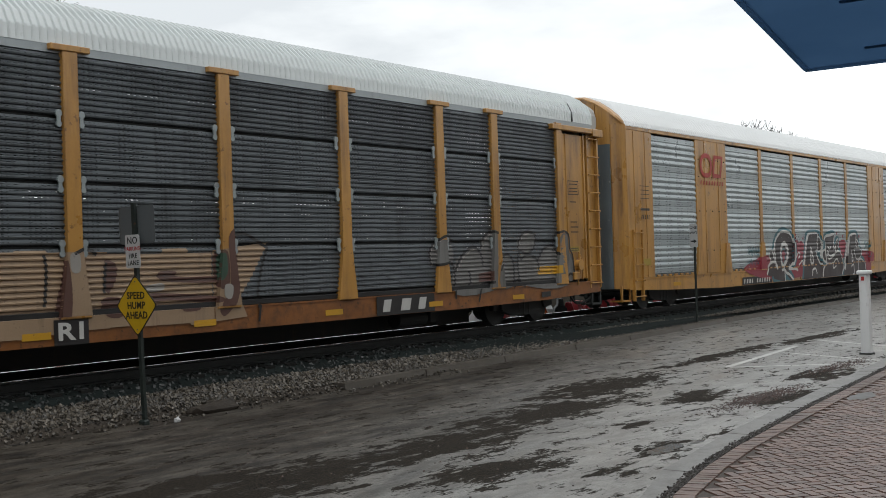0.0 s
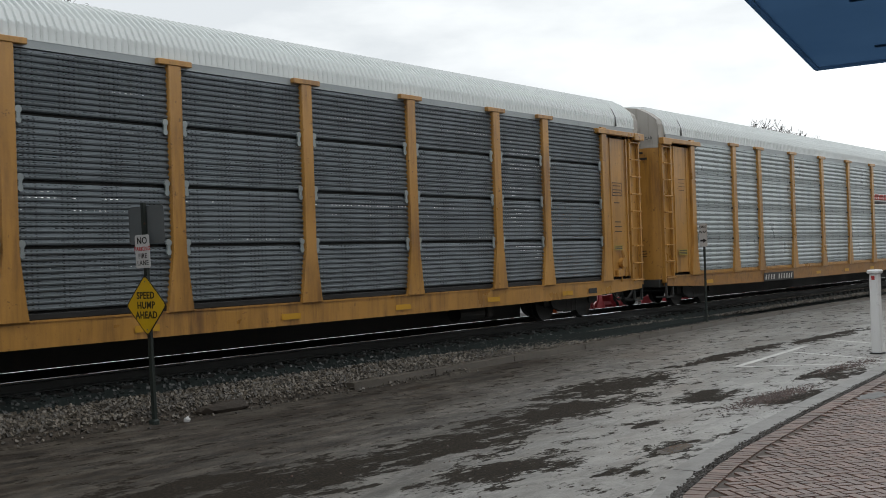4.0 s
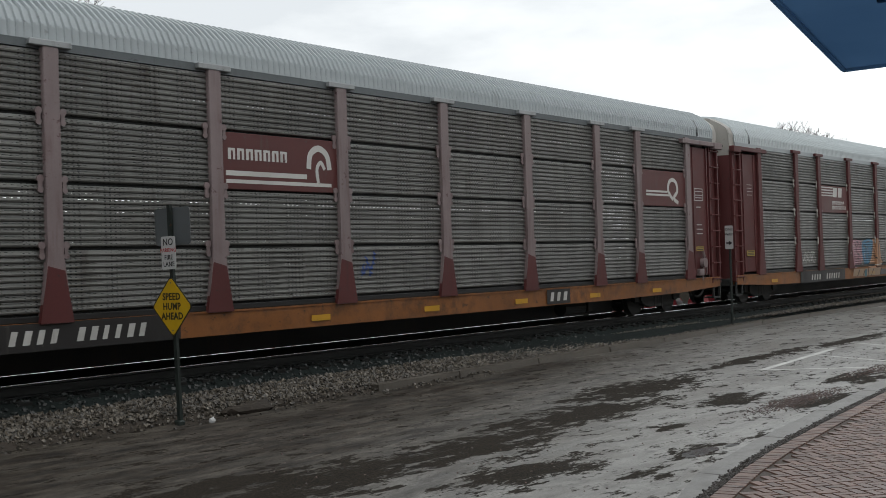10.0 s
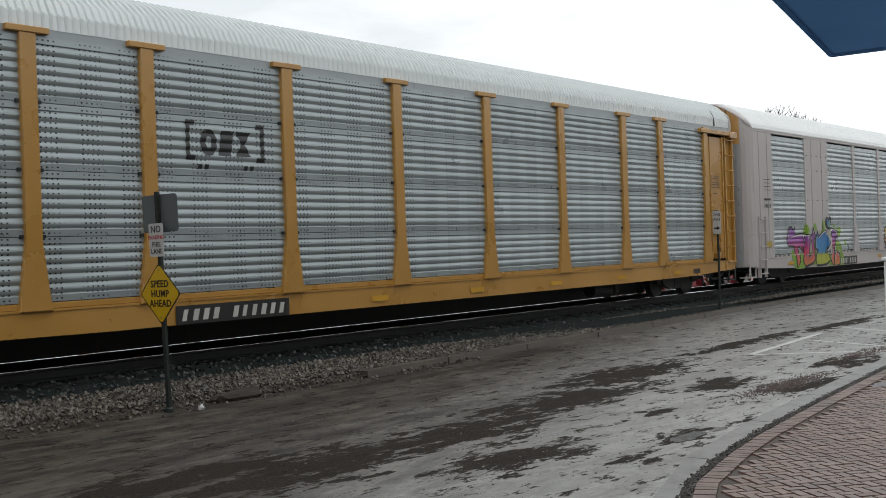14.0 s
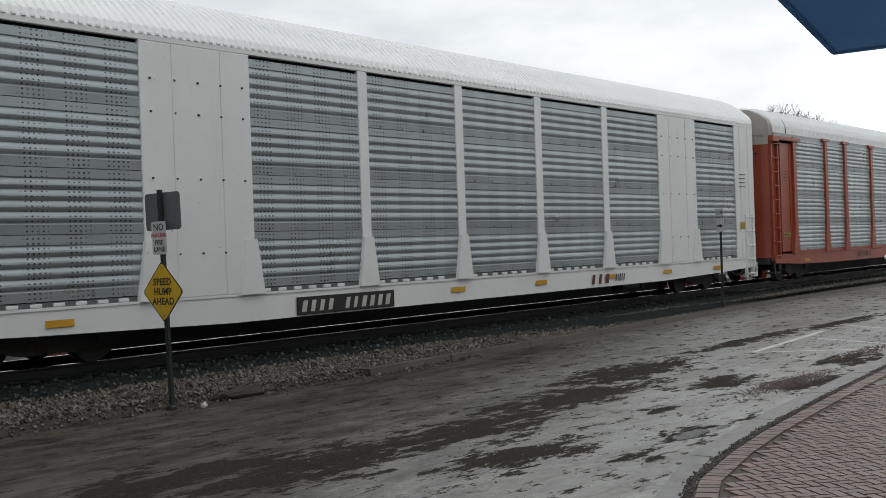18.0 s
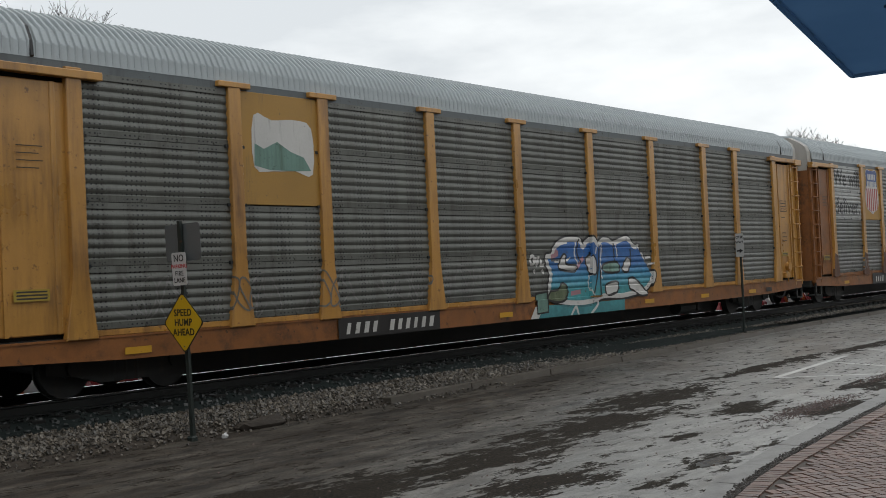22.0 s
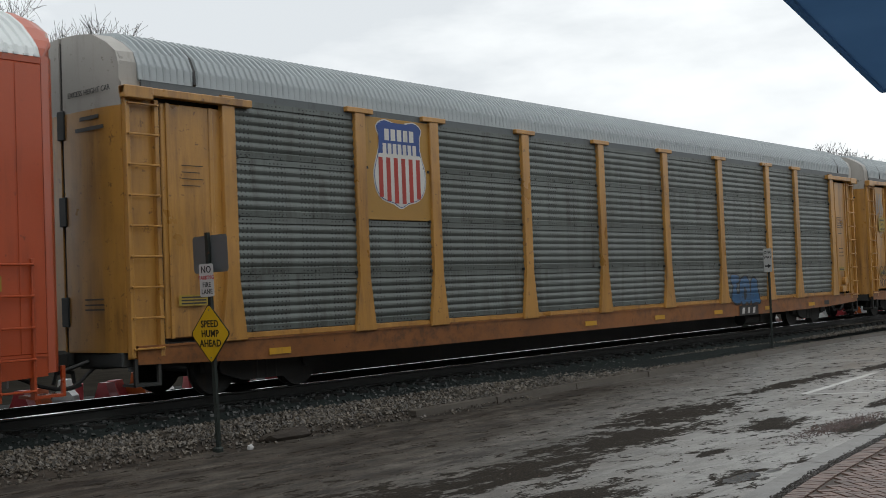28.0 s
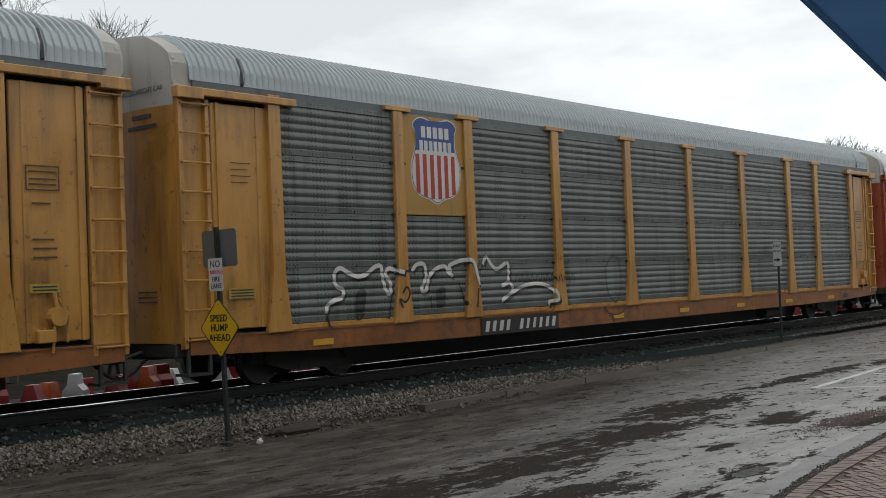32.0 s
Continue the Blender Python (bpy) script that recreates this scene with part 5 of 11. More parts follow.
spray(c, "slat", g, "brown", 0.008, 0, ((15.21, 1.72), (15.46, 1.78), (15.49, 1.28), (15.31, 1.18), (15.22, 1.38)))
spray(c, "slat", g, "brown", 0.008, 0, ((15.50, 2.01), (15.71, 2.06), (15.70, 1.09), (15.42, 0.74), (15.30, 0.88), (15.51, 1.28)))
spray(c, "slat", g, "brown", 0.008, 0, ((12.44, 1.70), (12.37, 1.39), (12.27, 1.04), (12.32, 0.80), (12.45, 0.79), (12.50, 1.22)))
spray(c, "slat", g, "brown", 0.008, 0, ((14.56, 0.96), (14.87, 0.96), (14.86, 0.86), (14.55, 0.86)))
spray(c, "slat", g, "leaf", 0.01, 0, ((15.28, 1.69), (15.43, 1.74), (15.44, 1.42), (15.29, 1.33)))
spray(c, "slat", g, "ink", 0.009, 0.05, ((16.21, 0.88), (16.16, 0.60)))
spray(c, "slat", g, "ink", 0.009, 0.05, ((16.42, 1.82), (16.28, 1.49), (16.18, 1.07), (16.17, 0.83)))
spray(c, "slat", g, "ink", 0.009, 0.05, ((15.63, 2.03), (15.88, 2.07), (16.17, 1.96), (16.45, 1.82)))
spray(c, "slat", g, "ink", 0.009, 0.05, ((13.13, 1.65), (13.09, 1.20)))
spray(c, "slat", g, "ink", 0.009, 0.05, ((12.55, 1.78), (12.79, 1.86), (12.98, 1.76)))
spray(c, "slat", g, "ink", 0.009, 0.05, ((12.10, 1.77), (12.13, 1.55), (12.09, 1.05)))
spray(c, "slat", g, "pale", 0.009, 0, ((12.48, 1.77), (12.63, 1.78), (12.64, 1.54), (12.50, 1.53)))
spray(c, "slat", g, "pale", 0.009, 0, ((13.83, 1.27), (14.15, 1.31), (14.20, 1.22), (13.95, 1.18)))
spray(c, "slat", g, "pale", 0.009, 0, ((15.39, 1.24), (15.56, 1.22), (15.52, 1.02), (15.38, 1.05)))
spray(c, "slat", g, "wash", 0.004, 0, ((21.79, 0.80), (21.80, 1.41), (22.07, 1.63), (22.48, 1.77), (22.75, 1.65), (22.76, 1.92), (23.03, 2.08), (23.31, 2.05), (23.27, 1.01), (23.13, 0.83)))
spray(c, "slat", g, "wash", 0.004, 0, ((23.39, 0.90), (23.42, 1.37), (23.61, 1.55), (23.79, 1.58), (23.98, 1.42), (23.98, 0.92)))
spray(c, "slat", g, "wash", 0.004, 0, ((24.18, 0.95), (24.29, 1.54), (24.62, 1.59), (24.99, 1.46), (25.30, 1.71), (25.68, 1.77), (25.95, 1.60), (25.94, 1.97), (26.29, 2.08), (26.38, 1.83), (26.26, 0.83)))
spray(c, "slat", g, "wash", 0.004, 0, ((24.16, 1.79), (24.36, 2.04), (24.65, 2.10), (24.93, 2.00), (24.86, 1.72), (24.57, 1.62), (24.29, 1.65)))
spray(c, "slat", g, "wash", 0.004, 0, ((21.00, 1.48), (21.05, 1.76), (21.30, 1.93), (21.68, 1.85), (21.72, 1.47)))
spray(c, "slat", g, "wash", 0.004, 0, ((26.31, 1.57), (26.57, 1.50), (26.64, 1.02), (26.35, 0.96)))
spray(c, "slat", g, "ink", 0.01, 0.055, ((20.99, 1.42), (20.95, 1.71), (21.21, 1.93), (21.50, 2.01), (21.75, 1.89), (21.59, 1.85)))
spray(c, "slat", g, "ink", 0.01, 0.055, ((21.03, 1.42), (21.37, 1.44), (21.66, 1.47), (21.79, 1.23), (21.76, 0.71)))
spray(c, "slat", g, "ink", 0.01, 0.055, ((21.81, 1.29), (22.07, 1.61), (22.48, 1.78), (22.75, 1.62), (22.82, 1.38)))
spray(c, "slat", g, "ink", 0.01, 0.055, ((22.75, 1.74), (22.81, 1.92), (23.07, 2.09), (23.35, 2.07)))
spray(c, "slat", g, "ink", 0.01, 0.055, ((23.41, 1.25), (23.61, 1.55), (23.81, 1.59), (24.00, 1.42), (24.02, 0.98)))
spray(c, "slat", g, "ink", 0.01, 0.055, ((23.95, 0.86), (24.19, 1.04), (24.41, 0.86)))
spray(c, "slat", g, "ink", 0.01, 0.055, ((24.20, 1.73), (24.36, 2.03), (24.65, 2.10), (24.95, 2.00), (24.86, 1.72), (24.57, 1.61), (24.25, 1.66), (24.18, 1.35), (24.25, 0.97)))
spray(c, "slat", g, "ink", 0.01, 0.055, ((24.28, 1.47), (24.62, 1.58), (24.99, 1.46), (25.07, 1.20)))
spray(c, "slat", g, "ink", 0.01, 0.055, ((25.04, 1.46), (25.30, 1.71), (25.68, 1.77), (25.92, 1.55)))
spray(c, "slat", g, "ink", 0.01, 0.055, ((25.72, 1.64), (25.74, 1.97), (26.03, 2.10), (26.39, 2.04), (26.45, 1.70), (26.57, 1.50), (26.64, 1.02)))
spray(c, "slat", g, "ink", 0.01, 0.055, ((22.59, 0.61), (22.75, 0.96), (23.18, 1.01)))
spray(c, "slat", g, "ink", 0.01, 0.055, ((22.31, 1.28), (22.34, 1.04), (22.25, 0.92)))
spray(c, "slat", g, "ink", 0.01, 0.055, ((26.27, 0.93), (26.41, 1.10), (26.59, 1.05)))
spray(c, "slat", g, "pale", 0.011, 0.02, ((21.03, 1.42), (20.99, 1.71), (21.24, 1.91)))
spray(c, "slat", g, "pale", 0.011, 0.02, ((21.87, 1.29), (22.13, 1.57), (22.50, 1.73)))
spray(c, "slat", g, "pale", 0.011, 0.02, ((24.25, 1.73), (24.41, 1.99), (24.69, 2.06)))
spray(c, "slat", g, "pale", 0.011, 0.02, ((23.44, 1.37), (23.65, 1.53)))
spray(c, "slat", g, "pale", 0.011, 0.02, ((22.84, 1.74), (22.87, 1.89), (23.11, 2.05)))
spray(c, "slat", g, "brown", 0.008, -1, ((22.66, 1.21), (23.15, 1.25), (23.14, 1.05), (22.65, 1.03)))
spray(c, "slat", g, "reflector", 0.009, -1, ((25.03, 1.30), (26.03, 1.31), (26.02, 1.12), (25.02, 1.12)))

c = TRAIN[1]
drape("emblem", glyph("ring", 4.55, 5.38, 3.70, 4.38, 0.13), P["red"], c, "b", 0.006, label="red looping emblem")
drape("emblem", ribbon([(5.46, 3.76), (5.60, 4.32), (6.14, 4.32), (6.0, 3.76), (5.46, 3.76)], 0.13), P["red"], c, "b", 0.006)
bars(c, 4.5, 6.25, 3.46, 3.60, 9, "red", style="b", seed=4)
lettering(c, "b", [("cloud", 7.7, 21.2, 0.50, 1.75, "rose", None, None)], "crimson spray cloud behind graffiti letters", 0.05, 0.001)
plate_marks(c, "b", 7.55, 9.85, 0.47, 0.62, 11, (4,), 3)
g = spray(c, "b", None, "teal", 0.007, 0, ((10.14, 1.22), (10.36, 1.74), (10.62, 1.96), (10.98, 2.10), (11.43, 2.10), (11.86, 2.00), (12.07, 1.75), (12.14, 1.38), (12.00, 1.05), (11.68, 0.89), (11.47, 0.84), (11.93, 0.46), (11.66, 0.46), (11.20, 0.68), (11.15, 0.45), (10.49, 0.50), (10.08, 0.62)), grow=0.13, label='black heavy letters with white edges over crimson spray')
spray(c, "b", g, "teal", 0.007, 0, ((12.96, 0.53), (13.23, 1.34), (13.41, 1.82), (13.61, 2.02), (14.64, 2.03), (14.86, 1.86), (14.96, 1.66), (14.84, 1.43), (14.39, 1.41), (14.88, 1.01), (15.08, 0.76), (14.98, 0.42), (13.20, 0.39)), grow=0.13)
spray(c, "b", g, "teal", 0.007, 0, ((14.89, 1.29), (15.22, 1.48), (15.25, 1.75), (15.50, 1.93), (16.43, 2.00), (16.35, 1.45), (16.56, 1.67), (16.87, 1.83), (16.88, 1.42), (17.19, 1.29), (17.39, 0.95), (17.27, 0.59), (17.08, 0.48), (14.98, 0.44), (15.12, 0.81), (15.33, 0.94), (15.00, 1.05)), grow=0.13)
spray(c, "b", g, "teal", 0.007, 0, ((17.35, 0.48), (17.73, 1.19), (18.00, 1.71), (18.29, 1.99), (19.08, 2.02), (19.36, 1.75), (19.39, 1.45), (19.69, 1.33), (19.51, 1.04), (19.97, 0.95), (20.04, 0.49), (17.70, 0.44)), grow=0.13)
spray(c, "b", g, "coal", 0.01, 0, ((10.14, 1.22), (10.36, 1.74), (10.62, 1.96), (10.98, 2.10), (11.43, 2.10), (11.86, 2.00), (12.07, 1.75), (12.14, 1.38), (12.00, 1.05), (11.68, 0.89), (11.47, 0.84), (11.93, 0.46), (11.66, 0.46), (11.20, 0.68), (11.15, 0.45), (10.49, 0.50), (10.08, 0.62)))
spray(c, "b", g, "coal", 0.01, 0, ((12.96, 0.53), (13.23, 1.34), (13.41, 1.82), (13.61, 2.02), (14.64, 2.03), (14.86, 1.86), (14.96, 1.66), (14.84, 1.43), (14.39, 1.41), (14.88, 1.01), (15.08, 0.76), (14.98, 0.42), (13.20, 0.39)))
spray(c, "b", g, "coal", 0.01, 0, ((14.89, 1.29), (15.22, 1.48), (15.25, 1.75), (15.50, 1.93), (16.43, 2.00), (16.35, 1.45), (16.56, 1.67), (16.87, 1.83), (16.88, 1.42), (17.19, 1.29), (17.39, 0.95), (17.27, 0.59), (17.08, 0.48), (14.98, 0.44), (15.12, 0.81), (15.33, 0.94), (15.00, 1.05)))
spray(c, "b", g, "coal", 0.01, 0, ((17.35, 0.48), (17.73, 1.19), (18.00, 1.71), (18.29, 1.99), (19.08, 2.02), (19.36, 1.75), (19.39, 1.45), (19.69, 1.33), (19.51, 1.04), (19.97, 0.95), (20.04, 0.49), (17.70, 0.44)))
spray(c, "b", g, "bone", 0.014, 0.09, ((10.48, 0.85), (10.39, 1.17), (10.34, 1.44), (10.36, 1.72), (10.58, 1.92), (10.89, 2.07), (11.29, 2.11), (11.81, 2.02), (12.05, 1.79), (12.13, 1.46), (12.05, 1.13), (11.82, 0.94), (11.50, 0.84), (12.11, 0.83), (12.41, 0.77)))
spray(c, "b", g, "bone", 0.014, 0.16, ((11.03, 0.92), (10.92, 1.26), (10.93, 1.49), (11.07, 1.66), (11.28, 1.70), (11.49, 1.56), (11.54, 1.32), (11.38, 1.10), (11.05, 0.93)))
spray(c, "b", g, "rose", 0.014, 0, ((10.97, 1.41), (11.14, 1.51), (11.32, 1.40), (11.29, 1.25), (11.08, 1.02), (10.99, 1.22)), rim='teal', rim_w=0.05)
spray(c, "b", g, "bone", 0.014, 0.09, ((10.87, 0.81), (11.12, 0.82), (11.29, 0.71), (11.57, 0.65), (11.95, 0.45)))
spray(c, "b", g, "bone", 0.014, 0.07, ((11.13, 0.78), (11.15, 0.45)))
spray(c, "b", g, "bone", 0.014, 0.06, ((12.15, 1.21), (12.30, 1.33), (12.54, 1.39), (12.74, 1.27), (12.42, 1.12), (12.57, 0.94), (12.95, 1.09), (13.05, 0.92)))
spray(c, "b", g, "bone", 0.014, 0.16, ((13.10, 0.91), (13.26, 1.34), (13.42, 1.77), (13.61, 2.01)))
spray(c, "b", g, "bone", 0.014, 0.07, ((13.61, 2.02), (14.08, 2.05), (14.59, 2.03), (14.54, 1.76), (14.56, 1.48), (14.39, 1.41), (14.53, 1.16), (14.93, 0.86)))
spray(c, "b", g, "bone", 0.014, 0.06, ((14.61, 1.94), (14.86, 1.86), (14.96, 1.66), (14.89, 1.47), (14.70, 1.38), (14.54, 1.43)))
spray(c, "b", g, "bone", 0.014, 0.1, ((13.87, 1.57), (13.82, 1.01), (14.09, 1.03), (13.89, 1.50)))
spray(c, "b", g, "bone", 0.014, 0.07, ((13.86, 0.53), (13.91, 0.74), (14.19, 0.78), (14.34, 0.59)))
spray(c, "b", g, "bone", 0.014, 0.1, ((15.32, 0.89), (15.21, 1.37), (15.27, 1.75), (15.50, 1.93), (15.98, 1.97), (16.45, 2.00), (16.38, 1.73), (16.35, 1.45)))
spray(c, "b", g, "bone", 0.014, 0.06, ((16.35, 1.43), (16.53, 1.51), (16.52, 1.33), (16.09, 1.21), (15.78, 1.24), (15.68, 1.40), (15.63, 1.21), (15.78, 1.09), (16.15, 1.15), (16.52, 1.29), (16.89, 1.37), (17.19, 1.26), (17.36, 1.00), (17.35, 0.74), (17.12, 0.48)))
spray(c, "b", g, "bone", 0.014, 0.07, ((15.69, 1.55), (15.86, 1.45), (16.03, 1.54)))
spray(c, "b", g, "bone", 0.014, 0.06, ((16.61, 1.68), (16.84, 1.83), (16.86, 1.42), (16.60, 1.38), (16.59, 1.65)))
spray(c, "b", g, "bone", 0.014, 0.06, ((15.39, 0.94), (16.22, 0.93), (16.51, 1.05), (16.73, 1.07), (16.84, 0.95)))
spray(c, "b", g, "bone", 0.014, 0.06, ((16.15, 0.95), (16.15, 0.75), (16.50, 0.83)))
spray(c, "b", g, "bone", 0.014, 0.08, ((15.22, 1.46), (14.92, 1.40), (14.85, 1.24), (15.00, 1.05), (15.33, 0.94), (15.08, 0.76), (14.98, 0.47)))
spray(c, "b", g, "bone", 0.014, 0.16, ((17.47, 0.66), (17.73, 1.19), (17.95, 1.71), (18.25, 1.95)))
spray(c, "b", g, "bone", 0.014, 0.08, ((18.22, 1.94), (19.02, 2.02), (19.04, 1.70), (19.08, 1.48)))
spray(c, "b", g, "bone", 0.014, 0.05, ((19.10, 1.80), (19.36, 1.69), (19.35, 1.47), (19.08, 1.45)))
spray(c, "b", g, "bone", 0.014, 0.05, ((18.77, 1.43), (19.08, 1.46), (19.53, 1.44), (19.72, 1.29), (19.51, 1.08), (19.03, 1.04), (18.77, 1.43)))
spray(c, "b", g, "bone", 0.014, 0.08, ((18.33, 1.44), (18.26, 0.98), (18.63, 1.00), (18.36, 1.38)))
spray(c, "b", g, "bone", 0.014, 0.05, ((19.16, 0.54), (19.20, 0.87), (19.51, 1.02), (19.87, 0.97), (20.05, 0.77), (19.94, 0.44)))
spray(c, "b", g, "bone", 0.014, 0.07, ((18.28, 0.75), (18.57, 0.82), (18.60, 0.46), (18.44, 0.47)))
spray(c, "b", g, "rose", 0.008, 0, ((17.10, 1.70), (17.44, 1.80), (17.79, 1.71), (17.61, 1.40), (17.38, 1.05), (17.22, 1.31)))
spray(c, "b", g, "rose", 0.008, 0, ((12.24, 1.75), (12.55, 1.80), (12.75, 1.61), (12.69, 1.27), (12.33, 1.29)))
spray(c, "b", g, "rose", 0.008, 0, ((12.76, 1.74), (13.13, 1.69), (13.07, 1.35), (12.82, 1.27)))
spray(c, "b", g, "rose", 0.008, 0, ((20.16, 1.00), (20.83, 0.86), (20.75, 0.45), (20.22, 0.40)))
spray(c, "b", g, "rose", 0.009, 0, ((12.21, 1.99), (12.26, 2.04), (12.31, 1.99), (12.26, 1.94)))
spray(c, "b", g, "rose", 0.009, 0, ((12.27, 1.87), (12.32, 1.92), (12.37, 1.87), (12.32, 1.82)))
spray(c, "b", g, "rose", 0.009, 0, ((13.03, 1.86), (13.09, 1.91), (13.14, 1.86), (13.08, 1.81)))
spray(c, "b", g, "rose", 0.009, 0, ((17.40, 1.92), (17.48, 1.99), (17.56, 1.92), (17.48, 1.86)))
spray(c, "b", g, "rose", 0.009, 0, ((16.70, 2.03), (16.77, 2.09), (16.84, 2.03), (16.77, 1.97)))
spray(c, "b", g, "rose", 0.009, 0, ((19.37, 1.91), (19.46, 1.98), (19.55, 1.91), (19.46, 1.85)))
spray(c, "b", g, "teal", 0.012, 0.035, ((20.09, 1.62), (20.29, 1.71), (20.37, 1.51), (20.14, 1.43), (20.58, 1.67), (20.66, 1.44), (20.81, 1.67), (20.86, 1.50)))
spray(c, "b", g, "teal", 0.012, 0.035, ((20.36, 1.22), (20.56, 1.33), (20.64, 1.10), (20.85, 1.26)))
spray(c, "b", g, "coal", 0.009, 0, ((9.56, 0.70), (9.75, 0.99), (10.02, 1.10), (9.85, 1.34), (10.04, 1.52), (10.27, 1.43), (10.38, 1.58), (10.54, 1.63), (10.61, 1.11), (10.66, 0.79), (10.15, 0.63)))
spray(c, "b", g, "bone", 0.013, 0.09, ((9.53, 0.70), (9.75, 0.97), (10.05, 1.09), (10.36, 1.08), (10.60, 0.90)))
spray(c, "b", g, "bone", 0.013, 0.06, ((9.99, 1.13), (9.85, 1.32), (10.07, 1.49), (10.21, 1.33), (10.30, 1.12), (10.19, 1.43), (10.38, 1.58)))
spray(c, "b", g, "teal", 0.009, 0.03, ((8.08, 1.62), (8.18, 1.45), (8.29, 1.62), (8.39, 1.43), (8.50, 1.62), (8.61, 1.46), (8.72, 1.59), (8.85, 1.43), (9.00, 1.61)))
spray(c, "b", g, "teal", 0.009, 0.03, ((8.08, 1.53), (8.18, 1.36), (8.29, 1.52), (8.39, 1.33), (8.50, 1.52), (8.60, 1.36), (8.72, 1.50), (8.85, 1.34), (8.99, 1.51)))
spray(c, "b", g, "teal", 0.009, 0.03, ((8.07, 1.20), (8.17, 1.08), (8.28, 1.24), (8.37, 1.05), (8.49, 1.20), (8.62, 1.04), (8.73, 1.21), (8.86, 1.06), (8.98, 1.17)))

c = TRAIN[2]
drape("white_board", [rect(7.05, 9.5, 2.82, 3.70)], P["bone"], c, "slat", 0.003, label="white painted panel")
emblem(c, "slat", 7.5, 9.1, 2.88, 3.62, "letter", bracket=True)
plate_marks(c, "slat", 5.5, 8.05, 0.56, 0.80, 11, (4,), 5)
bars(c, 0.75, 1.35, 1.72, 1.84, 6, "letter", style="slat", seed=9)

c = TRAIN[3]
drape("white_board", [rect(18.56, 21.2, 3.14, 3.58)], P["bone"], c, "corr", 0.003)
speed_stripe(c, "corr", 18.6, 21.15, 3.16, 3.56, "red", "ink")
plate_marks(c, "corr", 6.95, 9.4, 0.54, 0.72, 11, (4,), 6)

c = TRAIN[4]
emblem(c, "corr", 7.5, 9.2, 2.92, 3.62, "letter", bracket=True)
bars(c, 7.35, 8.8, 0.57, 0.74, 9, "stencil", style="corr", gap=(4,), seed=7)
scrawl(c, "corr", 2.6, 4.4, 1.0, 1.6, "rose", 44, 11, 0.02)
g = spray(c, "corr", None, "smoke", 0.005, 0, ((9.99, 0.81), (10.04, 1.57), (10.25, 1.82), (10.47, 1.90), (10.63, 1.82), (10.92, 1.94), (11.15, 1.88), (11.39, 1.96), (11.69, 1.91), (11.79, 1.71), (11.75, 1.43), (11.74, 0.97), (11.63, 0.70), (11.39, 0.57), (11.10, 0.72), (9.99, 0.76)), label='row of grey, white, green and blue bubble-letter graffiti')
spray(c, "corr", g, "coal", 0.007, 0, ((11.19, 1.76), (11.39, 1.95), (11.69, 1.91), (11.78, 1.71), (11.74, 1.39), (11.42, 1.35), (11.19, 1.45)))
spray(c, "corr", g, "bone", 0.01, 0.045, ((10.13, 1.61), (10.25, 1.82), (10.47, 1.90), (10.61, 1.82), (10.73, 1.51), (10.80, 1.20), (10.82, 0.89)))
spray(c, "corr", g, "bone", 0.01, 0.045, ((10.63, 1.77), (10.75, 1.90), (10.92, 1.94), (11.09, 1.88), (11.16, 1.67)))
spray(c, "corr", g, "bone", 0.01, 0.045, ((11.14, 1.63), (11.21, 1.85), (11.39, 1.96), (11.63, 1.94), (11.77, 1.75), (11.75, 1.34)))
spray(c, "corr", g, "bone", 0.01, 0.045, ((10.83, 1.11), (10.89, 1.28), (11.03, 1.36), (11.22, 1.36), (11.33, 1.22), (11.34, 0.90), (11.22, 0.73), (10.98, 0.66), (10.81, 0.76)))
spray(c, "corr", g, "bone", 0.01, 0.045, ((11.33, 1.26), (11.48, 1.37), (11.66, 1.32), (11.71, 1.07), (11.63, 0.70), (11.39, 0.58), (11.22, 0.73)))
spray(c, "corr", g, "bone", 0.01, 0.045, ((10.24, 1.69), (10.46, 1.64), (10.47, 1.38), (10.35, 1.20)))
spray(c, "corr", g, "bone", 0.01, 0.045, ((10.89, 1.81), (10.86, 1.55), (10.92, 1.50), (10.95, 1.81)))
spray(c, "corr", g, "bone", 0.01, 0.045, ((11.40, 1.79), (11.39, 1.53), (11.46, 1.46), (11.45, 1.76)))
spray(c, "corr", g, "bone", 0.01, 0.045, ((10.70, 0.72), (10.87, 0.84), (11.16, 0.81), (11.10, 0.69), (10.81, 0.69)))
spray(c, "corr", g, "bone", 0.01, 0.045, ((11.00, 1.23), (11.06, 1.14), (11.12, 1.23)))
spray(c, "corr", g, "bone", 0.01, 0.045, ((11.02, 1.05), (11.17, 1.09), (11.05, 1.01), (11.20, 0.95)))
spray(c, "corr", g, "bone", 0.01, 0.045, ((10.23, 1.48), (10.36, 1.46)))
spray(c, "corr", g, "bone", 0.01, 0.045, ((10.33, 1.17), (10.55, 1.19)))
spray(c, "corr", g, "bone", 0.01, 0.045, ((10.02, 1.60), (10.07, 1.78), (10.16, 1.89), (10.24, 1.78)))
spray(c, "corr", g, "pale", 0.005, 0, ((12.02, 0.96), (12.07, 1.33), (12.19, 1.40), (12.20, 1.70), (12.38, 1.88), (12.58, 1.96), (12.78, 1.86), (12.87, 1.64), (12.86, 1.30), (12.98, 1.15), (13.01, 0.86), (12.84, 0.47), (11.99, 0.43)))
spray(c, "corr", g, "pale", 0.005, -1, ((12.91, 1.86), (13.30, 1.89), (13.31, 1.33), (13.61, 1.29), (13.59, 1.03), (13.30, 0.80), (13.18, 0.41), (12.84, 0.44), (13.01, 1.00)))
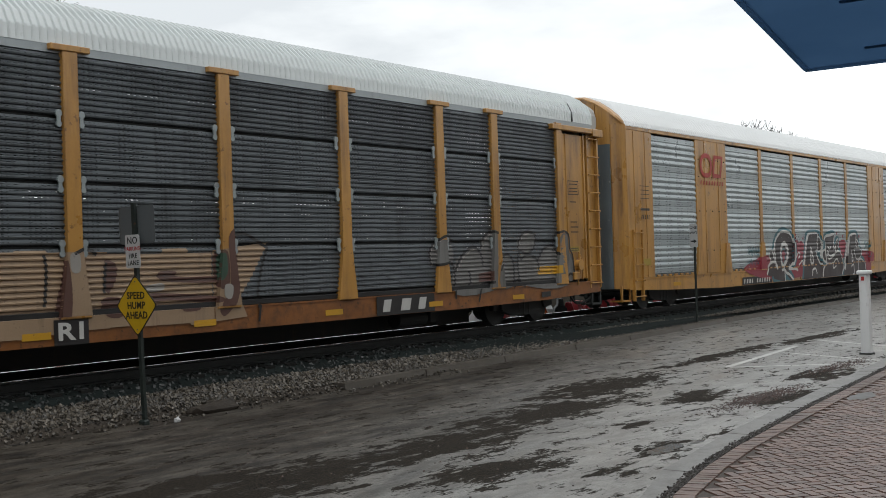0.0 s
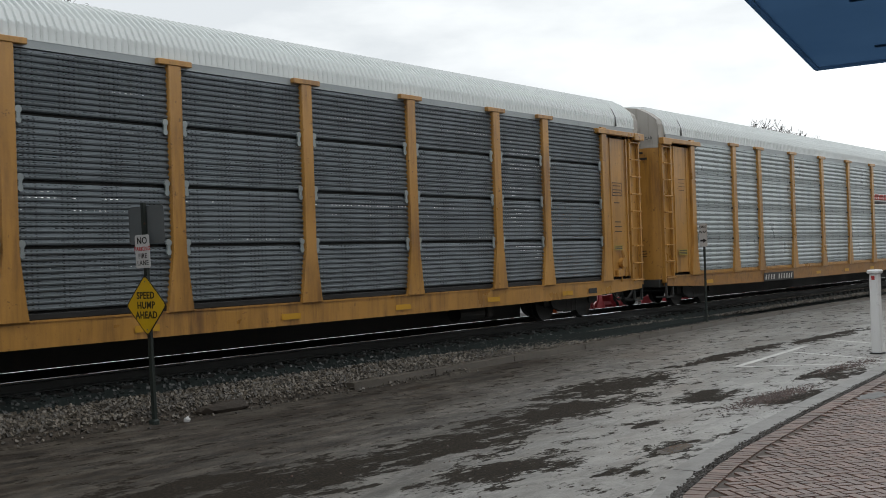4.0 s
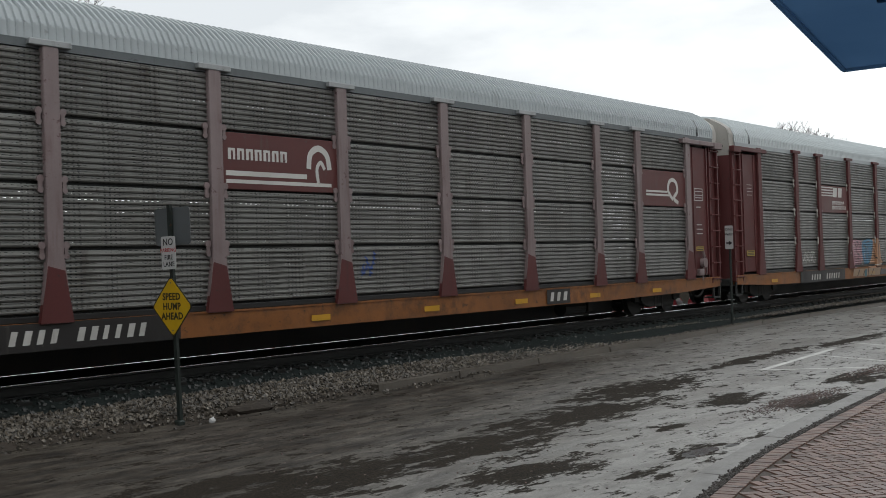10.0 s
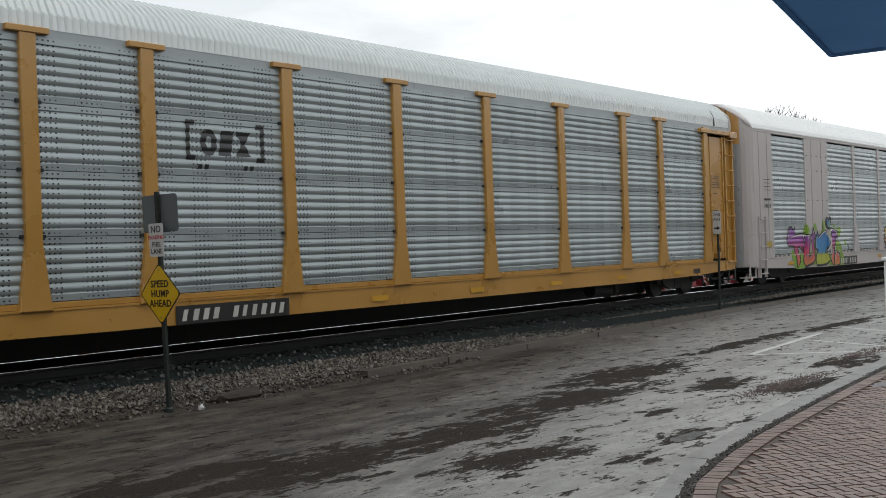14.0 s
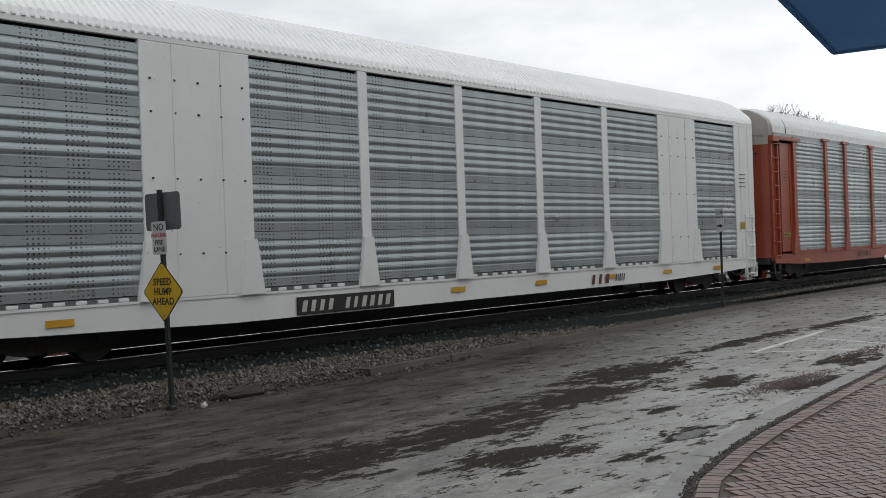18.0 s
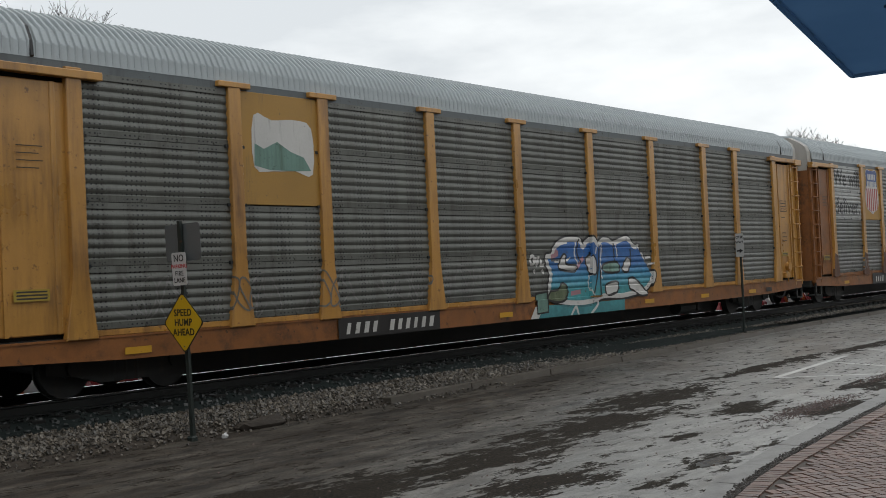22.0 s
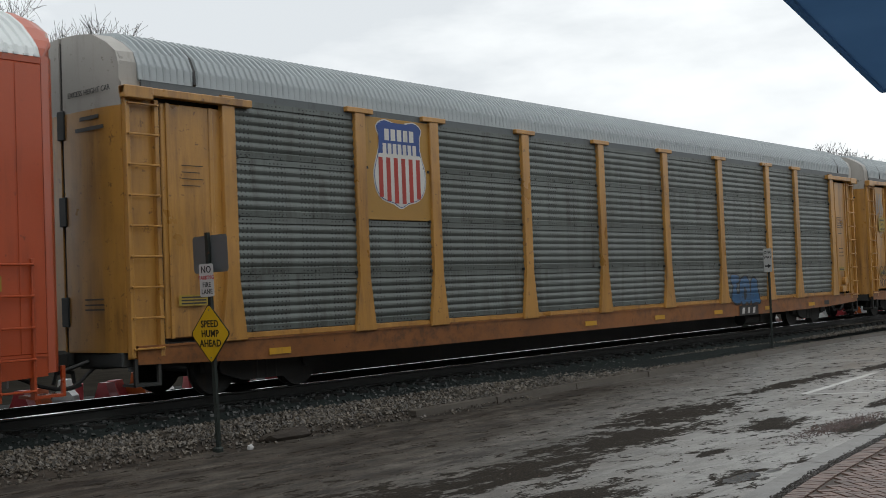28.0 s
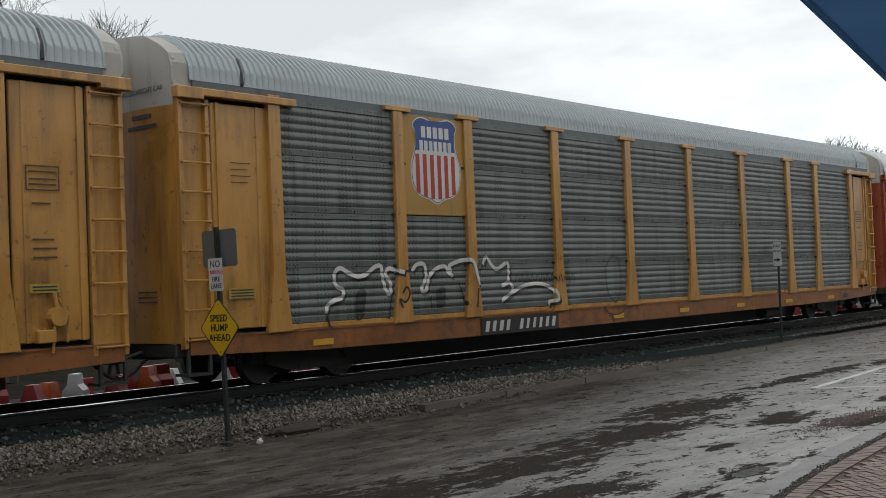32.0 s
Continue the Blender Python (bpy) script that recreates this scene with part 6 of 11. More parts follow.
spray(c, "corr", g, "pale", 0.005, 0, ((13.30, 1.33), (13.34, 1.67), (13.53, 1.85), (13.75, 1.90), (14.01, 1.81), (14.15, 1.56), (14.19, 1.15), (14.15, 0.45), (13.61, 0.41), (13.41, 0.79)))
spray(c, "corr", g, "pale", 0.005, -1, ((14.19, 1.86), (14.73, 1.85), (14.67, 1.29), (14.79, 1.23), (14.77, 0.94), (14.93, 0.91), (14.83, 0.56), (14.35, 0.48), (14.17, 0.55)))
spray(c, "corr", g, "ink", 0.01, 0.045, ((12.23, 1.37), (12.20, 1.65), (12.35, 1.86), (12.58, 1.95), (12.78, 1.88), (12.87, 1.68), (12.84, 1.30)))
spray(c, "corr", g, "ink", 0.01, 0.045, ((12.04, 1.38), (12.24, 1.37)))
spray(c, "corr", g, "ink", 0.01, 0.045, ((12.06, 1.37), (12.06, 1.03)))
spray(c, "corr", g, "ink", 0.01, 0.045, ((12.01, 0.43), (12.01, 0.87), (12.21, 1.04), (12.41, 1.01), (12.53, 0.84), (12.45, 0.59)))
spray(c, "corr", g, "ink", 0.01, 0.045, ((12.54, 0.63), (12.58, 1.03), (12.68, 1.26), (12.82, 1.30), (12.98, 1.15), (13.03, 0.91), (12.92, 0.58), (12.80, 0.46)))
spray(c, "corr", g, "ink", 0.01, 0.045, ((12.91, 1.86), (13.31, 1.89), (13.30, 1.33), (13.58, 1.30), (13.60, 1.08), (13.42, 0.95)))
spray(c, "corr", g, "ink", 0.01, 0.045, ((13.29, 1.09), (13.51, 1.08)))
spray(c, "corr", g, "ink", 0.01, 0.045, ((13.30, 0.80), (13.18, 0.39)))
spray(c, "corr", g, "ink", 0.01, 0.045, ((13.33, 1.38), (13.39, 1.69), (13.68, 1.89), (13.97, 1.82), (14.15, 1.58), (14.19, 1.15), (14.15, 0.43)))
spray(c, "corr", g, "ink", 0.01, 0.045, ((13.69, 1.22), (13.73, 1.39), (13.90, 1.44), (14.02, 1.36), (14.01, 1.21), (13.85, 1.02), (13.71, 0.96), (14.04, 0.95)))
spray(c, "corr", g, "ink", 0.01, 0.045, ((13.70, 0.87), (13.65, 0.42)))
spray(c, "corr", g, "ink", 0.01, 0.045, ((14.18, 1.56), (14.21, 1.86), (14.73, 1.84), (14.65, 1.30), (14.77, 1.23), (14.76, 0.96)))
spray(c, "corr", g, "ink", 0.01, 0.045, ((14.39, 1.29), (14.65, 1.30)))
spray(c, "corr", g, "ink", 0.01, 0.045, ((14.38, 1.10), (14.63, 1.11)))
spray(c, "corr", g, "ink", 0.01, 0.045, ((14.42, 0.92), (14.93, 0.95)))
spray(c, "corr", g, "ink", 0.01, 0.045, ((14.20, 0.54), (14.12, 0.39)))
spray(c, "corr", g, "ink", 0.01, 0.045, ((14.35, 0.59), (14.59, 0.67), (14.83, 0.73)))
spray(c, "corr", g, "leaf", 0.005, 0, ((15.49, 0.44), (15.60, 1.04), (15.30, 1.19), (15.32, 1.34), (15.54, 1.47), (15.49, 1.74), (15.70, 1.82), (15.86, 1.71), (16.21, 1.84), (16.38, 1.72), (16.56, 1.86), (16.73, 1.72), (17.01, 1.85), (17.19, 1.71), (17.39, 1.84), (18.00, 1.87), (18.11, 1.70), (18.36, 1.90), (18.68, 1.81), (18.68, 1.47), (18.82, 1.35), (18.67, 0.98), (18.38, 0.44), (16.57, 0.38)))
spray(c, "corr", g, "bone", 0.01, 0.05, ((15.54, 0.44), (15.62, 1.04), (15.33, 1.19), (15.32, 1.34), (15.54, 1.47), (15.51, 1.74), (15.70, 1.82), (15.81, 1.71), (15.83, 1.46)))
spray(c, "corr", g, "bone", 0.01, 0.05, ((15.85, 1.57), (15.98, 1.76), (16.21, 1.84), (16.32, 1.67), (16.27, 1.45)))
spray(c, "corr", g, "bone", 0.01, 0.05, ((16.25, 1.73), (16.47, 1.87), (16.68, 1.77), (16.66, 1.33)))
spray(c, "corr", g, "bone", 0.01, 0.05, ((16.68, 1.72), (16.87, 1.86), (17.04, 1.75), (17.02, 1.38)))
spray(c, "corr", g, "bone", 0.01, 0.05, ((17.04, 1.71), (17.20, 1.85), (17.38, 1.80), (17.35, 1.31)))
spray(c, "corr", g, "bone", 0.01, 0.05, ((17.39, 1.84), (18.06, 1.88), (18.06, 1.58), (17.99, 1.29), (17.41, 1.28)))
spray(c, "corr", g, "bone", 0.01, 0.05, ((18.07, 1.70), (18.36, 1.90), (18.66, 1.78), (18.64, 1.48), (18.33, 1.44)))
spray(c, "corr", g, "bone", 0.01, 0.05, ((15.82, 1.09), (15.79, 1.41), (15.97, 1.55), (16.19, 1.49), (16.29, 1.07), (16.20, 0.75), (16.01, 0.45)))
spray(c, "corr", g, "bone", 0.01, 0.05, ((16.43, 1.17), (16.62, 1.33), (16.80, 1.27), (16.83, 0.94), (16.60, 0.89), (16.46, 1.06)))
spray(c, "corr", g, "bone", 0.01, 0.05, ((16.89, 1.21), (17.16, 1.26), (17.63, 1.07), (17.70, 0.79), (17.30, 0.46)))
spray(c, "corr", g, "bone", 0.01, 0.05, ((18.03, 1.26), (18.15, 1.00), (18.09, 0.77)))
spray(c, "corr", g, "bone", 0.01, 0.05, ((18.80, 1.39), (18.67, 0.98), (18.38, 0.50)))
spray(c, "corr", g, "bone", 0.01, 0.05, ((16.50, 0.84), (16.30, 0.39)))
spray(c, "corr", g, "bone", 0.01, 0.05, ((16.95, 0.82), (16.85, 0.52)))
spray(c, "corr", g, "bone", 0.01, 0.05, ((18.22, 1.17), (18.56, 1.19)))
spray(c, "corr", g, "bone", 0.01, 0.05, ((17.53, 1.71), (17.67, 1.80), (17.72, 1.65), (17.92, 1.79)))
spray(c, "corr", g, "sky", 0.005, -1, ((19.29, 1.80), (20.07, 1.98), (20.11, 1.85), (20.64, 1.93), (20.70, 1.81), (21.23, 1.97), (21.28, 1.58), (21.30, 1.26), (21.66, 1.03), (21.83, 0.59), (21.25, 0.40), (19.42, 0.46), (19.37, 1.31)), rim='ink', rim_w=0.05)
spray(c, "corr", g, "ink", 0.01, 0.04, ((20.11, 1.85), (20.22, 1.48)))
spray(c, "corr", g, "ink", 0.01, 0.04, ((20.70, 1.81), (20.77, 1.53)))
spray(c, "corr", g, "ink", 0.01, 0.04, ((19.34, 1.59), (21.21, 1.62)))
spray(c, "corr", g, "ink", 0.01, 0.04, ((21.30, 1.16), (21.65, 0.99), (22.15, 0.91)))
spray(c, "corr", g, "ink", 0.012, 0.22, ((19.69, 1.55), (19.78, 0.97), (20.02, 1.30), (20.20, 0.92), (20.43, 1.53)))
spray(c, "corr", g, "bone", 0.014, 0.14, ((19.69, 1.55), (19.78, 0.97), (20.02, 1.30), (20.20, 0.92), (20.43, 1.53)))
spray(c, "corr", g, "ink", 0.012, 0.22, ((20.70, 1.53), (20.71, 0.87)))
spray(c, "corr", g, "bone", 0.014, 0.14, ((20.70, 1.53), (20.71, 0.87)))
spray(c, "corr", g, "ink", 0.012, 0.22, ((21.15, 1.52), (21.06, 0.81)))
spray(c, "corr", g, "bone", 0.014, 0.14, ((21.15, 1.52), (21.06, 0.81)))
spray(c, "corr", g, "ink", 0.012, 0.22, ((20.70, 1.18), (21.11, 1.20)))
spray(c, "corr", g, "bone", 0.014, 0.14, ((20.70, 1.18), (21.11, 1.20)))
spray(c, "corr", g, "smoke", 0.01, 0.03, ((22.43, 1.23), (22.42, 1.76), (22.75, 2.00), (23.14, 1.89), (23.14, 1.48)))
spray(c, "corr", g, "smoke", 0.01, 0.03, ((23.20, 1.62), (23.42, 2.00), (23.68, 1.82)))
spray(c, "corr", g, "smoke", 0.01, 0.03, ((23.75, 1.61), (24.06, 1.99), (24.31, 1.88), (24.28, 1.18)))
spray(c, "corr", g, "smoke", 0.01, 0.03, ((24.38, 1.74), (24.64, 2.02), (24.83, 1.87), (24.85, 1.31)))
spray(c, "corr", g, "smoke", 0.01, 0.03, ((24.47, 0.89), (25.24, 1.37), (25.62, 1.50), (25.91, 1.13)))

c = TRAIN[5]
b = board(c, 3, 2.80, 3.71, "board_maroon", "emblem_board", "maroon board with white bars and a wheel")
flat_marks("bar", [rect(9.9, 11.7, 3.02, 3.10), rect(9.9, 12.3, 2.90, 2.96)], P["bone"], b, -0.034)
for i in range(7):
    flat_marks("letter_bar", [rect(9.95 + 0.19 * i, 10.01 + 0.19 * i, 3.28, 3.46), rect(10.05 + 0.19 * i, 10.1 + 0.19 * i, 3.28, 3.46), rect(9.95 + 0.19 * i, 10.1 + 0.19 * i, 3.42, 3.46)], P["bone"], b, -0.034)
flat_marks("wheel_mark", ribbon(spline([(11.75, 3.2), (11.8, 3.45), (12.0, 3.56), (12.2, 3.45), (12.26, 3.2)], False), 0.11) + ribbon(spline([(11.98, 2.96), (11.95, 3.2), (12.05, 3.32), (12.14, 3.2)], False), 0.07), P["bone"], b, -0.034)
b = board(c, 8, 2.80, 3.71, "board_maroon", "emblem_board", "maroon board with a white wheel")
flat_marks("bar", [rect(23.75, 24.9, 3.15, 3.20), rect(23.75, 25.0, 3.06, 3.11)], P["bone"], b, -0.034)
flat_marks("wheel_mark", ribbon(spline([(25.2, 2.98), (24.95, 3.2), (25.0, 3.42), (25.2, 3.5), (25.4, 3.42), (25.45, 3.2), (25.25, 3.02), (25.5, 2.9)], False), 0.10), P["bone"], b, -0.034)
drape("black_sill_patch", [rect(4.6, 8.9, 0.50, 0.88)], P["ink"], c, "slat", 0.002)
bars(c, 6.0, 8.3, 0.58, 0.80, 11, "white_letter", style="slat", gap=(4,), seed=11)
plate_marks(c, "slat", 19.1, 19.9, 0.58, 0.80, 3, None, 12)
scrawl(c, "slat", 13.0, 13.5, 1.2, 1.8, "blue", 45, 6, 0.05)

c = TRAIN[6]
b = board(c, 2, 2.80, 3.71, "board_maroon", "emblem_board", "maroon board with white bars")
flat_marks("bar", [rect(6.95, 8.1, 3.36 + 0.09 * i, 3.40 + 0.09 * i) for i in range(4)], P["bone"], b, -0.034)
flat_marks("block_mark", [rect(8.08, 8.46, 3.34, 3.66, 0.06)], P["bone"], b, -0.034)
flat_marks("block_mark", [rect(8.58, 8.94, 3.34, 3.66, 0.06)], P["bone"], b, -0.034)
for row, n in ((3.08, 7), (2.92, 8)):
    for i in range(n):
        a = 8.02 + i * 0.17
        flat_marks("letter_bar", [rect(a, a + 0.045, row, row + 0.12), rect(a + 0.085, a + 0.13, row, row + 0.12), rect(a, a + 0.13, row + 0.085, row + 0.12)], P["bone"], b, -0.034)
scrawl(c, "slat", 5.2, 6.5, 1.1, 1.55, "bone", 61, 12, 0.025)
drape("black_sill_patch", [rect(4.9, 9.0, 0.50, 0.88)], P["ink"], c, "slat", 0.002)
bars(c, 5.8, 8.5, 0.56, 0.76, 12, "white_letter", style="slat", gap=(4, 5), seed=13)
scrawl(c, "slat", 22.9, 23.3, 3.9, 4.6, "bone", 62, 9, 0.03)
g = spray(c, "slat", None, "pink", 0.004, 0, ((9.67, 1.61), (9.91, 1.84), (10.83, 1.82), (11.11, 1.38), (10.79, 0.99), (9.93, 0.90), (9.77, 1.42)), label='pink, blue and peach graffiti with dark lines, and white ghost letters')
spray(c, "slat", g, "peach", 0.004, 0, ((12.08, 1.81), (12.60, 1.85), (12.55, 0.88), (11.55, 0.89), (11.93, 1.24)))
spray(c, "slat", g, "peach", 0.005, 0, ((12.59, 1.73), (12.83, 1.52), (13.16, 1.11), (13.32, 1.00), (12.55, 0.91)))
spray(c, "slat", g, "sky", 0.006, 0, ((10.99, 1.77), (11.27, 1.85), (12.14, 1.85), (11.96, 1.23), (11.55, 0.91), (11.17, 1.01), (10.92, 1.46)))
spray(c, "slat", g, "tan", 0.004, -1, ((9.79, 0.57), (9.93, 0.83), (12.21, 0.82), (12.86, 0.83), (12.74, 0.55)))
spray(c, "slat", g, "teal", 0.006, -1, ((11.05, 0.75), (11.36, 0.83), (11.26, 0.53), (11.04, 0.53)))
spray(c, "slat", g, "smoke", 0.005, -1, ((12.78, 0.58), (12.98, 0.78), (13.72, 0.75), (13.71, 0.55)))
spray(c, "slat", g, "coal", 0.01, 0.045, ((10.16, 1.78), (10.35, 1.59), (10.41, 1.40), (10.67, 1.30)))
spray(c, "slat", g, "coal", 0.01, 0.045, ((10.29, 1.83), (10.55, 1.76), (10.48, 1.64)))
spray(c, "slat", g, "coal", 0.01, 0.045, ((10.82, 1.79), (10.71, 1.58), (10.87, 1.39)))
spray(c, "slat", g, "coal", 0.01, 0.045, ((9.89, 1.42), (10.08, 1.32), (10.13, 1.13), (10.00, 1.04)))
spray(c, "slat", g, "coal", 0.01, 0.045, ((10.45, 0.88), (10.33, 1.12), (10.53, 1.21), (10.55, 0.97)))
spray(c, "slat", g, "coal", 0.01, 0.045, ((11.09, 1.67), (11.37, 1.57), (11.24, 1.18)))
spray(c, "slat", g, "coal", 0.01, 0.045, ((11.59, 1.66), (11.53, 1.47), (11.71, 1.16), (11.63, 0.97)))
spray(c, "slat", g, "coal", 0.01, 0.045, ((12.10, 1.65), (11.97, 1.36)))
spray(c, "slat", g, "coal", 0.01, 0.045, ((12.24, 1.35), (12.41, 1.14)))
spray(c, "slat", g, "coal", 0.01, 0.045, ((12.56, 1.75), (12.55, 0.93)))
spray(c, "slat", g, "coal", 0.01, 0.045, ((12.83, 1.54), (12.93, 1.33), (13.24, 1.00)))
spray(c, "slat", g, "coal", 0.01, 0.045, ((10.24, 0.56), (10.51, 0.78)))
spray(c, "slat", g, "coal", 0.01, 0.045, ((10.84, 0.57), (11.12, 0.80)))
spray(c, "slat", g, "coal", 0.01, 0.045, ((11.39, 0.54), (11.48, 0.83)))
spray(c, "slat", g, "coal", 0.01, 0.045, ((11.75, 0.56), (12.06, 0.80)))
spray(c, "slat", g, "coal", 0.01, 0.045, ((12.74, 0.56), (12.95, 0.80)))
spray(c, "slat", g, "coal", 0.01, 0.045, ((11.38, 1.77), (11.74, 1.81)))
spray(c, "slat", g, "coal", 0.01, 0.045, ((9.71, 1.65), (9.64, 1.43), (9.76, 1.24)))
spray(c, "slat", g, "coal", 0.01, 0.045, ((10.03, 1.69), (9.96, 1.51), (10.08, 1.41)))
spray(c, "slat", g, "coal", 0.01, 0.045, ((10.66, 1.20), (10.79, 1.01)))
spray(c, "slat", g, "coal", 0.01, 0.045, ((12.93, 1.22), (13.16, 1.16)))
spray(c, "slat", g, "bone", 0.01, 0.025, ((9.88, 1.74), (9.77, 1.61)))
spray(c, "slat", g, "bone", 0.01, 0.025, ((10.10, 1.74), (10.12, 1.50), (10.27, 1.36)))
spray(c, "slat", g, "bone", 0.01, 0.025, ((10.92, 1.00), (11.34, 0.93)))
spray(c, "slat", g, "bone", 0.01, 0.025, ((11.15, 1.38), (11.28, 1.13)))
spray(c, "slat", g, "bone", 0.01, 0.025, ((11.51, 1.57), (11.57, 1.37)))
spray(c, "slat", g, "bone", 0.01, 0.025, ((9.52, 1.38), (9.64, 1.43)))
spray(c, "slat", g, "bone", 0.01, 0.025, ((12.22, 0.94), (12.99, 0.96)))
spray(c, "slat", g, "wash", 0.004, -1, ((15.78, 1.49), (18.19, 1.64), (18.37, 0.94), (15.84, 0.89)))
spray(c, "slat", g, "coal", 0.01, 0.045, ((15.84, 1.53), (16.85, 1.66), (18.19, 1.66)))
spray(c, "slat", g, "coal", 0.01, 0.045, ((16.42, 1.34), (16.53, 1.51)))
spray(c, "slat", g, "coal", 0.01, 0.045, ((17.48, 1.61), (17.68, 1.30), (17.94, 1.36)))
spray(c, "slat", g, "coal", 0.01, 0.045, ((16.60, 0.98), (16.72, 1.21), (17.35, 1.22)))
spray(c, "slat", g, "coal", 0.01, 0.045, ((17.78, 1.12), (17.98, 0.93)))
spray(c, "slat", g, "coal", 0.01, 0.045, ((16.20, 0.94), (16.25, 1.11)))
spray(c, "slat", g, "coal", 0.01, 0.045, ((17.05, 0.90), (17.02, 1.08)))
spray(c, "slat", g, "coal", 0.01, 0.045, ((17.44, 0.95), (17.49, 1.09)))
spray(c, "slat", g, "coal", 0.01, 0.045, ((15.83, 0.61), (16.24, 0.88)))
spray(c, "slat", g, "coal", 0.01, 0.045, ((16.79, 0.68), (17.12, 0.90)))
spray(c, "slat", g, "coal", 0.005, 0, ((19.77, 0.57), (19.80, 0.77), (19.69, 1.31), (19.77, 1.23), (19.91, 1.07), (19.96, 1.53), (20.09, 1.75), (20.27, 1.80), (20.45, 1.68), (20.53, 1.44), (20.50, 1.12), (20.62, 1.35), (20.71, 1.23), (20.78, 0.95), (20.80, 0.62)), grow=0.05)
spray(c, "slat", g, "coal", 0.005, 0, ((21.63, 0.94), (21.67, 1.81), (22.04, 1.94), (22.63, 1.95), (22.66, 1.75), (22.02, 1.57), (22.65, 1.67), (22.73, 1.58), (22.17, 1.38), (22.50, 1.37), (22.75, 1.18), (22.76, 0.87)), grow=0.05)
spray(c, "slat", g, "coal", 0.005, 0, ((23.64, 1.05), (23.71, 1.73), (23.98, 1.76), (24.12, 2.00), (24.38, 2.05), (24.43, 1.86), (24.30, 1.72), (25.01, 1.47), (25.16, 1.71), (25.44, 1.77), (25.54, 1.60), (25.41, 1.31), (25.06, 1.18), (24.95, 0.89), (24.64, 0.81), (24.20, 0.93), (23.82, 0.93)), grow=0.05)
spray(c, "slat", g, "bone", 0.008, 0, ((19.77, 0.57), (19.80, 0.77), (19.69, 1.31), (19.77, 1.23), (19.91, 1.07), (19.96, 1.53), (20.09, 1.75), (20.27, 1.80), (20.45, 1.68), (20.53, 1.44), (20.50, 1.12), (20.62, 1.35), (20.71, 1.23), (20.78, 0.95), (20.80, 0.62)))
spray(c, "slat", g, "bone", 0.008, 0, ((21.63, 0.94), (21.67, 1.81), (22.04, 1.94), (22.63, 1.95), (22.66, 1.75), (22.02, 1.57), (22.65, 1.67), (22.73, 1.58), (22.17, 1.38), (22.50, 1.37), (22.75, 1.18), (22.76, 0.87)))
spray(c, "slat", g, "bone", 0.008, 0, ((23.64, 1.05), (23.71, 1.73), (23.98, 1.76), (24.12, 2.00), (24.38, 2.05), (24.43, 1.86), (24.30, 1.72), (25.01, 1.47), (25.16, 1.71), (25.44, 1.77), (25.54, 1.60), (25.41, 1.31), (25.06, 1.18), (24.95, 0.89), (24.64, 0.81), (24.20, 0.93), (23.82, 0.93)))
spray(c, "slat", g, "coal", 0.012, 0.06, ((19.90, 1.15), (20.06, 0.83)))
spray(c, "slat", g, "coal", 0.012, 0.06, ((20.48, 1.20), (20.44, 0.97)))
spray(c, "slat", g, "coal", 0.012, 0.06, ((21.86, 1.54), (22.68, 1.75)))
spray(c, "slat", g, "coal", 0.012, 0.06, ((21.91, 0.92), (21.91, 1.39), (22.18, 1.53)))
spray(c, "slat", g, "coal", 0.012, 0.06, ((24.20, 0.93), (24.28, 1.40), (24.38, 1.53), (24.54, 1.48), (24.53, 1.29)))
spray(c, "slat", g, "coal", 0.012, 0.06, ((23.71, 1.73), (24.36, 1.63), (25.01, 1.45)))
spray(c, "slat", g, "coal", 0.012, 0.06, ((25.06, 1.18), (25.14, 1.46)))
spray(c, "slat", g, "coal", 0.012, 0.06, ((24.46, 1.06), (24.72, 1.10)))
spray(c, "slat", g, "ink", 0.012, 0.03, ((23.78, 1.37), (23.96, 1.39), (24.02, 1.22)))
spray(c, "slat", g, "ink", 0.012, 0.03, ((23.90, 1.27), (23.89, 1.18)))
spray(c, "slat", g, "ink", 0.012, 0.03, ((24.53, 1.25), (24.67, 1.29), (24.62, 1.15)))
spray(c, "slat", g, "ink", 0.012, 0.03, ((24.79, 1.19), (24.92, 1.11), (24.78, 1.00)))
spray(c, "slat", g, "bone", 0.01, 0.07, ((21.26, 1.45), (21.30, 1.53), (21.40, 1.53), (21.43, 1.43), (21.34, 1.36), (21.35, 1.26)))
spray(c, "slat", g, "bone", 0.01, 0.07, ((22.84, 1.62), (22.93, 1.69), (23.04, 1.63), (22.99, 1.53), (22.90, 1.48)))
spray(c, "slat", g, "bone", 0.01, 0.07, ((22.91, 1.35), (22.95, 1.39), (23.00, 1.33)))
spray(c, "slat", g, "bone", 0.01, -1, ((21.37, 1.20), (21.42, 1.21), (21.43, 1.15), (21.38, 1.14)))
spray(c, "slat", g, "brown", 0.004, 0, ((21.08, 0.85), (21.19, 1.58), (21.46, 1.65), (21.54, 1.23), (21.58, 0.82)))
spray(c, "slat", g, "bone", 0.008, 0.09, ((20.93, 0.61), (21.27, 0.71), (21.52, 0.78)))
spray(c, "slat", g, "bone", 0.008, 0.07, ((21.08, 0.77), (21.29, 0.65), (21.38, 0.56)))

c = TRAIN[7]
emblem(c, "corr", 7.5, 9.15, 2.90, 3.66, "letter", bracket=True)
plate_marks(c, "corr", 7.25, 9.5, 0.54, 0.74, 11, (4,), 14)
bars(c, 0.75, 1.4, 2.42, 2.54, 7, "letter", style="corr", seed=15)

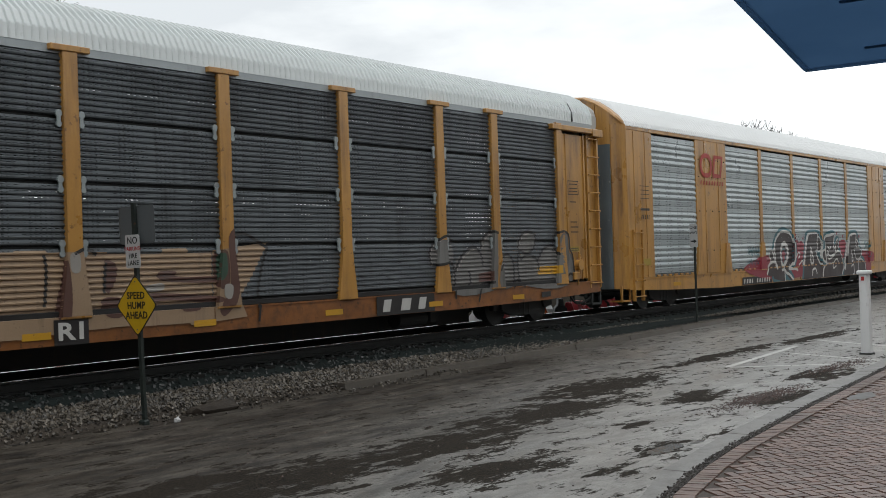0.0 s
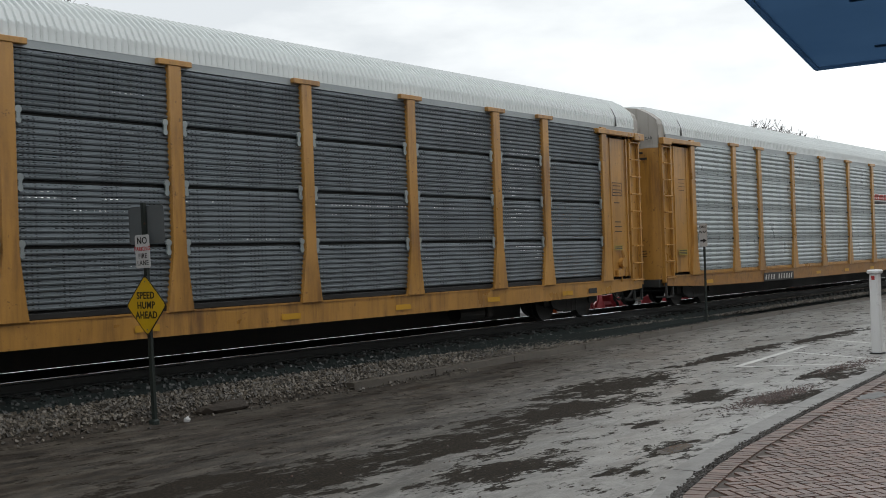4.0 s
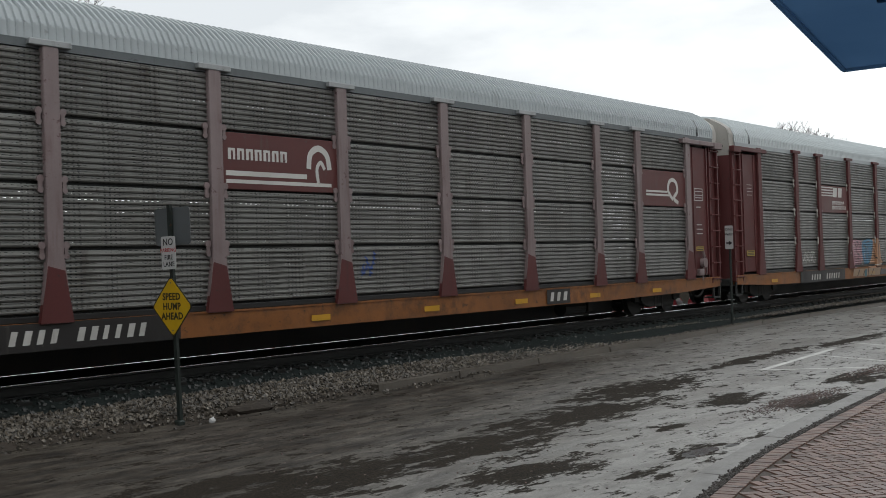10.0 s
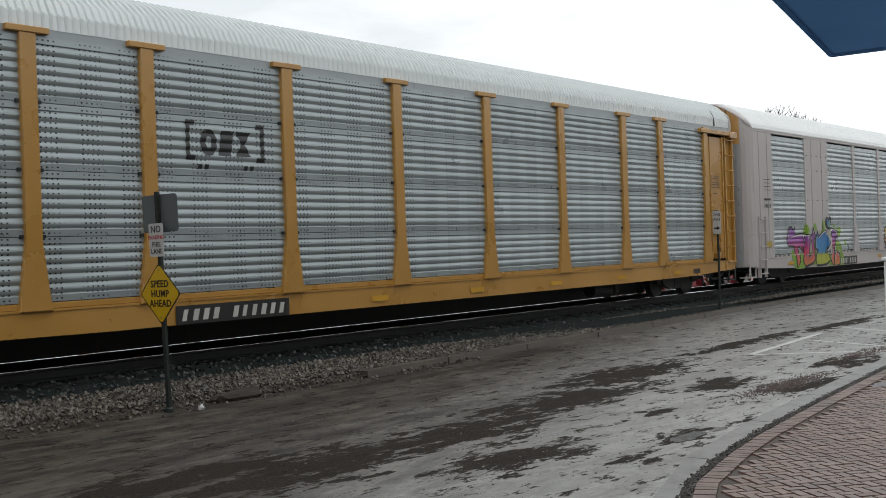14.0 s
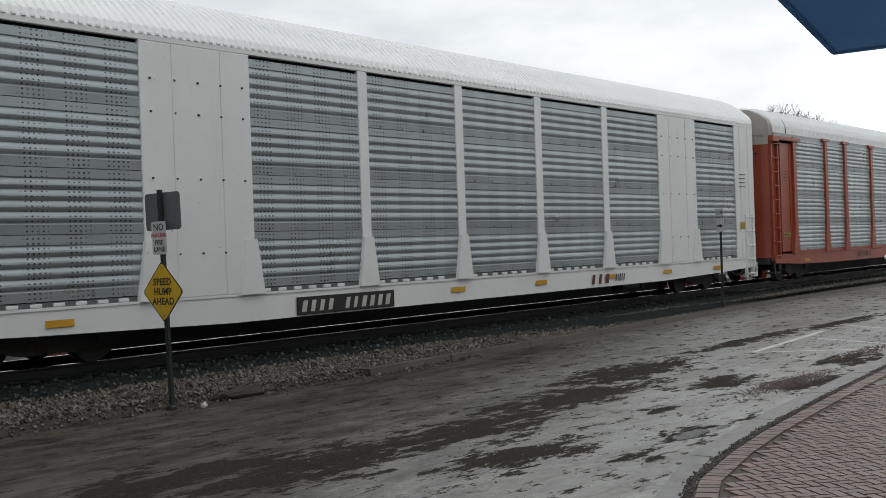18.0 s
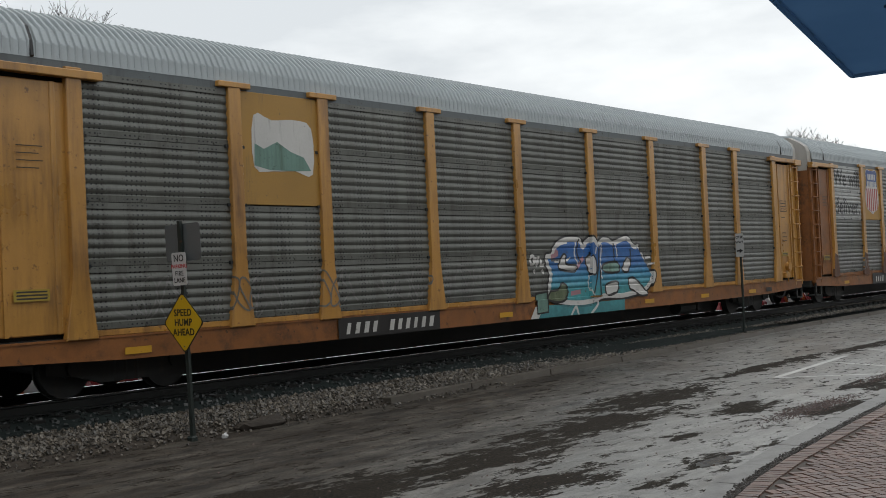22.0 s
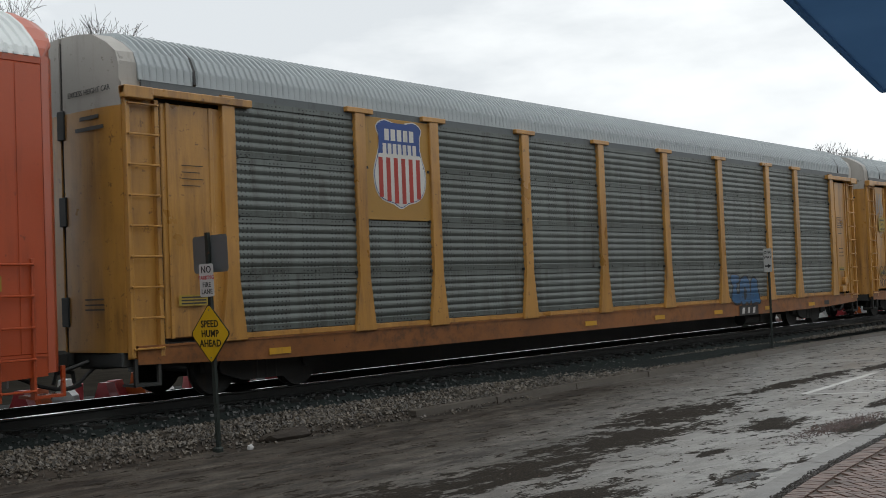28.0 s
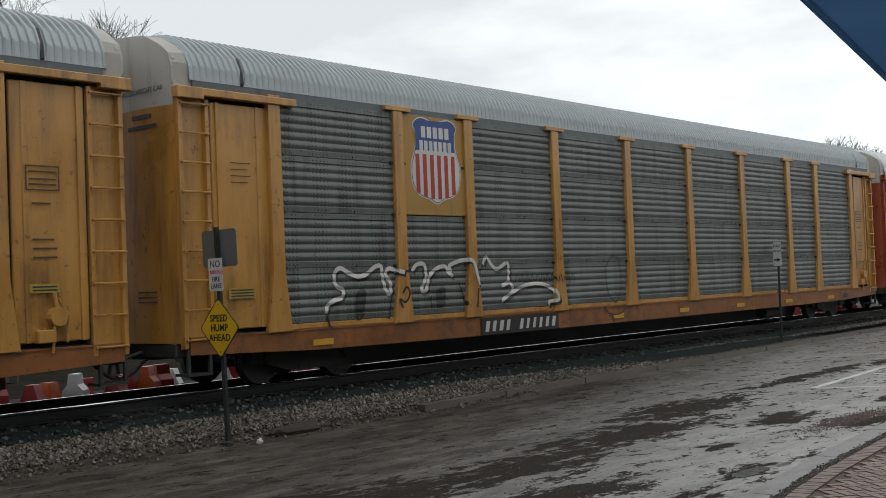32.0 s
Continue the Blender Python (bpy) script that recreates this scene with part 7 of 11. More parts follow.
c = TRAIN[8]
for a, b_, kind, shade in ((12.6, 14.6, "sunset", True), (15.45, 17.57, "sunset", True), (18.45, 20.3, "bone", False), (23.35, 25.15, "bone", True)):
    bubble_tag(c, a, b_, 0.86, 1.78, kind, shade)
words_on(c, "b", "BI", 0.24, 26.42, 2.52, 0.26, "letter", 0.01)
plate_marks(c, "b", 7.45, 9.2, 0.48, 0.68, 9, (4,), 16)
g = spray(c, "b", None, "lime", 0.004, 0, ((4.04, 1.61), (4.06, 1.72), (4.23, 1.88), (4.42, 1.84), (4.43, 1.68), (4.31, 1.56)), label='bright purple, red, blue and lime letter graffiti with a heart')
spray(c, "b", g, "lime", 0.004, 0, ((4.92, 1.83), (5.01, 1.94), (5.13, 1.89), (5.20, 1.70), (5.05, 1.65)))
spray(c, "b", g, "lime", 0.004, 0, ((5.75, 1.73), (5.79, 1.95), (5.90, 2.03), (6.01, 1.90), (5.96, 1.68), (5.83, 1.63)))
spray(c, "b", g, "lime", 0.004, 0, ((5.56, 1.57), (5.64, 1.69), (5.74, 1.65), (5.72, 1.52)))
spray(c, "b", g, "lime", 0.004, 0, ((6.92, 1.85), (7.04, 1.89), (7.10, 1.78), (6.95, 1.73)))
spray(c, "b", g, "lime", 0.004, 0, ((7.27, 1.70), (7.53, 1.79), (7.71, 1.70), (7.57, 1.47), (7.32, 1.43)))
spray(c, "b", g, "lime", 0.004, 0, ((7.13, 1.25), (7.44, 1.29), (7.71, 1.14), (7.80, 0.76), (7.85, 0.47), (7.59, 0.40), (7.22, 0.47)))
spray(c, "b", g, "lime", 0.004, 0, ((8.01, 1.22), (8.11, 1.36), (8.21, 1.21), (8.10, 1.12)))
spray(c, "b", g, "lime", 0.004, 0, ((2.92, 0.74), (3.28, 0.41), (3.90, 0.39), (4.00, 0.82), (3.48, 1.00), (2.97, 1.03)))
spray(c, "b", g, "lime", 0.004, 0, ((4.08, 0.53), (5.05, 0.54), (6.11, 0.51), (6.91, 0.45), (6.81, 0.81), (5.17, 0.91), (4.29, 0.96)))
spray(c, "b", g, "lime", 0.004, 0, ((5.02, 0.92), (4.98, 1.33), (4.83, 1.34), (4.57, 0.94)))
spray(c, "b", g, "tuxedo", 0.01, -1, ((3.10, 1.71), (3.25, 1.79), (3.23, 1.55), (4.08, 1.58), (4.12, 1.37), (3.90, 1.04), (3.73, 1.11), (3.68, 1.15), (3.47, 1.16), (3.62, 0.69), (3.33, 0.46), (3.26, 0.83), (3.14, 1.19), (2.65, 1.20), (2.54, 1.43), (2.72, 1.79), (2.96, 1.82)), rim='ink', rim_w=0.075)
spray(c, "b", g, "tuxedo", 0.01, -1, ((4.08, 1.53), (4.45, 1.54), (4.40, 1.27), (4.33, 0.96), (4.42, 0.83), (4.55, 0.86), (4.61, 1.27), (4.58, 1.51), (4.75, 1.57), (4.80, 1.79), (5.01, 1.51), (4.85, 1.34), (4.90, 1.09), (4.98, 0.71), (4.75, 0.59), (4.08, 0.49), (3.86, 0.67), (4.00, 1.13)), rim='ink', rim_w=0.075)
spray(c, "b", g, "bluet", 0.01, -1, ((5.01, 1.41), (5.25, 1.66), (5.31, 1.47), (6.05, 1.68), (6.39, 1.24), (5.91, 0.91), (6.30, 0.98), (6.40, 0.62), (6.00, 0.51), (5.15, 0.49), (5.03, 0.63), (5.08, 0.87), (5.27, 1.00), (4.99, 1.08)), rim='ink', rim_w=0.075)
spray(c, "b", g, "tuxedo", 0.01, -1, ((6.47, 1.54), (6.64, 1.76), (7.33, 1.61), (7.30, 1.38), (7.14, 1.43), (7.04, 1.16), (6.87, 0.81), (6.77, 0.50), (6.68, 0.42), (6.48, 0.66), (6.61, 1.00), (6.67, 1.40)), rim='ink', rim_w=0.075)
spray(c, "b", g, "tuxedo", 0.01, 0, ((6.82, 0.45), (6.87, 0.81), (7.12, 0.93), (7.38, 0.83), (7.40, 0.50), (7.15, 0.43)), rim='ink', rim_w=0.075)
spray(c, "b", g, "ink", 0.009, -1, ((5.99, 0.90), (6.36, 1.02), (6.31, 0.91), (5.85, 0.80)))
spray(c, "b", g, "bone", 0.016, 0.03, ((2.75, 1.71), (2.66, 1.46), (3.24, 1.51), (4.05, 1.54), (4.09, 1.37), (3.91, 1.10)))
spray(c, "b", g, "bone", 0.016, 0.03, ((4.12, 1.51), (4.41, 1.52)))
spray(c, "b", g, "bone", 0.016, 0.03, ((4.52, 1.47), (4.63, 1.26), (4.57, 0.88)))
spray(c, "b", g, "bone", 0.016, 0.03, ((5.07, 1.43), (5.07, 1.08)))
spray(c, "b", g, "bone", 0.016, 0.03, ((5.36, 1.44), (6.03, 1.64), (6.32, 1.26)))
spray(c, "b", g, "bone", 0.016, 0.03, ((6.52, 1.52), (6.68, 1.72), (7.31, 1.58)))
spray(c, "b", g, "bone", 0.016, 0.03, ((6.70, 1.39), (6.63, 1.00), (6.52, 0.67)))
spray(c, "b", g, "bone", 0.016, 0.03, ((6.90, 0.58), (6.93, 0.79), (7.12, 0.90)))
spray(c, "b", g, "bone", 0.017, 0, ((3.92, 1.48), (3.96, 1.52), (3.99, 1.48), (3.96, 1.44)))
spray(c, "b", g, "bone", 0.017, 0, ((4.24, 1.45), (4.28, 1.49), (4.32, 1.45), (4.28, 1.41)))
spray(c, "b", g, "bone", 0.017, 0, ((4.79, 1.64), (4.83, 1.68), (4.87, 1.63), (4.82, 1.59)))
spray(c, "b", g, "bone", 0.017, 0, ((5.11, 1.44), (5.15, 1.48), (5.19, 1.44), (5.15, 1.40)))
spray(c, "b", g, "bone", 0.017, 0, ((6.00, 1.55), (6.05, 1.60), (6.09, 1.55), (6.04, 1.51)))
spray(c, "b", g, "bone", 0.017, 0, ((6.66, 1.68), (6.71, 1.72), (6.76, 1.68), (6.71, 1.63)))
spray(c, "b", g, "bone", 0.017, 0, ((7.22, 1.56), (7.27, 1.60), (7.32, 1.56), (7.27, 1.51)))
spray(c, "b", g, "bone", 0.017, 0, ((7.22, 0.81), (7.27, 0.85), (7.32, 0.80), (7.27, 0.76)))
spray(c, "b", g, "bone", 0.017, 0, ((3.68, 1.15), (3.71, 1.19), (3.75, 1.15), (3.71, 1.11)))
spray(c, "b", g, "ink", 0.01, 0, ((6.05, 2.06), (6.21, 2.15), (6.36, 2.07), (6.52, 2.17), (6.71, 2.10), (6.65, 1.89), (6.34, 1.69), (6.10, 1.86)))
spray(c, "b", g, "mint", 0.014, 0, ((6.15, 2.03), (6.25, 2.07), (6.37, 1.99), (6.50, 2.09), (6.61, 2.04), (6.53, 1.90), (6.36, 1.79), (6.19, 1.90)))
spray(c, "b", g, "bluet", 0.016, 0, ((6.18, 2.02), (6.25, 2.06), (6.32, 1.99), (6.30, 1.86), (6.19, 1.92)))

c = TRAIN[9]
plate_marks(c, "b", 7.45, 9.85, 0.48, 0.70, 11, (4,), 17)
bars(c, 17.1, 18.05, 0.48, 0.74, 3, "board_maroon", style="b", seed=18)
bars(c, 18.25, 18.75, 0.52, 0.72, 5, "letter", style="b", seed=19)

c = TRAIN[10]
drape("white_board", [rect(18.6, 21.2, 3.08, 3.58)], P["bone"], c, "corr", 0.003)
speed_stripe(c, "corr", 18.7, 21.15, 3.12, 3.54, "red", "ink")
lettering(c, "corr", [("cloud", 11.6, 23.2, 0.62, 1.75, "rose", None, None)], "crimson spray cloud behind pale letters", 0.05, 0.001)
scrawl(c, "corr", 21.7, 23.1, 1.4, 1.72, "gold", 71, 12, 0.045)
scrawl(c, "corr", 22.0, 22.9, 1.0, 1.3, "gold", 72, 8, 0.045)
bars(c, 7.75, 9.3, 0.60, 0.80, 10, "stencil", style="corr", gap=(4,), seed=20)
g = spray(c, "corr", None, "ink", 0.008, 0, ((13.55, 0.65), (13.61, 1.11), (13.87, 1.19), (14.21, 1.27), (14.16, 1.56), (14.10, 1.71), (14.24, 1.89), (14.51, 1.94), (14.79, 1.86), (14.91, 1.64), (14.92, 1.34), (14.48, 1.26), (15.47, 1.42), (15.75, 1.61), (15.77, 1.36), (15.61, 1.21), (15.37, 0.98), (15.35, 0.63), (14.98, 0.48), (13.70, 0.44)), grow=0.13, label='mint, olive and sage rounded letter graffiti with black edges')
spray(c, "corr", g, "ink", 0.008, 0, ((15.64, 0.46), (15.70, 0.81), (15.98, 1.05), (15.92, 1.41), (15.86, 1.66), (16.07, 1.83), (16.41, 1.80), (16.64, 1.64), (16.74, 1.43), (17.04, 1.58), (16.95, 1.37), (16.87, 0.95), (16.78, 0.54), (16.48, 0.40)), grow=0.13)
spray(c, "corr", g, "ink", 0.008, 0, ((16.89, 0.48), (16.86, 0.85), (17.09, 1.05), (17.21, 1.15), (16.99, 1.37), (17.00, 1.63), (17.22, 1.84), (17.48, 1.87), (17.73, 1.72), (17.99, 1.79), (18.19, 1.55), (18.23, 1.33), (18.18, 0.66), (18.08, 0.45)), grow=0.13)
spray(c, "corr", g, "ink", 0.008, 0, ((18.22, 0.50), (18.27, 1.10), (18.20, 1.49), (18.39, 1.60), (18.51, 1.43), (18.58, 1.71), (18.81, 1.87), (19.10, 1.87), (19.17, 1.58), (19.15, 1.29), (18.94, 1.07), (19.10, 0.61), (18.90, 0.45)), grow=0.13)
spray(c, "corr", g, "ink", 0.008, 0, ((19.13, 0.95), (19.10, 1.18), (19.34, 1.29), (19.69, 1.22), (19.61, 1.51), (19.67, 1.80), (19.98, 1.91), (20.38, 1.85), (20.46, 1.55), (20.24, 1.26), (20.66, 1.36), (21.02, 1.29), (21.17, 1.04), (21.14, 0.68), (21.02, 0.48), (20.07, 0.42), (19.32, 0.43), (19.30, 0.77)), grow=0.13)
spray(c, "corr", g, "mint", 0.011, 0, ((13.55, 0.65), (13.61, 1.11), (13.87, 1.19), (14.21, 1.27), (14.16, 1.56), (14.10, 1.71), (14.24, 1.89), (14.51, 1.94), (14.79, 1.86), (14.91, 1.64), (14.92, 1.34), (14.48, 1.26), (15.47, 1.42), (15.75, 1.61), (15.77, 1.36), (15.61, 1.21), (15.37, 0.98), (15.35, 0.63), (14.98, 0.48), (13.70, 0.44)), rim='bone', rim_w=0.035)
spray(c, "corr", g, "olive", 0.011, 0, ((15.64, 0.46), (15.70, 0.81), (15.98, 1.05), (15.92, 1.41), (15.86, 1.66), (16.07, 1.83), (16.41, 1.80), (16.64, 1.64), (16.74, 1.43), (17.04, 1.58), (16.95, 1.37), (16.87, 0.95), (16.78, 0.54), (16.48, 0.40)), rim='bone', rim_w=0.035)
spray(c, "corr", g, "sage", 0.011, 0, ((16.89, 0.48), (16.86, 0.85), (17.09, 1.05), (17.21, 1.15), (16.99, 1.37), (17.00, 1.63), (17.22, 1.84), (17.48, 1.87), (17.73, 1.72), (17.99, 1.79), (18.19, 1.55), (18.23, 1.33), (18.18, 0.66), (18.08, 0.45)), rim='bone', rim_w=0.035)
spray(c, "corr", g, "leaf", 0.011, 0, ((18.22, 0.50), (18.27, 1.10), (18.20, 1.49), (18.39, 1.60), (18.51, 1.43), (18.58, 1.71), (18.81, 1.87), (19.10, 1.87), (19.17, 1.58), (19.15, 1.29), (18.94, 1.07), (19.10, 0.61), (18.90, 0.45)), rim='bone', rim_w=0.035)
spray(c, "corr", g, "mint", 0.011, 0, ((19.13, 0.95), (19.10, 1.18), (19.34, 1.29), (19.69, 1.22), (19.61, 1.51), (19.67, 1.80), (19.98, 1.91), (20.38, 1.85), (20.46, 1.55), (20.24, 1.26), (20.66, 1.36), (21.02, 1.29), (21.17, 1.04), (21.14, 0.68), (21.02, 0.48), (20.07, 0.42), (19.32, 0.43), (19.30, 0.77)), rim='bone', rim_w=0.035)
spray(c, "corr", g, "sage", 0.013, 0, ((13.67, 0.92), (14.45, 0.88), (14.86, 0.71), (14.77, 0.47), (13.77, 0.45)))
spray(c, "corr", g, "mint", 0.013, 0, ((15.81, 0.80), (16.35, 0.82), (16.57, 0.65), (16.40, 0.44), (15.79, 0.45)))
spray(c, "corr", g, "mint", 0.013, 0, ((15.97, 1.66), (16.13, 1.79), (16.33, 1.72), (16.39, 1.49), (16.08, 1.48)))
spray(c, "corr", g, "bone", 0.013, 0, ((17.07, 1.58), (17.25, 1.79), (17.47, 1.76), (17.57, 1.51), (17.44, 1.25), (17.26, 1.15), (17.11, 1.36)))
spray(c, "corr", g, "bone", 0.013, 0, ((17.76, 1.67), (17.95, 1.72), (18.10, 1.55), (18.14, 1.38), (17.74, 1.40)))
spray(c, "corr", g, "leaf", 0.013, 0, ((17.16, 0.94), (17.59, 0.97), (17.66, 0.69), (17.47, 0.49), (17.05, 0.54)))
spray(c, "corr", g, "olive", 0.013, 0, ((18.58, 1.20), (18.96, 1.30), (18.90, 0.96), (18.56, 0.87)))
spray(c, "corr", g, "ink", 0.014, -1, ((16.05, 0.94), (16.18, 1.19), (16.32, 0.93)))
spray(c, "corr", g, "ink", 0.015, 0.045, ((14.49, 1.50), (14.45, 1.26), (14.65, 1.40)))
spray(c, "corr", g, "ink", 0.015, 0.045, ((14.48, 1.26), (14.39, 1.03), (14.66, 0.87), (15.01, 0.90)))
spray(c, "corr", g, "ink", 0.015, 0.045, ((13.93, 1.00), (14.26, 1.03), (14.45, 0.86), (15.01, 0.85), (15.33, 0.93)))
spray(c, "corr", g, "ink", 0.015, 0.045, ((14.26, 1.08), (14.60, 1.11), (14.80, 0.98)))
spray(c, "corr", g, "ink", 0.015, 0.045, ((15.02, 0.99), (14.80, 0.86), (14.85, 0.56)))
spray(c, "corr", g, "ink", 0.015, 0.045, ((16.89, 1.32), (16.66, 1.22)))
spray(c, "corr", g, "ink", 0.015, 0.045, ((17.43, 1.19), (17.18, 1.13)))
spray(c, "corr", g, "ink", 0.015, 0.045, ((17.74, 1.40), (17.68, 0.59)))
spray(c, "corr", g, "ink", 0.015, 0.045, ((17.10, 1.15), (17.15, 0.78)))
spray(c, "corr", g, "ink", 0.015, 0.045, ((17.60, 1.08), (18.16, 1.11)))
spray(c, "corr", g, "ink", 0.015, 0.045, ((20.05, 1.56), (19.99, 1.26), (20.22, 1.11), (20.76, 1.30)))
spray(c, "corr", g, "ink", 0.015, 0.045, ((19.32, 0.94), (19.71, 0.98), (20.11, 0.91), (21.04, 0.80)))
spray(c, "corr", g, "ink", 0.015, 0.045, ((19.57, 0.47), (19.69, 0.75), (20.00, 0.80)))
spray(c, "corr", g, "ink", 0.015, 0.045, ((20.07, 0.42), (20.20, 0.73)))
spray(c, "corr", g, "ink", 0.015, 0.045, ((20.42, 0.95), (20.51, 0.77), (21.03, 0.68)))
spray(c, "corr", g, "ink", 0.015, 0.045, ((18.38, 0.88), (18.75, 0.97), (19.02, 0.79)))
spray(c, "corr", g, "ink", 0.015, 0.045, ((18.54, 0.64), (19.01, 0.73)))
spray(c, "corr", g, "leaf", 0.014, 0, ((20.71, 0.92), (20.76, 0.94), (20.79, 0.92), (20.75, 0.90)))
spray(c, "corr", g, "leaf", 0.014, 0, ((15.02, 1.20), (15.04, 1.22), (15.06, 1.20), (15.04, 1.19)))
spray(c, "corr", g, "leaf", 0.014, 0, ((20.81, 1.05), (20.86, 1.07), (20.90, 1.04), (20.85, 1.02)))
spray(c, "corr", g, "leaf", 0.014, 0, ((19.54, 0.51), (19.59, 0.53), (19.63, 0.50), (19.58, 0.48)))
spray(c, "corr", g, "ink", 0.014, 0, ((19.54, 0.64), (19.58, 0.66), (19.62, 0.63), (19.58, 0.61)))
spray(c, "corr", g, "ink", 0.014, 0, ((20.20, 0.56), (20.25, 0.58), (20.29, 0.55), (20.24, 0.53)))
spray(c, "corr", g, "ink", 0.014, 0, ((20.68, 1.01), (20.71, 1.02), (20.74, 1.01), (20.71, 0.99)))
spray(c, "corr", g, "leaf", 0.014, 0, ((19.45, 0.65), (19.49, 0.67), (19.54, 0.64), (19.49, 0.62)))
spray(c, "corr", g, "leaf", 0.014, 0, ((17.80, 1.08), (17.83, 1.09), (17.85, 1.08), (17.83, 1.06)))
spray(c, "corr", g, "leaf", 0.014, 0, ((19.82, 1.66), (19.87, 1.68), (19.92, 1.66), (19.87, 1.63)))
spray(c, "corr", g, "ink", 0.014, 0, ((14.44, 1.46), (14.46, 1.48), (14.49, 1.46), (14.46, 1.44)))
spray(c, "corr", g, "leaf", 0.014, 0, ((18.95, 1.72), (18.99, 1.74), (19.03, 1.72), (18.99, 1.70)))
spray(c, "corr", g, "leaf", 0.014, 0, ((14.37, 0.64), (14.39, 0.66), (14.42, 0.64), (14.39, 0.62)))
spray(c, "corr", g, "leaf", 0.014, 0, ((20.45, 0.55), (20.50, 0.57), (20.54, 0.54), (20.50, 0.52)))
spray(c, "corr", g, "ink", 0.014, 0, ((20.23, 0.65), (20.26, 0.67), (20.29, 0.65), (20.26, 0.64)))
spray(c, "corr", g, "leaf", 0.014, 0, ((20.64, 0.85), (20.67, 0.86), (20.71, 0.84), (20.67, 0.83)))
spray(c, "corr", g, "leaf", 0.014, 0, ((14.37, 1.79), (14.41, 1.82), (14.44, 1.79), (14.41, 1.77)))
spray(c, "corr", g, "ink", 0.014, 0, ((20.15, 0.62), (20.20, 0.65), (20.25, 0.61), (20.20, 0.59)))
spray(c, "corr", g, "leaf", 0.014, 0, ((14.33, 0.55), (14.36, 0.57), (14.39, 0.55), (14.36, 0.53)))
spray(c, "corr", g, "leaf", 0.014, 0, ((19.75, 0.50), (19.78, 0.52), (19.82, 0.50), (19.78, 0.48)))
spray(c, "corr", g, "leaf", 0.014, 0, ((14.21, 0.83), (14.24, 0.85), (14.26, 0.83), (14.23, 0.81)))
spray(c, "corr", g, "leaf", 0.014, 0, ((14.44, 1.69), (14.47, 1.71), (14.50, 1.69), (14.47, 1.67)))
spray(c, "corr", g, "leaf", 0.014, 0, ((15.25, 1.28), (15.29, 1.30), (15.32, 1.27), (15.28, 1.25)))
spray(c, "corr", g, "leaf", 0.014, 0, ((14.17, 1.56), (14.20, 1.58), (14.22, 1.56), (14.20, 1.54)))
spray(c, "corr", g, "leaf", 0.014, 0, ((14.51, 1.61), (14.53, 1.62), (14.55, 1.61), (14.53, 1.59)))
spray(c, "corr", g, "ink", 0.014, 0, ((15.48, 1.25), (15.52, 1.27), (15.55, 1.24), (15.51, 1.22)))
spray(c, "corr", g, "leaf", 0.014, 0, ((20.80, 1.09), (20.84, 1.11), (20.88, 1.09), (20.84, 1.07)))
spray(c, "corr", g, "leaf", 0.014, 0, ((20.76, 1.09), (20.82, 1.12), (20.87, 1.08), (20.81, 1.06)))
spray(c, "corr", g, "ink", 0.014, 0, ((18.80, 1.75), (18.83, 1.77), (18.86, 1.75), (18.83, 1.73)))
spray(c, "corr", g, "leaf", 0.014, 0, ((20.93, 1.02), (20.96, 1.04), (20.99, 1.02), (20.96, 1.00)))
spray(c, "corr", g, "ink", 0.014, 0, ((14.75, 1.70), (14.77, 1.71), (14.79, 1.70), (14.77, 1.69)))
spray(c, "corr", g, "ink", 0.014, 0, ((14.39, 0.63), (14.42, 0.65), (14.45, 0.63), (14.42, 0.61)))
spray(c, "corr", g, "ink", 0.014, 0, ((14.48, 1.79), (14.50, 1.80), (14.52, 1.79), (14.50, 1.77)))
spray(c, "corr", g, "ink", 0.014, 0, ((19.88, 1.45), (19.92, 1.48), (19.97, 1.45), (19.92, 1.42)))
spray(c, "corr", g, "ink", 0.014, 0, ((20.73, 0.54), (20.78, 0.57), (20.82, 0.54), (20.77, 0.52)))
spray(c, "corr", g, "leaf", 0.014, 0, ((19.62, 0.62), (19.66, 0.64), (19.69, 0.61), (19.65, 0.59)))
spray(c, "corr", g, "leaf", 0.014, 0, ((20.61, 0.86), (20.64, 0.88), (20.67, 0.86), (20.64, 0.84)))
spray(c, "corr", g, "leaf", 0.014, 0, ((14.72, 1.56), (14.75, 1.58), (14.77, 1.56), (14.75, 1.54)))
spray(c, "corr", g, "leaf", 0.014, 0, ((14.39, 0.80), (14.41, 0.81), (14.43, 0.80), (14.41, 0.79)))
spray(c, "corr", g, "leaf", 0.014, 0, ((14.55, 1.73), (14.58, 1.74), (14.60, 1.72), (14.58, 1.71)))
spray(c, "corr", g, "ink", 0.014, 0, ((20.82, 0.86), (20.85, 0.87), (20.89, 0.85), (20.85, 0.84)))
spray(c, "corr", g, "ink", 0.014, 0, ((20.73, 0.54), (20.78, 0.56), (20.83, 0.53), (20.77, 0.51)))
spray(c, "corr", g, "leaf", 0.014, 0, ((18.74, 1.75), (18.78, 1.77), (18.82, 1.75), (18.77, 1.73)))
spray(c, "corr", g, "leaf", 0.014, 0, ((18.00, 0.98), (18.02, 0.99), (18.04, 0.98), (18.02, 0.96)))
spray(c, "corr", g, "leaf", 0.014, 0, ((15.45, 1.19), (15.47, 1.20), (15.49, 1.19), (15.47, 1.18)))
spray(c, "corr", g, "leaf", 0.014, 0, ((15.05, 1.20), (15.08, 1.22), (15.10, 1.20), (15.08, 1.19)))
spray(c, "corr", g, "gold", 0.013, 0.03, ((13.91, 1.29), (14.11, 1.28)))
spray(c, "corr", g, "gold", 0.013, 0.03, ((14.01, 1.38), (14.00, 1.19)))
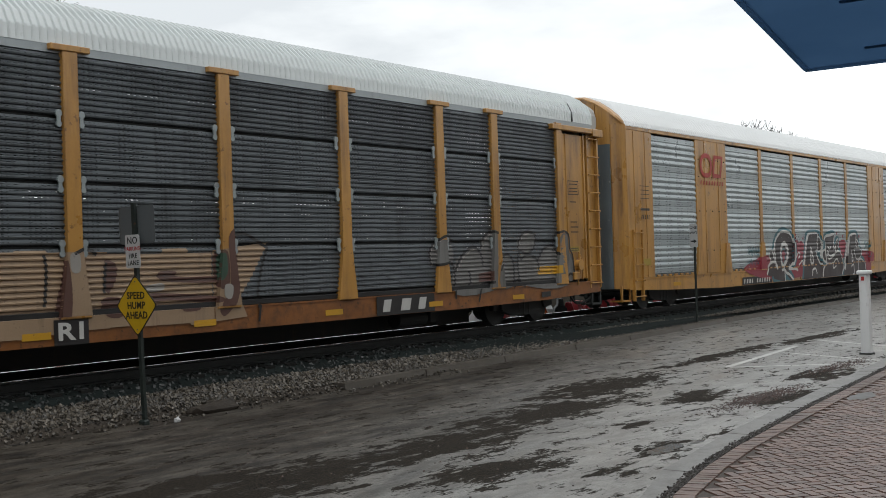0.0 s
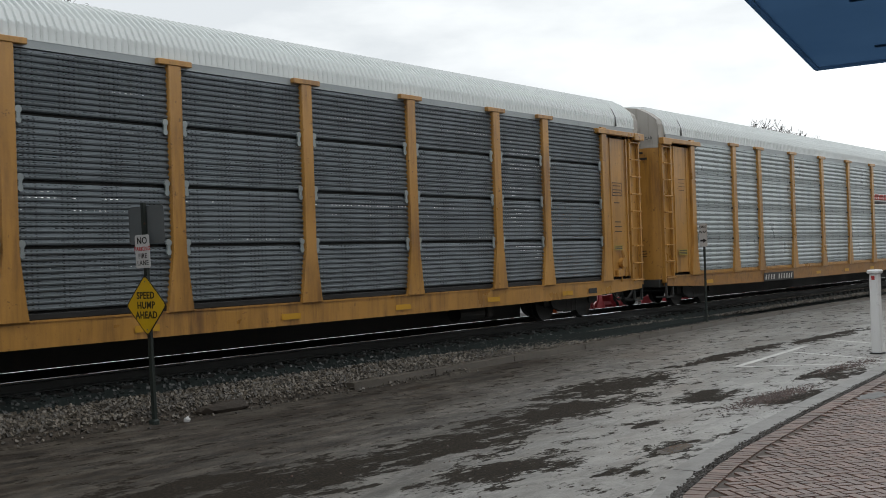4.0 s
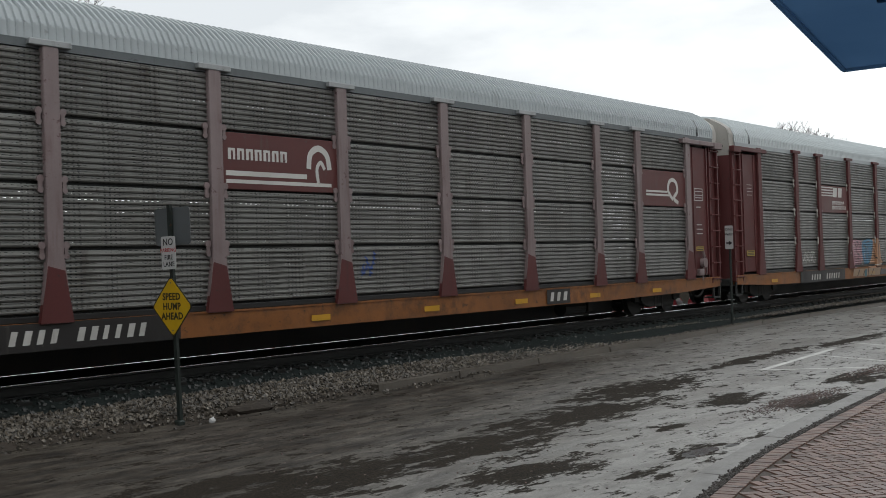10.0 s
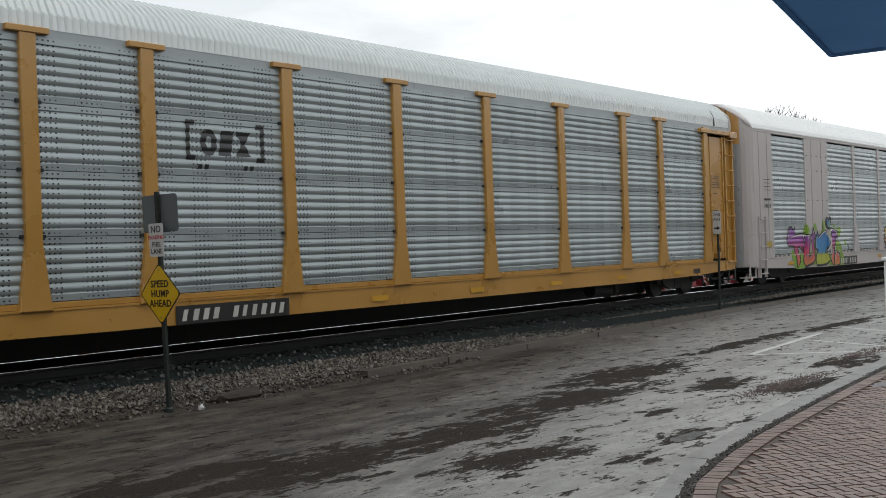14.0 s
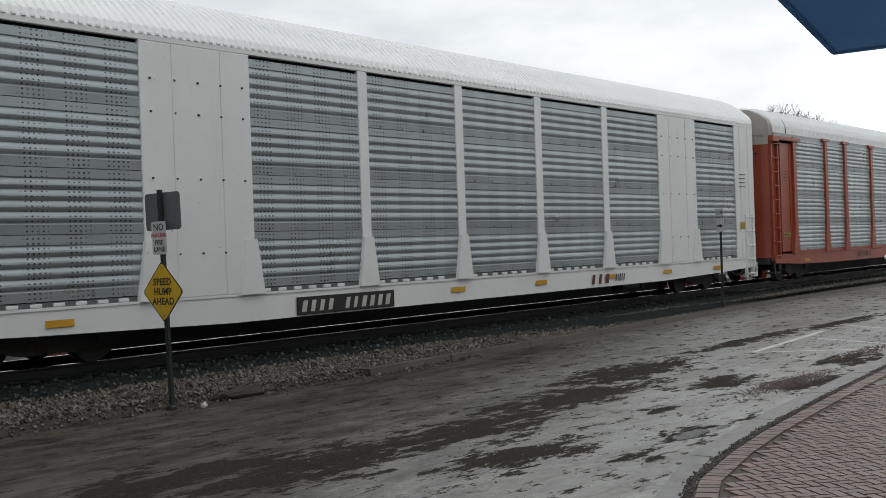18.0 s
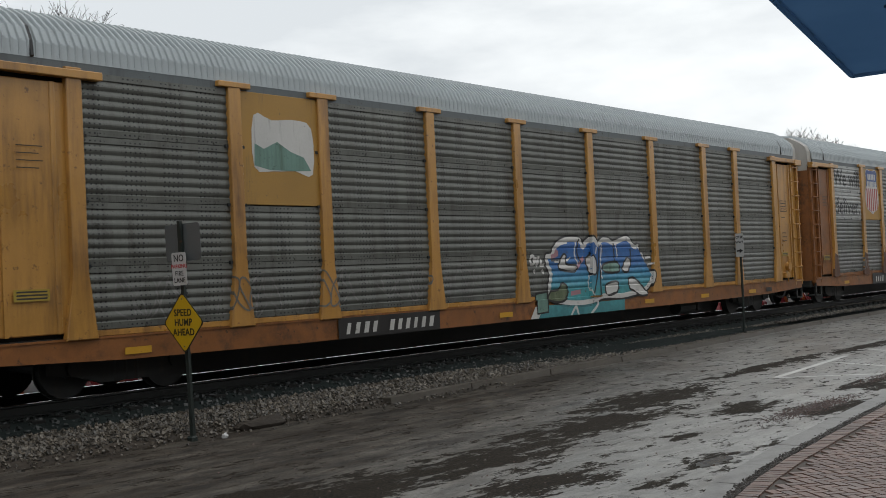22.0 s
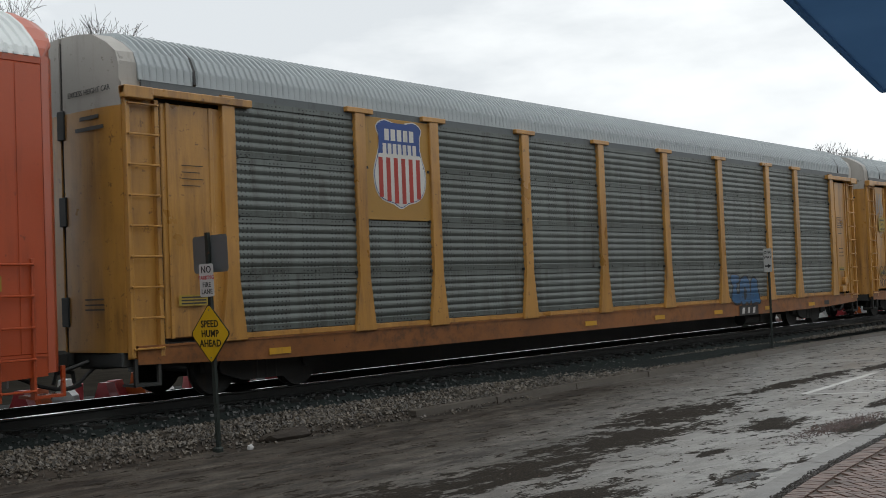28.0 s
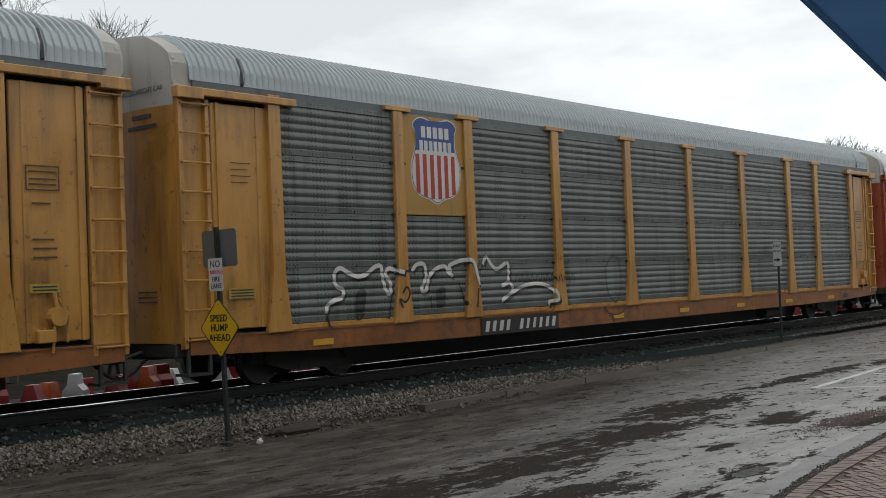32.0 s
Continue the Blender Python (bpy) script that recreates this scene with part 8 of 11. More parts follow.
spray(c, "corr", g, "gold", 0.013, 0.03, ((13.95, 1.34), (14.07, 1.22)))
spray(c, "corr", g, "gold", 0.013, 0.03, ((13.94, 1.23), (14.08, 1.34)))
spray(c, "corr", g, "gold", 0.013, 0.03, ((12.60, 1.03), (12.79, 1.02)))
spray(c, "corr", g, "gold", 0.013, 0.03, ((12.70, 1.11), (12.69, 0.94)))
spray(c, "corr", g, "gold", 0.013, 0.03, ((12.64, 1.08), (12.75, 0.97)))
spray(c, "corr", g, "gold", 0.013, 0.03, ((12.63, 0.97), (12.75, 1.08)))
spray(c, "corr", g, "gold", 0.013, 0.03, ((19.20, 1.43), (19.51, 1.42)))
spray(c, "corr", g, "gold", 0.013, 0.03, ((19.36, 1.54), (19.34, 1.31)))
spray(c, "corr", g, "gold", 0.013, 0.03, ((19.26, 1.50), (19.44, 1.35)))
spray(c, "corr", g, "gold", 0.013, 0.03, ((19.25, 1.36), (19.45, 1.49)))
spray(c, "corr", g, "gold", 0.013, 0.03, ((21.14, 1.47), (21.49, 1.46)))
spray(c, "corr", g, "gold", 0.013, 0.03, ((21.32, 1.59), (21.30, 1.34)))
spray(c, "corr", g, "gold", 0.013, 0.03, ((21.21, 1.54), (21.42, 1.39)))
spray(c, "corr", g, "gold", 0.013, 0.03, ((21.20, 1.39), (21.43, 1.53)))
spray(c, "corr", g, "gold", 0.013, 0.03, ((21.77, 1.08), (22.14, 1.06)))
spray(c, "corr", g, "gold", 0.013, 0.03, ((21.96, 1.20), (21.94, 0.95)))
spray(c, "corr", g, "gold", 0.013, 0.03, ((21.84, 1.15), (22.06, 0.99)))
spray(c, "corr", g, "gold", 0.013, 0.03, ((21.83, 1.00), (22.07, 1.14)))

c = TRAIN[11]
b = board(c, 1, 2.80, 4.63, "board_yellow", "flag_board", "yellow board with a faded white and green flag")
flat_marks("flag", [spline([(5.2, 4.26), (5.6, 4.20), (6.1, 4.24), (6.5, 4.12), (6.5, 3.34), (6.1, 3.38), (5.6, 3.36), (5.18, 3.42)], True, 3)], P["bone"], b, -0.034)
flat_marks("flag_shade", [[(5.18, 3.44), (5.5, 3.38), (6.1, 3.38), (6.46, 3.40), (6.3, 3.62), (6.0, 3.7), (5.7, 3.85), (5.4, 3.72), (5.2, 3.8)]], P["mint"], b, -0.037)
for s in range(5):
    scrawl(c, "corr", 2.3 + 1.9 * s, 4.0 + 1.9 * s, 1.0, 1.75, "wash", 90 + s, 11, 0.03)
drape("black_sill_patch", [rect(6.95, 9.75, 0.50, 0.86)], P["ink"], c, "corr", 0.002)
bars(c, 7.1, 9.6, 0.56, 0.78, 11, "white_letter", style="corr", gap=(4,), seed=21)
g = spray(c, "corr", None, "ink", 0.006, 0, ((13.53, 1.86), (13.74, 1.89), (13.85, 2.04), (14.14, 2.20), (14.54, 2.25), (14.95, 2.22), (15.08, 2.06), (15.16, 2.17), (15.45, 2.25), (15.66, 2.09), (15.89, 2.22), (16.19, 2.22), (16.41, 2.15), (16.81, 2.23), (17.14, 2.25), (17.41, 2.05), (17.63, 2.05), (17.59, 1.73), (17.34, 1.52), (17.75, 1.38), (18.28, 1.38), (18.26, 1.16), (17.89, 0.91), (17.13, 0.82), (16.64, 0.79), (15.87, 0.82), (15.28, 0.72), (14.45, 0.72), (13.68, 0.85), (13.57, 1.12), (13.65, 1.44), (13.53, 1.63)), grow=0.05, label='blue to teal heavy letter graffiti with white edges')
spray(c, "corr", g, "bone", 0.009, 0, ((13.53, 1.86), (13.74, 1.89), (13.85, 2.04), (14.14, 2.20), (14.54, 2.25), (14.95, 2.22), (15.08, 2.06), (15.16, 2.17), (15.45, 2.25), (15.66, 2.09), (15.89, 2.22), (16.19, 2.22), (16.41, 2.15), (16.81, 2.23), (17.14, 2.25), (17.41, 2.05), (17.63, 2.05), (17.59, 1.73), (17.34, 1.52), (17.75, 1.38), (18.28, 1.38), (18.26, 1.16), (17.89, 0.91), (17.13, 0.82), (16.64, 0.79), (15.87, 0.82), (15.28, 0.72), (14.45, 0.72), (13.68, 0.85), (13.57, 1.12), (13.65, 1.44), (13.53, 1.63)))
spray(c, "corr", g, "ocean", 0.012, 0, ((13.53, 1.86), (13.74, 1.89), (13.85, 2.04), (14.14, 2.20), (14.54, 2.25), (14.95, 2.22), (15.08, 2.06), (15.16, 2.17), (15.45, 2.25), (15.66, 2.09), (15.89, 2.22), (16.19, 2.22), (16.41, 2.15), (16.81, 2.23), (17.14, 2.25), (17.41, 2.05), (17.63, 2.05), (17.59, 1.73), (17.34, 1.52), (17.75, 1.38), (18.28, 1.38), (18.26, 1.16), (17.89, 0.91), (17.13, 0.82), (16.64, 0.79), (15.87, 0.82), (15.28, 0.72), (14.45, 0.72), (13.68, 0.85), (13.57, 1.12), (13.65, 1.44), (13.53, 1.63)), grow=-0.11)
spray(c, "corr", g, "ocean", 0.006, -1, ((13.11, 0.49), (13.36, 0.77), (14.45, 0.74), (16.80, 0.75), (16.78, 0.47), (14.98, 0.44)))
spray(c, "corr", g, "bone", 0.005, -1, ((12.81, 0.47), (13.00, 0.75), (13.40, 0.76), (13.29, 0.47)))
spray(c, "corr", g, "mint", 0.01, -1, ((13.07, 1.03), (13.51, 1.06), (13.49, 0.62), (13.07, 0.60)), rim='ink', rim_w=0.05)
spray(c, "corr", g, "bone", 0.015, 0, ((14.00, 1.60), (14.18, 1.84), (14.33, 1.84), (14.32, 1.65), (14.75, 1.60), (14.66, 1.47), (14.13, 1.52)), rim='ink', rim_w=0.05)
spray(c, "corr", g, "bone", 0.015, 0, ((15.13, 1.72), (15.35, 1.84), (15.50, 1.67), (15.48, 1.41), (15.29, 1.40), (15.19, 1.58)), rim='ink', rim_w=0.05)
spray(c, "corr", g, "sage", 0.015, 0, ((13.63, 1.05), (13.55, 0.87), (14.06, 0.82), (14.33, 0.97), (14.29, 1.17), (14.11, 1.22), (13.95, 1.09), (13.69, 1.07)), rim='ink', rim_w=0.05)
spray(c, "corr", g, "bone", 0.015, 0, ((16.01, 1.13), (16.54, 1.18), (16.53, 0.96), (16.34, 0.91), (16.03, 0.89)), rim='ink', rim_w=0.05)
spray(c, "corr", g, "bone", 0.015, 0, ((17.07, 1.23), (17.40, 1.22), (17.94, 0.85), (17.54, 0.81), (17.30, 0.94), (17.11, 1.00)), rim='ink', rim_w=0.05)
spray(c, "corr", g, "bone", 0.015, 0, ((16.78, 1.47), (17.02, 1.74), (17.21, 1.63), (17.03, 1.40)), rim='ink', rim_w=0.05)
spray(c, "corr", g, "mint", 0.015, 0, ((15.92, 1.60), (16.54, 1.65), (16.62, 1.42), (15.97, 1.43)), rim='ink', rim_w=0.05)
spray(c, "corr", g, "ink", 0.016, 0.05, ((14.89, 2.20), (14.79, 1.90), (14.94, 1.67)))
spray(c, "corr", g, "ink", 0.016, 0.05, ((15.65, 2.07), (15.56, 1.47), (15.32, 0.87)))
spray(c, "corr", g, "ink", 0.016, 0.05, ((15.77, 1.99), (15.66, 1.47), (15.65, 0.87)))
spray(c, "corr", g, "ink", 0.016, 0.05, ((16.41, 2.10), (16.45, 1.65)))
spray(c, "corr", g, "ink", 0.016, 0.05, ((17.20, 1.95), (17.21, 1.63)))
spray(c, "corr", g, "ink", 0.016, 0.05, ((13.73, 1.74), (14.11, 1.73)))
spray(c, "corr", g, "bone", 0.016, 0.045, ((14.78, 2.16), (14.68, 1.87), (14.83, 1.63)))
spray(c, "corr", g, "bone", 0.016, 0.045, ((15.53, 2.01), (15.48, 1.85)))
spray(c, "corr", g, "bone", 0.016, 0.045, ((15.88, 2.07), (15.81, 1.67), (15.84, 1.26)))
spray(c, "corr", g, "bone", 0.016, 0.045, ((16.53, 2.06), (16.58, 1.75)))
spray(c, "corr", g, "bone", 0.016, 0.045, ((13.93, 1.99), (14.13, 2.09), (14.42, 2.12)))
spray(c, "corr", g, "bone", 0.016, 0.045, ((15.22, 2.11), (15.44, 2.15)))
spray(c, "corr", g, "bone", 0.016, 0.045, ((15.33, 1.48), (15.23, 1.09), (15.57, 0.72)))
spray(c, "corr", g, "bone", 0.016, 0.045, ((13.85, 1.70), (14.31, 1.72), (14.51, 1.79)))
spray(c, "corr", g, "pink", 0.015, 0.1, ((13.73, 1.81), (13.99, 1.88), (13.89, 1.95)))
spray(c, "corr", g, "pink", 0.015, 0.1, ((14.70, 1.50), (15.06, 1.78)))
spray(c, "corr", g, "pink", 0.015, 0.1, ((14.47, 0.98), (14.88, 1.01)))
spray(c, "corr", g, "bone", 0.01, 0.07, ((14.37, 0.44), (14.61, 0.68), (14.73, 0.44)))
spray(c, "corr", g, "bone", 0.01, 0.07, ((15.24, 0.48), (15.57, 0.70), (15.46, 0.82)))
spray(c, "corr", g, "bone", 0.008, 0.07, ((12.94, 1.83), (13.06, 1.84), (13.07, 1.69), (12.95, 1.67), (12.94, 1.81)))
spray(c, "corr", g, "bone", 0.008, 0.07, ((13.14, 1.82), (13.17, 1.64), (13.26, 1.84)))
spray(c, "corr", g, "bone", 0.008, 0.07, ((13.36, 1.77), (13.32, 1.64), (13.47, 1.65)))
spray(c, "corr", g, "bone", 0.008, 0.07, ((13.04, 1.55), (13.10, 1.48)))
spray(c, "corr", g, "bone", 0.008, 0.07, ((13.34, 1.54), (13.44, 1.47)))
spray(c, "corr", g, "bone", 0.008, 0.05, ((17.61, 1.78), (17.78, 1.83), (17.89, 1.63)))
spray(c, "corr", g, "bone", 0.008, 0.05, ((17.95, 1.72), (18.21, 1.74)))
spray(c, "corr", g, "bone", 0.008, 0.05, ((18.02, 1.55), (18.29, 1.58)))

c = TRAIN[12]
words_on(c, "corr", "We will", 0.80, 2.1, 4.18, 2.45, "letter", 0.012)
words_on(c, "corr", "deliver.", 0.80, 2.1, 3.22, 2.45, "letter", 0.012)
shield(c, 5.16, 6.50, 3.04, 4.58)
roller(c, "corr", 16.0, 23.15, 0.98, 1.84, "aqua", 170, "aqua roller-painted band over sheets and posts", 0.24, 0.10)
roller(c, "corr", 16.0, 22.4, 0.52, 0.84, "rime", 174, "thin green-grey paint on the sill", 0.3, 0.08)
for s, a in enumerate((2.3, 5.0, 7.2, 3.4)):
    roller(c, "corr", a, a + 1.3, 1.0 + 0.1 * (s % 2), 1.45 + 0.08 * s, "wash", 180 + s, "faded grey roller patch", 0.16, 0.3, 0.003 + 0.001 * s)
    scrawl(c, "corr", a - 0.2, a + 1.6, 1.0, 1.7, "wash", 190 + s, 9, 0.05)
g = spray(c, "corr", None, "violet_mist", 0.005, 0, ((23.38, 1.82), (23.61, 1.95), (23.89, 1.81), (23.96, 1.47), (24.54, 1.51), (25.06, 1.67), (25.24, 1.31), (25.11, 0.96), (24.11, 0.95), (23.40, 0.94)), label="thin violet and white tag on sooty sheets")
spray(c, "corr", g, "pale", 0.01, 0.028, ((10.37, 3.17), (10.36, 2.94), (10.48, 2.85), (10.67, 2.81)))
spray(c, "corr", g, "pale", 0.01, 0.028, ((10.11, 2.75), (10.04, 2.61), (10.16, 2.52), (10.25, 2.66), (10.17, 2.75)))
spray(c, "corr", g, "pale", 0.01, 0.028, ((10.36, 2.89), (10.29, 2.71), (10.35, 2.61), (10.48, 2.71), (10.42, 2.87)))
spray(c, "corr", g, "pale", 0.01, 0.028, ((10.50, 2.76), (10.67, 2.71), (10.70, 2.57)))
spray(c, "corr", g, "pale", 0.01, 0.028, ((10.60, 2.62), (10.91, 2.41), (10.61, 2.24), (10.63, 2.01)))
spray(c, "corr", g, "pale", 0.01, 0.028, ((10.49, 2.48), (10.56, 2.34)))
spray(c, "corr", g, "pale", 0.01, 0.028, ((10.25, 2.38), (10.38, 2.40), (10.36, 2.32), (10.26, 2.34), (10.25, 2.38)))
spray(c, "corr", g, "pale", 0.01, 0.028, ((10.00, 2.97), (10.17, 2.81)))
spray(c, "corr", g, "pale", 0.01, 0.028, ((9.92, 2.56), (9.97, 2.43)))
spray(c, "corr", g, "pale", 0.01, 0.028, ((10.61, 2.76), (10.74, 2.90)))
spray(c, "corr", g, "bone", 0.01, 0.035, ((12.98, 2.86), (13.14, 2.91), (13.21, 2.76), (13.03, 2.45), (13.11, 2.34)))
spray(c, "corr", g, "bone", 0.01, 0.035, ((13.21, 2.86), (13.45, 2.99), (13.85, 2.98), (14.09, 2.83), (14.12, 2.67), (13.91, 2.54), (13.84, 2.66), (14.01, 2.77)))
spray(c, "corr", g, "bone", 0.01, 0.035, ((13.25, 2.71), (13.32, 2.86), (13.41, 2.68)))
spray(c, "corr", g, "bone", 0.01, 0.035, ((13.44, 2.74), (13.58, 2.89), (13.63, 2.71)))
spray(c, "corr", g, "bone", 0.01, 0.035, ((13.68, 2.75), (13.80, 2.87), (13.89, 2.72)))
spray(c, "corr", g, "bone", 0.01, 0.035, ((13.05, 2.65), (13.20, 2.60), (13.14, 2.45)))
spray(c, "corr", g, "bone", 0.01, 0.035, ((13.31, 2.66), (13.47, 2.68)))
spray(c, "corr", g, "bone", 0.01, 0.035, ((12.86, 2.80), (12.98, 2.88)))
spray(c, "corr", g, "bone", 0.01, 0.03, ((23.86, 2.84), (23.71, 2.78), (23.85, 2.70), (24.05, 2.84), (24.35, 2.96), (24.75, 2.99), (25.05, 2.86), (25.07, 2.68), (24.92, 2.50), (24.78, 2.59), (24.93, 2.74)))
spray(c, "corr", g, "bone", 0.01, 0.03, ((24.05, 2.72), (24.19, 2.86), (24.28, 2.73)))
spray(c, "corr", g, "bone", 0.01, 0.03, ((24.34, 2.75), (24.48, 2.87), (24.56, 2.75)))
spray(c, "corr", g, "bone", 0.01, 0.03, ((24.64, 2.78), (24.80, 2.88), (24.83, 2.73)))
spray(c, "corr", g, "bone", 0.01, 0.03, ((24.04, 2.67), (24.06, 2.44), (23.98, 2.26)))
spray(c, "corr", g, "bone", 0.01, 0.03, ((24.18, 2.67), (24.20, 2.44)))
spray(c, "corr", g, "bone", 0.01, 0.03, ((24.33, 2.59), (24.53, 2.64)))
spray(c, "corr", g, "bone", 0.01, 0.03, ((24.58, 2.61), (24.83, 2.68)))
spray(c, "corr", g, "pale", 0.01, 0.05, ((23.61, 1.93), (23.50, 1.59), (23.65, 1.08)))
spray(c, "corr", g, "pale", 0.01, 0.05, ((23.89, 1.81), (23.78, 1.58), (23.97, 1.12)))
spray(c, "corr", g, "pale", 0.01, 0.05, ((24.14, 1.35), (24.44, 1.45), (24.51, 1.10)))
spray(c, "corr", g, "pale", 0.01, 0.05, ((24.75, 1.56), (24.96, 1.65), (25.02, 1.20)))
spray(c, "corr", g, "pale", 0.01, 0.05, ((23.40, 0.98), (23.74, 1.13), (24.22, 1.06), (25.02, 1.14)))
drape("black_sill_patch", [rect(5.4, 8.9, 0.50, 0.88)], P["ink"], c, "corr", 0.002)
bars(c, 5.7, 8.4, 0.56, 0.78, 12, "white_letter", style="corr", gap=(4, 5), seed=22)

c = TRAIN[13]
bars(c, 21.0, 22.9, 3.36, 3.56, 4, "letter", style="b", seed=23)
drape("wedge", [[(20.95, 3.26), (22.9, 3.28), (22.9, 3.31), (21.0, 3.31)]], P["letter"], c, "b", 0.006)
plate_marks(c, "b", 7.5, 9.95, 0.48, 0.72, 11, (4,), 24)
for s, (a, b_) in enumerate(((4.5, 5.0), (5.0, 5.4), (5.3, 5.8))):
    scrawl(c, "b", a, b_, 0.95, 1.85, "brown", 110 + s, 5, 0.035)
scrawl(c, "b", 21.2, 22.6, 1.15, 1.6, "coal", 114, 10, 0.03)
scrawl(c, "b", 23.0, 24.7, 1.0, 1.8, "coal", 115, 6, 0.03)
drape("primer_patch", [rect(0.75, 1.42, 1.85, 2.35)], P["smoke"], c, "b", 0.002)

c = TRAIN[14]
shield(c, 5.16, 6.50, 3.04, 4.58)
lettering(c, "corr", [("bar", 18.9, 19.4, 0.85, 1.6, "deep_blue", "ink", None), ("ring", 19.4, 20.0, 0.82, 1.55, "deep_blue", "ink", "ink"), ("bell", 20.0, 20.6, 0.82, 1.5, "deep_blue", "ink", None)], "blue throw-up letters", 0.05)
plate_marks(c, "corr", 19.35, 20.35, 0.54, 0.72, 3, None, 25)

c = TRAIN[15]
emblem(c, "corr", 7.55, 9.2, 2.88, 3.62, "gold", under=True, lift=0.010)
emblem(c, "corr", 7.51, 9.24, 2.84, 3.66, "ink", under=True, lift=0.004)
lettering(c, "corr", [("cloud", 7.1, 9.9, 0.80, 1.88, "acid", None, None), ("cloud", 9.9, 12.1, 0.9, 1.85, "acid", None, None)], "green and blue sprayed colour field", 0.04, 0.003)
lettering(c, "corr", [("wave", 7.25, 8.05, 0.92, 1.66, "deep_blue", "pale", None), ("peak", 8.0, 8.9, 0.90, 1.70, "deep_blue", "pale", "pale"), ("block", 8.85, 9.7, 0.92, 1.62, "deep_blue", "pale", None)], "sky blue letters with white edges", 0.035, 0.008)
for s in range(3):
    scrawl(c, "corr", 7.4 + 0.8 * s, 8.3 + 0.8 * s, 0.95, 1.6, "sky", 120 + s, 7, 0.09)
    scrawl(c, "corr", 7.4 + 0.8 * s, 8.3 + 0.8 * s, 1.0, 1.6, "bone", 124 + s, 7, 0.025)
lettering(c, "corr", [("cloud", 14.9, 22.4, 0.62, 1.72, "violet_mist", None, None)], "thin violet spray behind the letters", 0.05, 0.002)
for s in range(4):
    scrawl(c, "corr", 3.0 + 0.9 * s, 4.4 + 0.9 * s, 0.95, 1.6, "ink", 140 + s, 6, 0.022)
scrawl(c, "corr", 0.75, 1.8, 1.35, 1.78, "coal", 146, 7, 0.035)
scrawl(c, "corr", 0.75, 1.7, 0.98, 1.32, "coal", 147, 6, 0.035)
scrawl(c, "corr", 0.72, 1.5, 3.3, 4.3, "pale", 148, 9, 0.04)
tab = drape("placard", [rect(0.92, 1.50, 2.92, 3.40)], P["label"], c, "corr", 0.004, label="worn yellow placard")
drape("printed_line", [rect(1.02, 1.40, 3.28, 3.33)], P["letter"], c, "corr", 0.006, tab)
words_on(c, "corr", "Quality", 0.13, 1.02, 3.17, 0.36, "letter", 0.003)
words_on(c, "corr", "Auto Rack", 0.13, 0.97, 3.01, 0.48, "letter", 0.003)
plate_marks(c, "corr", 7.2, 9.5, 0.55, 0.78, 11, (4,), 26)
g = spray(c, "corr", None, "lilac", 0.004, 0, ((15.52, 1.64), (15.94, 1.88), (16.39, 1.98), (17.35, 2.03), (18.31, 2.02), (18.41, 1.81), (18.03, 1.69), (17.83, 1.60), (17.65, 1.60), (17.69, 1.25), (17.55, 1.00), (17.05, 0.85), (16.23, 0.84), (15.74, 0.97), (15.50, 1.25)), grow=0.09, label='mauve swelling letter graffiti with dark violet lines')
spray(c, "corr", g, "lilac", 0.004, 0, ((18.76, 2.03), (18.94, 2.19), (19.20, 2.25), (19.44, 2.17), (19.57, 1.97), (19.48, 1.72), (19.19, 1.61), (18.88, 1.69), (18.75, 1.83)), grow=0.09)
spray(c, "corr", g, "lilac", 0.004, 0, ((18.30, 1.56), (18.91, 1.61), (19.78, 1.66), (20.09, 1.92), (20.47, 1.80), (21.29, 1.93), (21.25, 0.76), (19.72, 0.76), (18.86, 0.73), (18.37, 0.65), (18.22, 1.04)), grow=0.09)
spray(c, "corr", g, "lilac", 0.004, 0, ((21.35, 1.54), (21.53, 1.25), (21.85, 0.94), (22.19, 1.30), (22.53, 1.49), (22.85, 1.39), (22.85, 0.79), (22.15, 0.66), (21.46, 0.64), (21.21, 0.89)), grow=0.09)
spray(c, "corr", g, "plum", 0.007, 0, ((15.52, 1.64), (15.94, 1.88), (16.39, 1.98), (17.35, 2.03), (18.31, 2.02), (18.41, 1.81), (18.03, 1.69), (17.83, 1.60), (17.65, 1.60), (17.69, 1.25), (17.55, 1.00), (17.05, 0.85), (16.23, 0.84), (15.74, 0.97), (15.50, 1.25)))
spray(c, "corr", g, "plum", 0.007, 0, ((18.76, 2.03), (18.94, 2.19), (19.20, 2.25), (19.44, 2.17), (19.57, 1.97), (19.48, 1.72), (19.19, 1.61), (18.88, 1.69), (18.75, 1.83)))
spray(c, "corr", g, "plum", 0.007, 0, ((18.30, 1.56), (18.91, 1.61), (19.78, 1.66), (20.09, 1.92), (20.47, 1.80), (21.29, 1.93), (21.25, 0.76), (19.72, 0.76), (18.86, 0.73), (18.37, 0.65), (18.22, 1.04)))
spray(c, "corr", g, "plum", 0.007, 0, ((21.35, 1.54), (21.53, 1.25), (21.85, 0.94), (22.19, 1.30), (22.53, 1.49), (22.85, 1.39), (22.85, 0.79), (22.15, 0.66), (21.46, 0.64), (21.21, 0.89)))
spray(c, "corr", g, "dark_plum", 0.012, 0.075, ((15.87, 1.54), (16.25, 1.26), (16.70, 1.15), (16.91, 1.05)))
spray(c, "corr", g, "dark_plum", 0.012, 0.075, ((16.36, 1.30), (16.95, 1.26), (16.88, 1.10)))
spray(c, "corr", g, "dark_plum", 0.012, 0.075, ((15.66, 1.67), (15.94, 1.84), (16.39, 1.96)))
spray(c, "corr", g, "dark_plum", 0.012, 0.075, ((16.39, 1.92), (16.68, 1.99), (17.10, 2.02)))
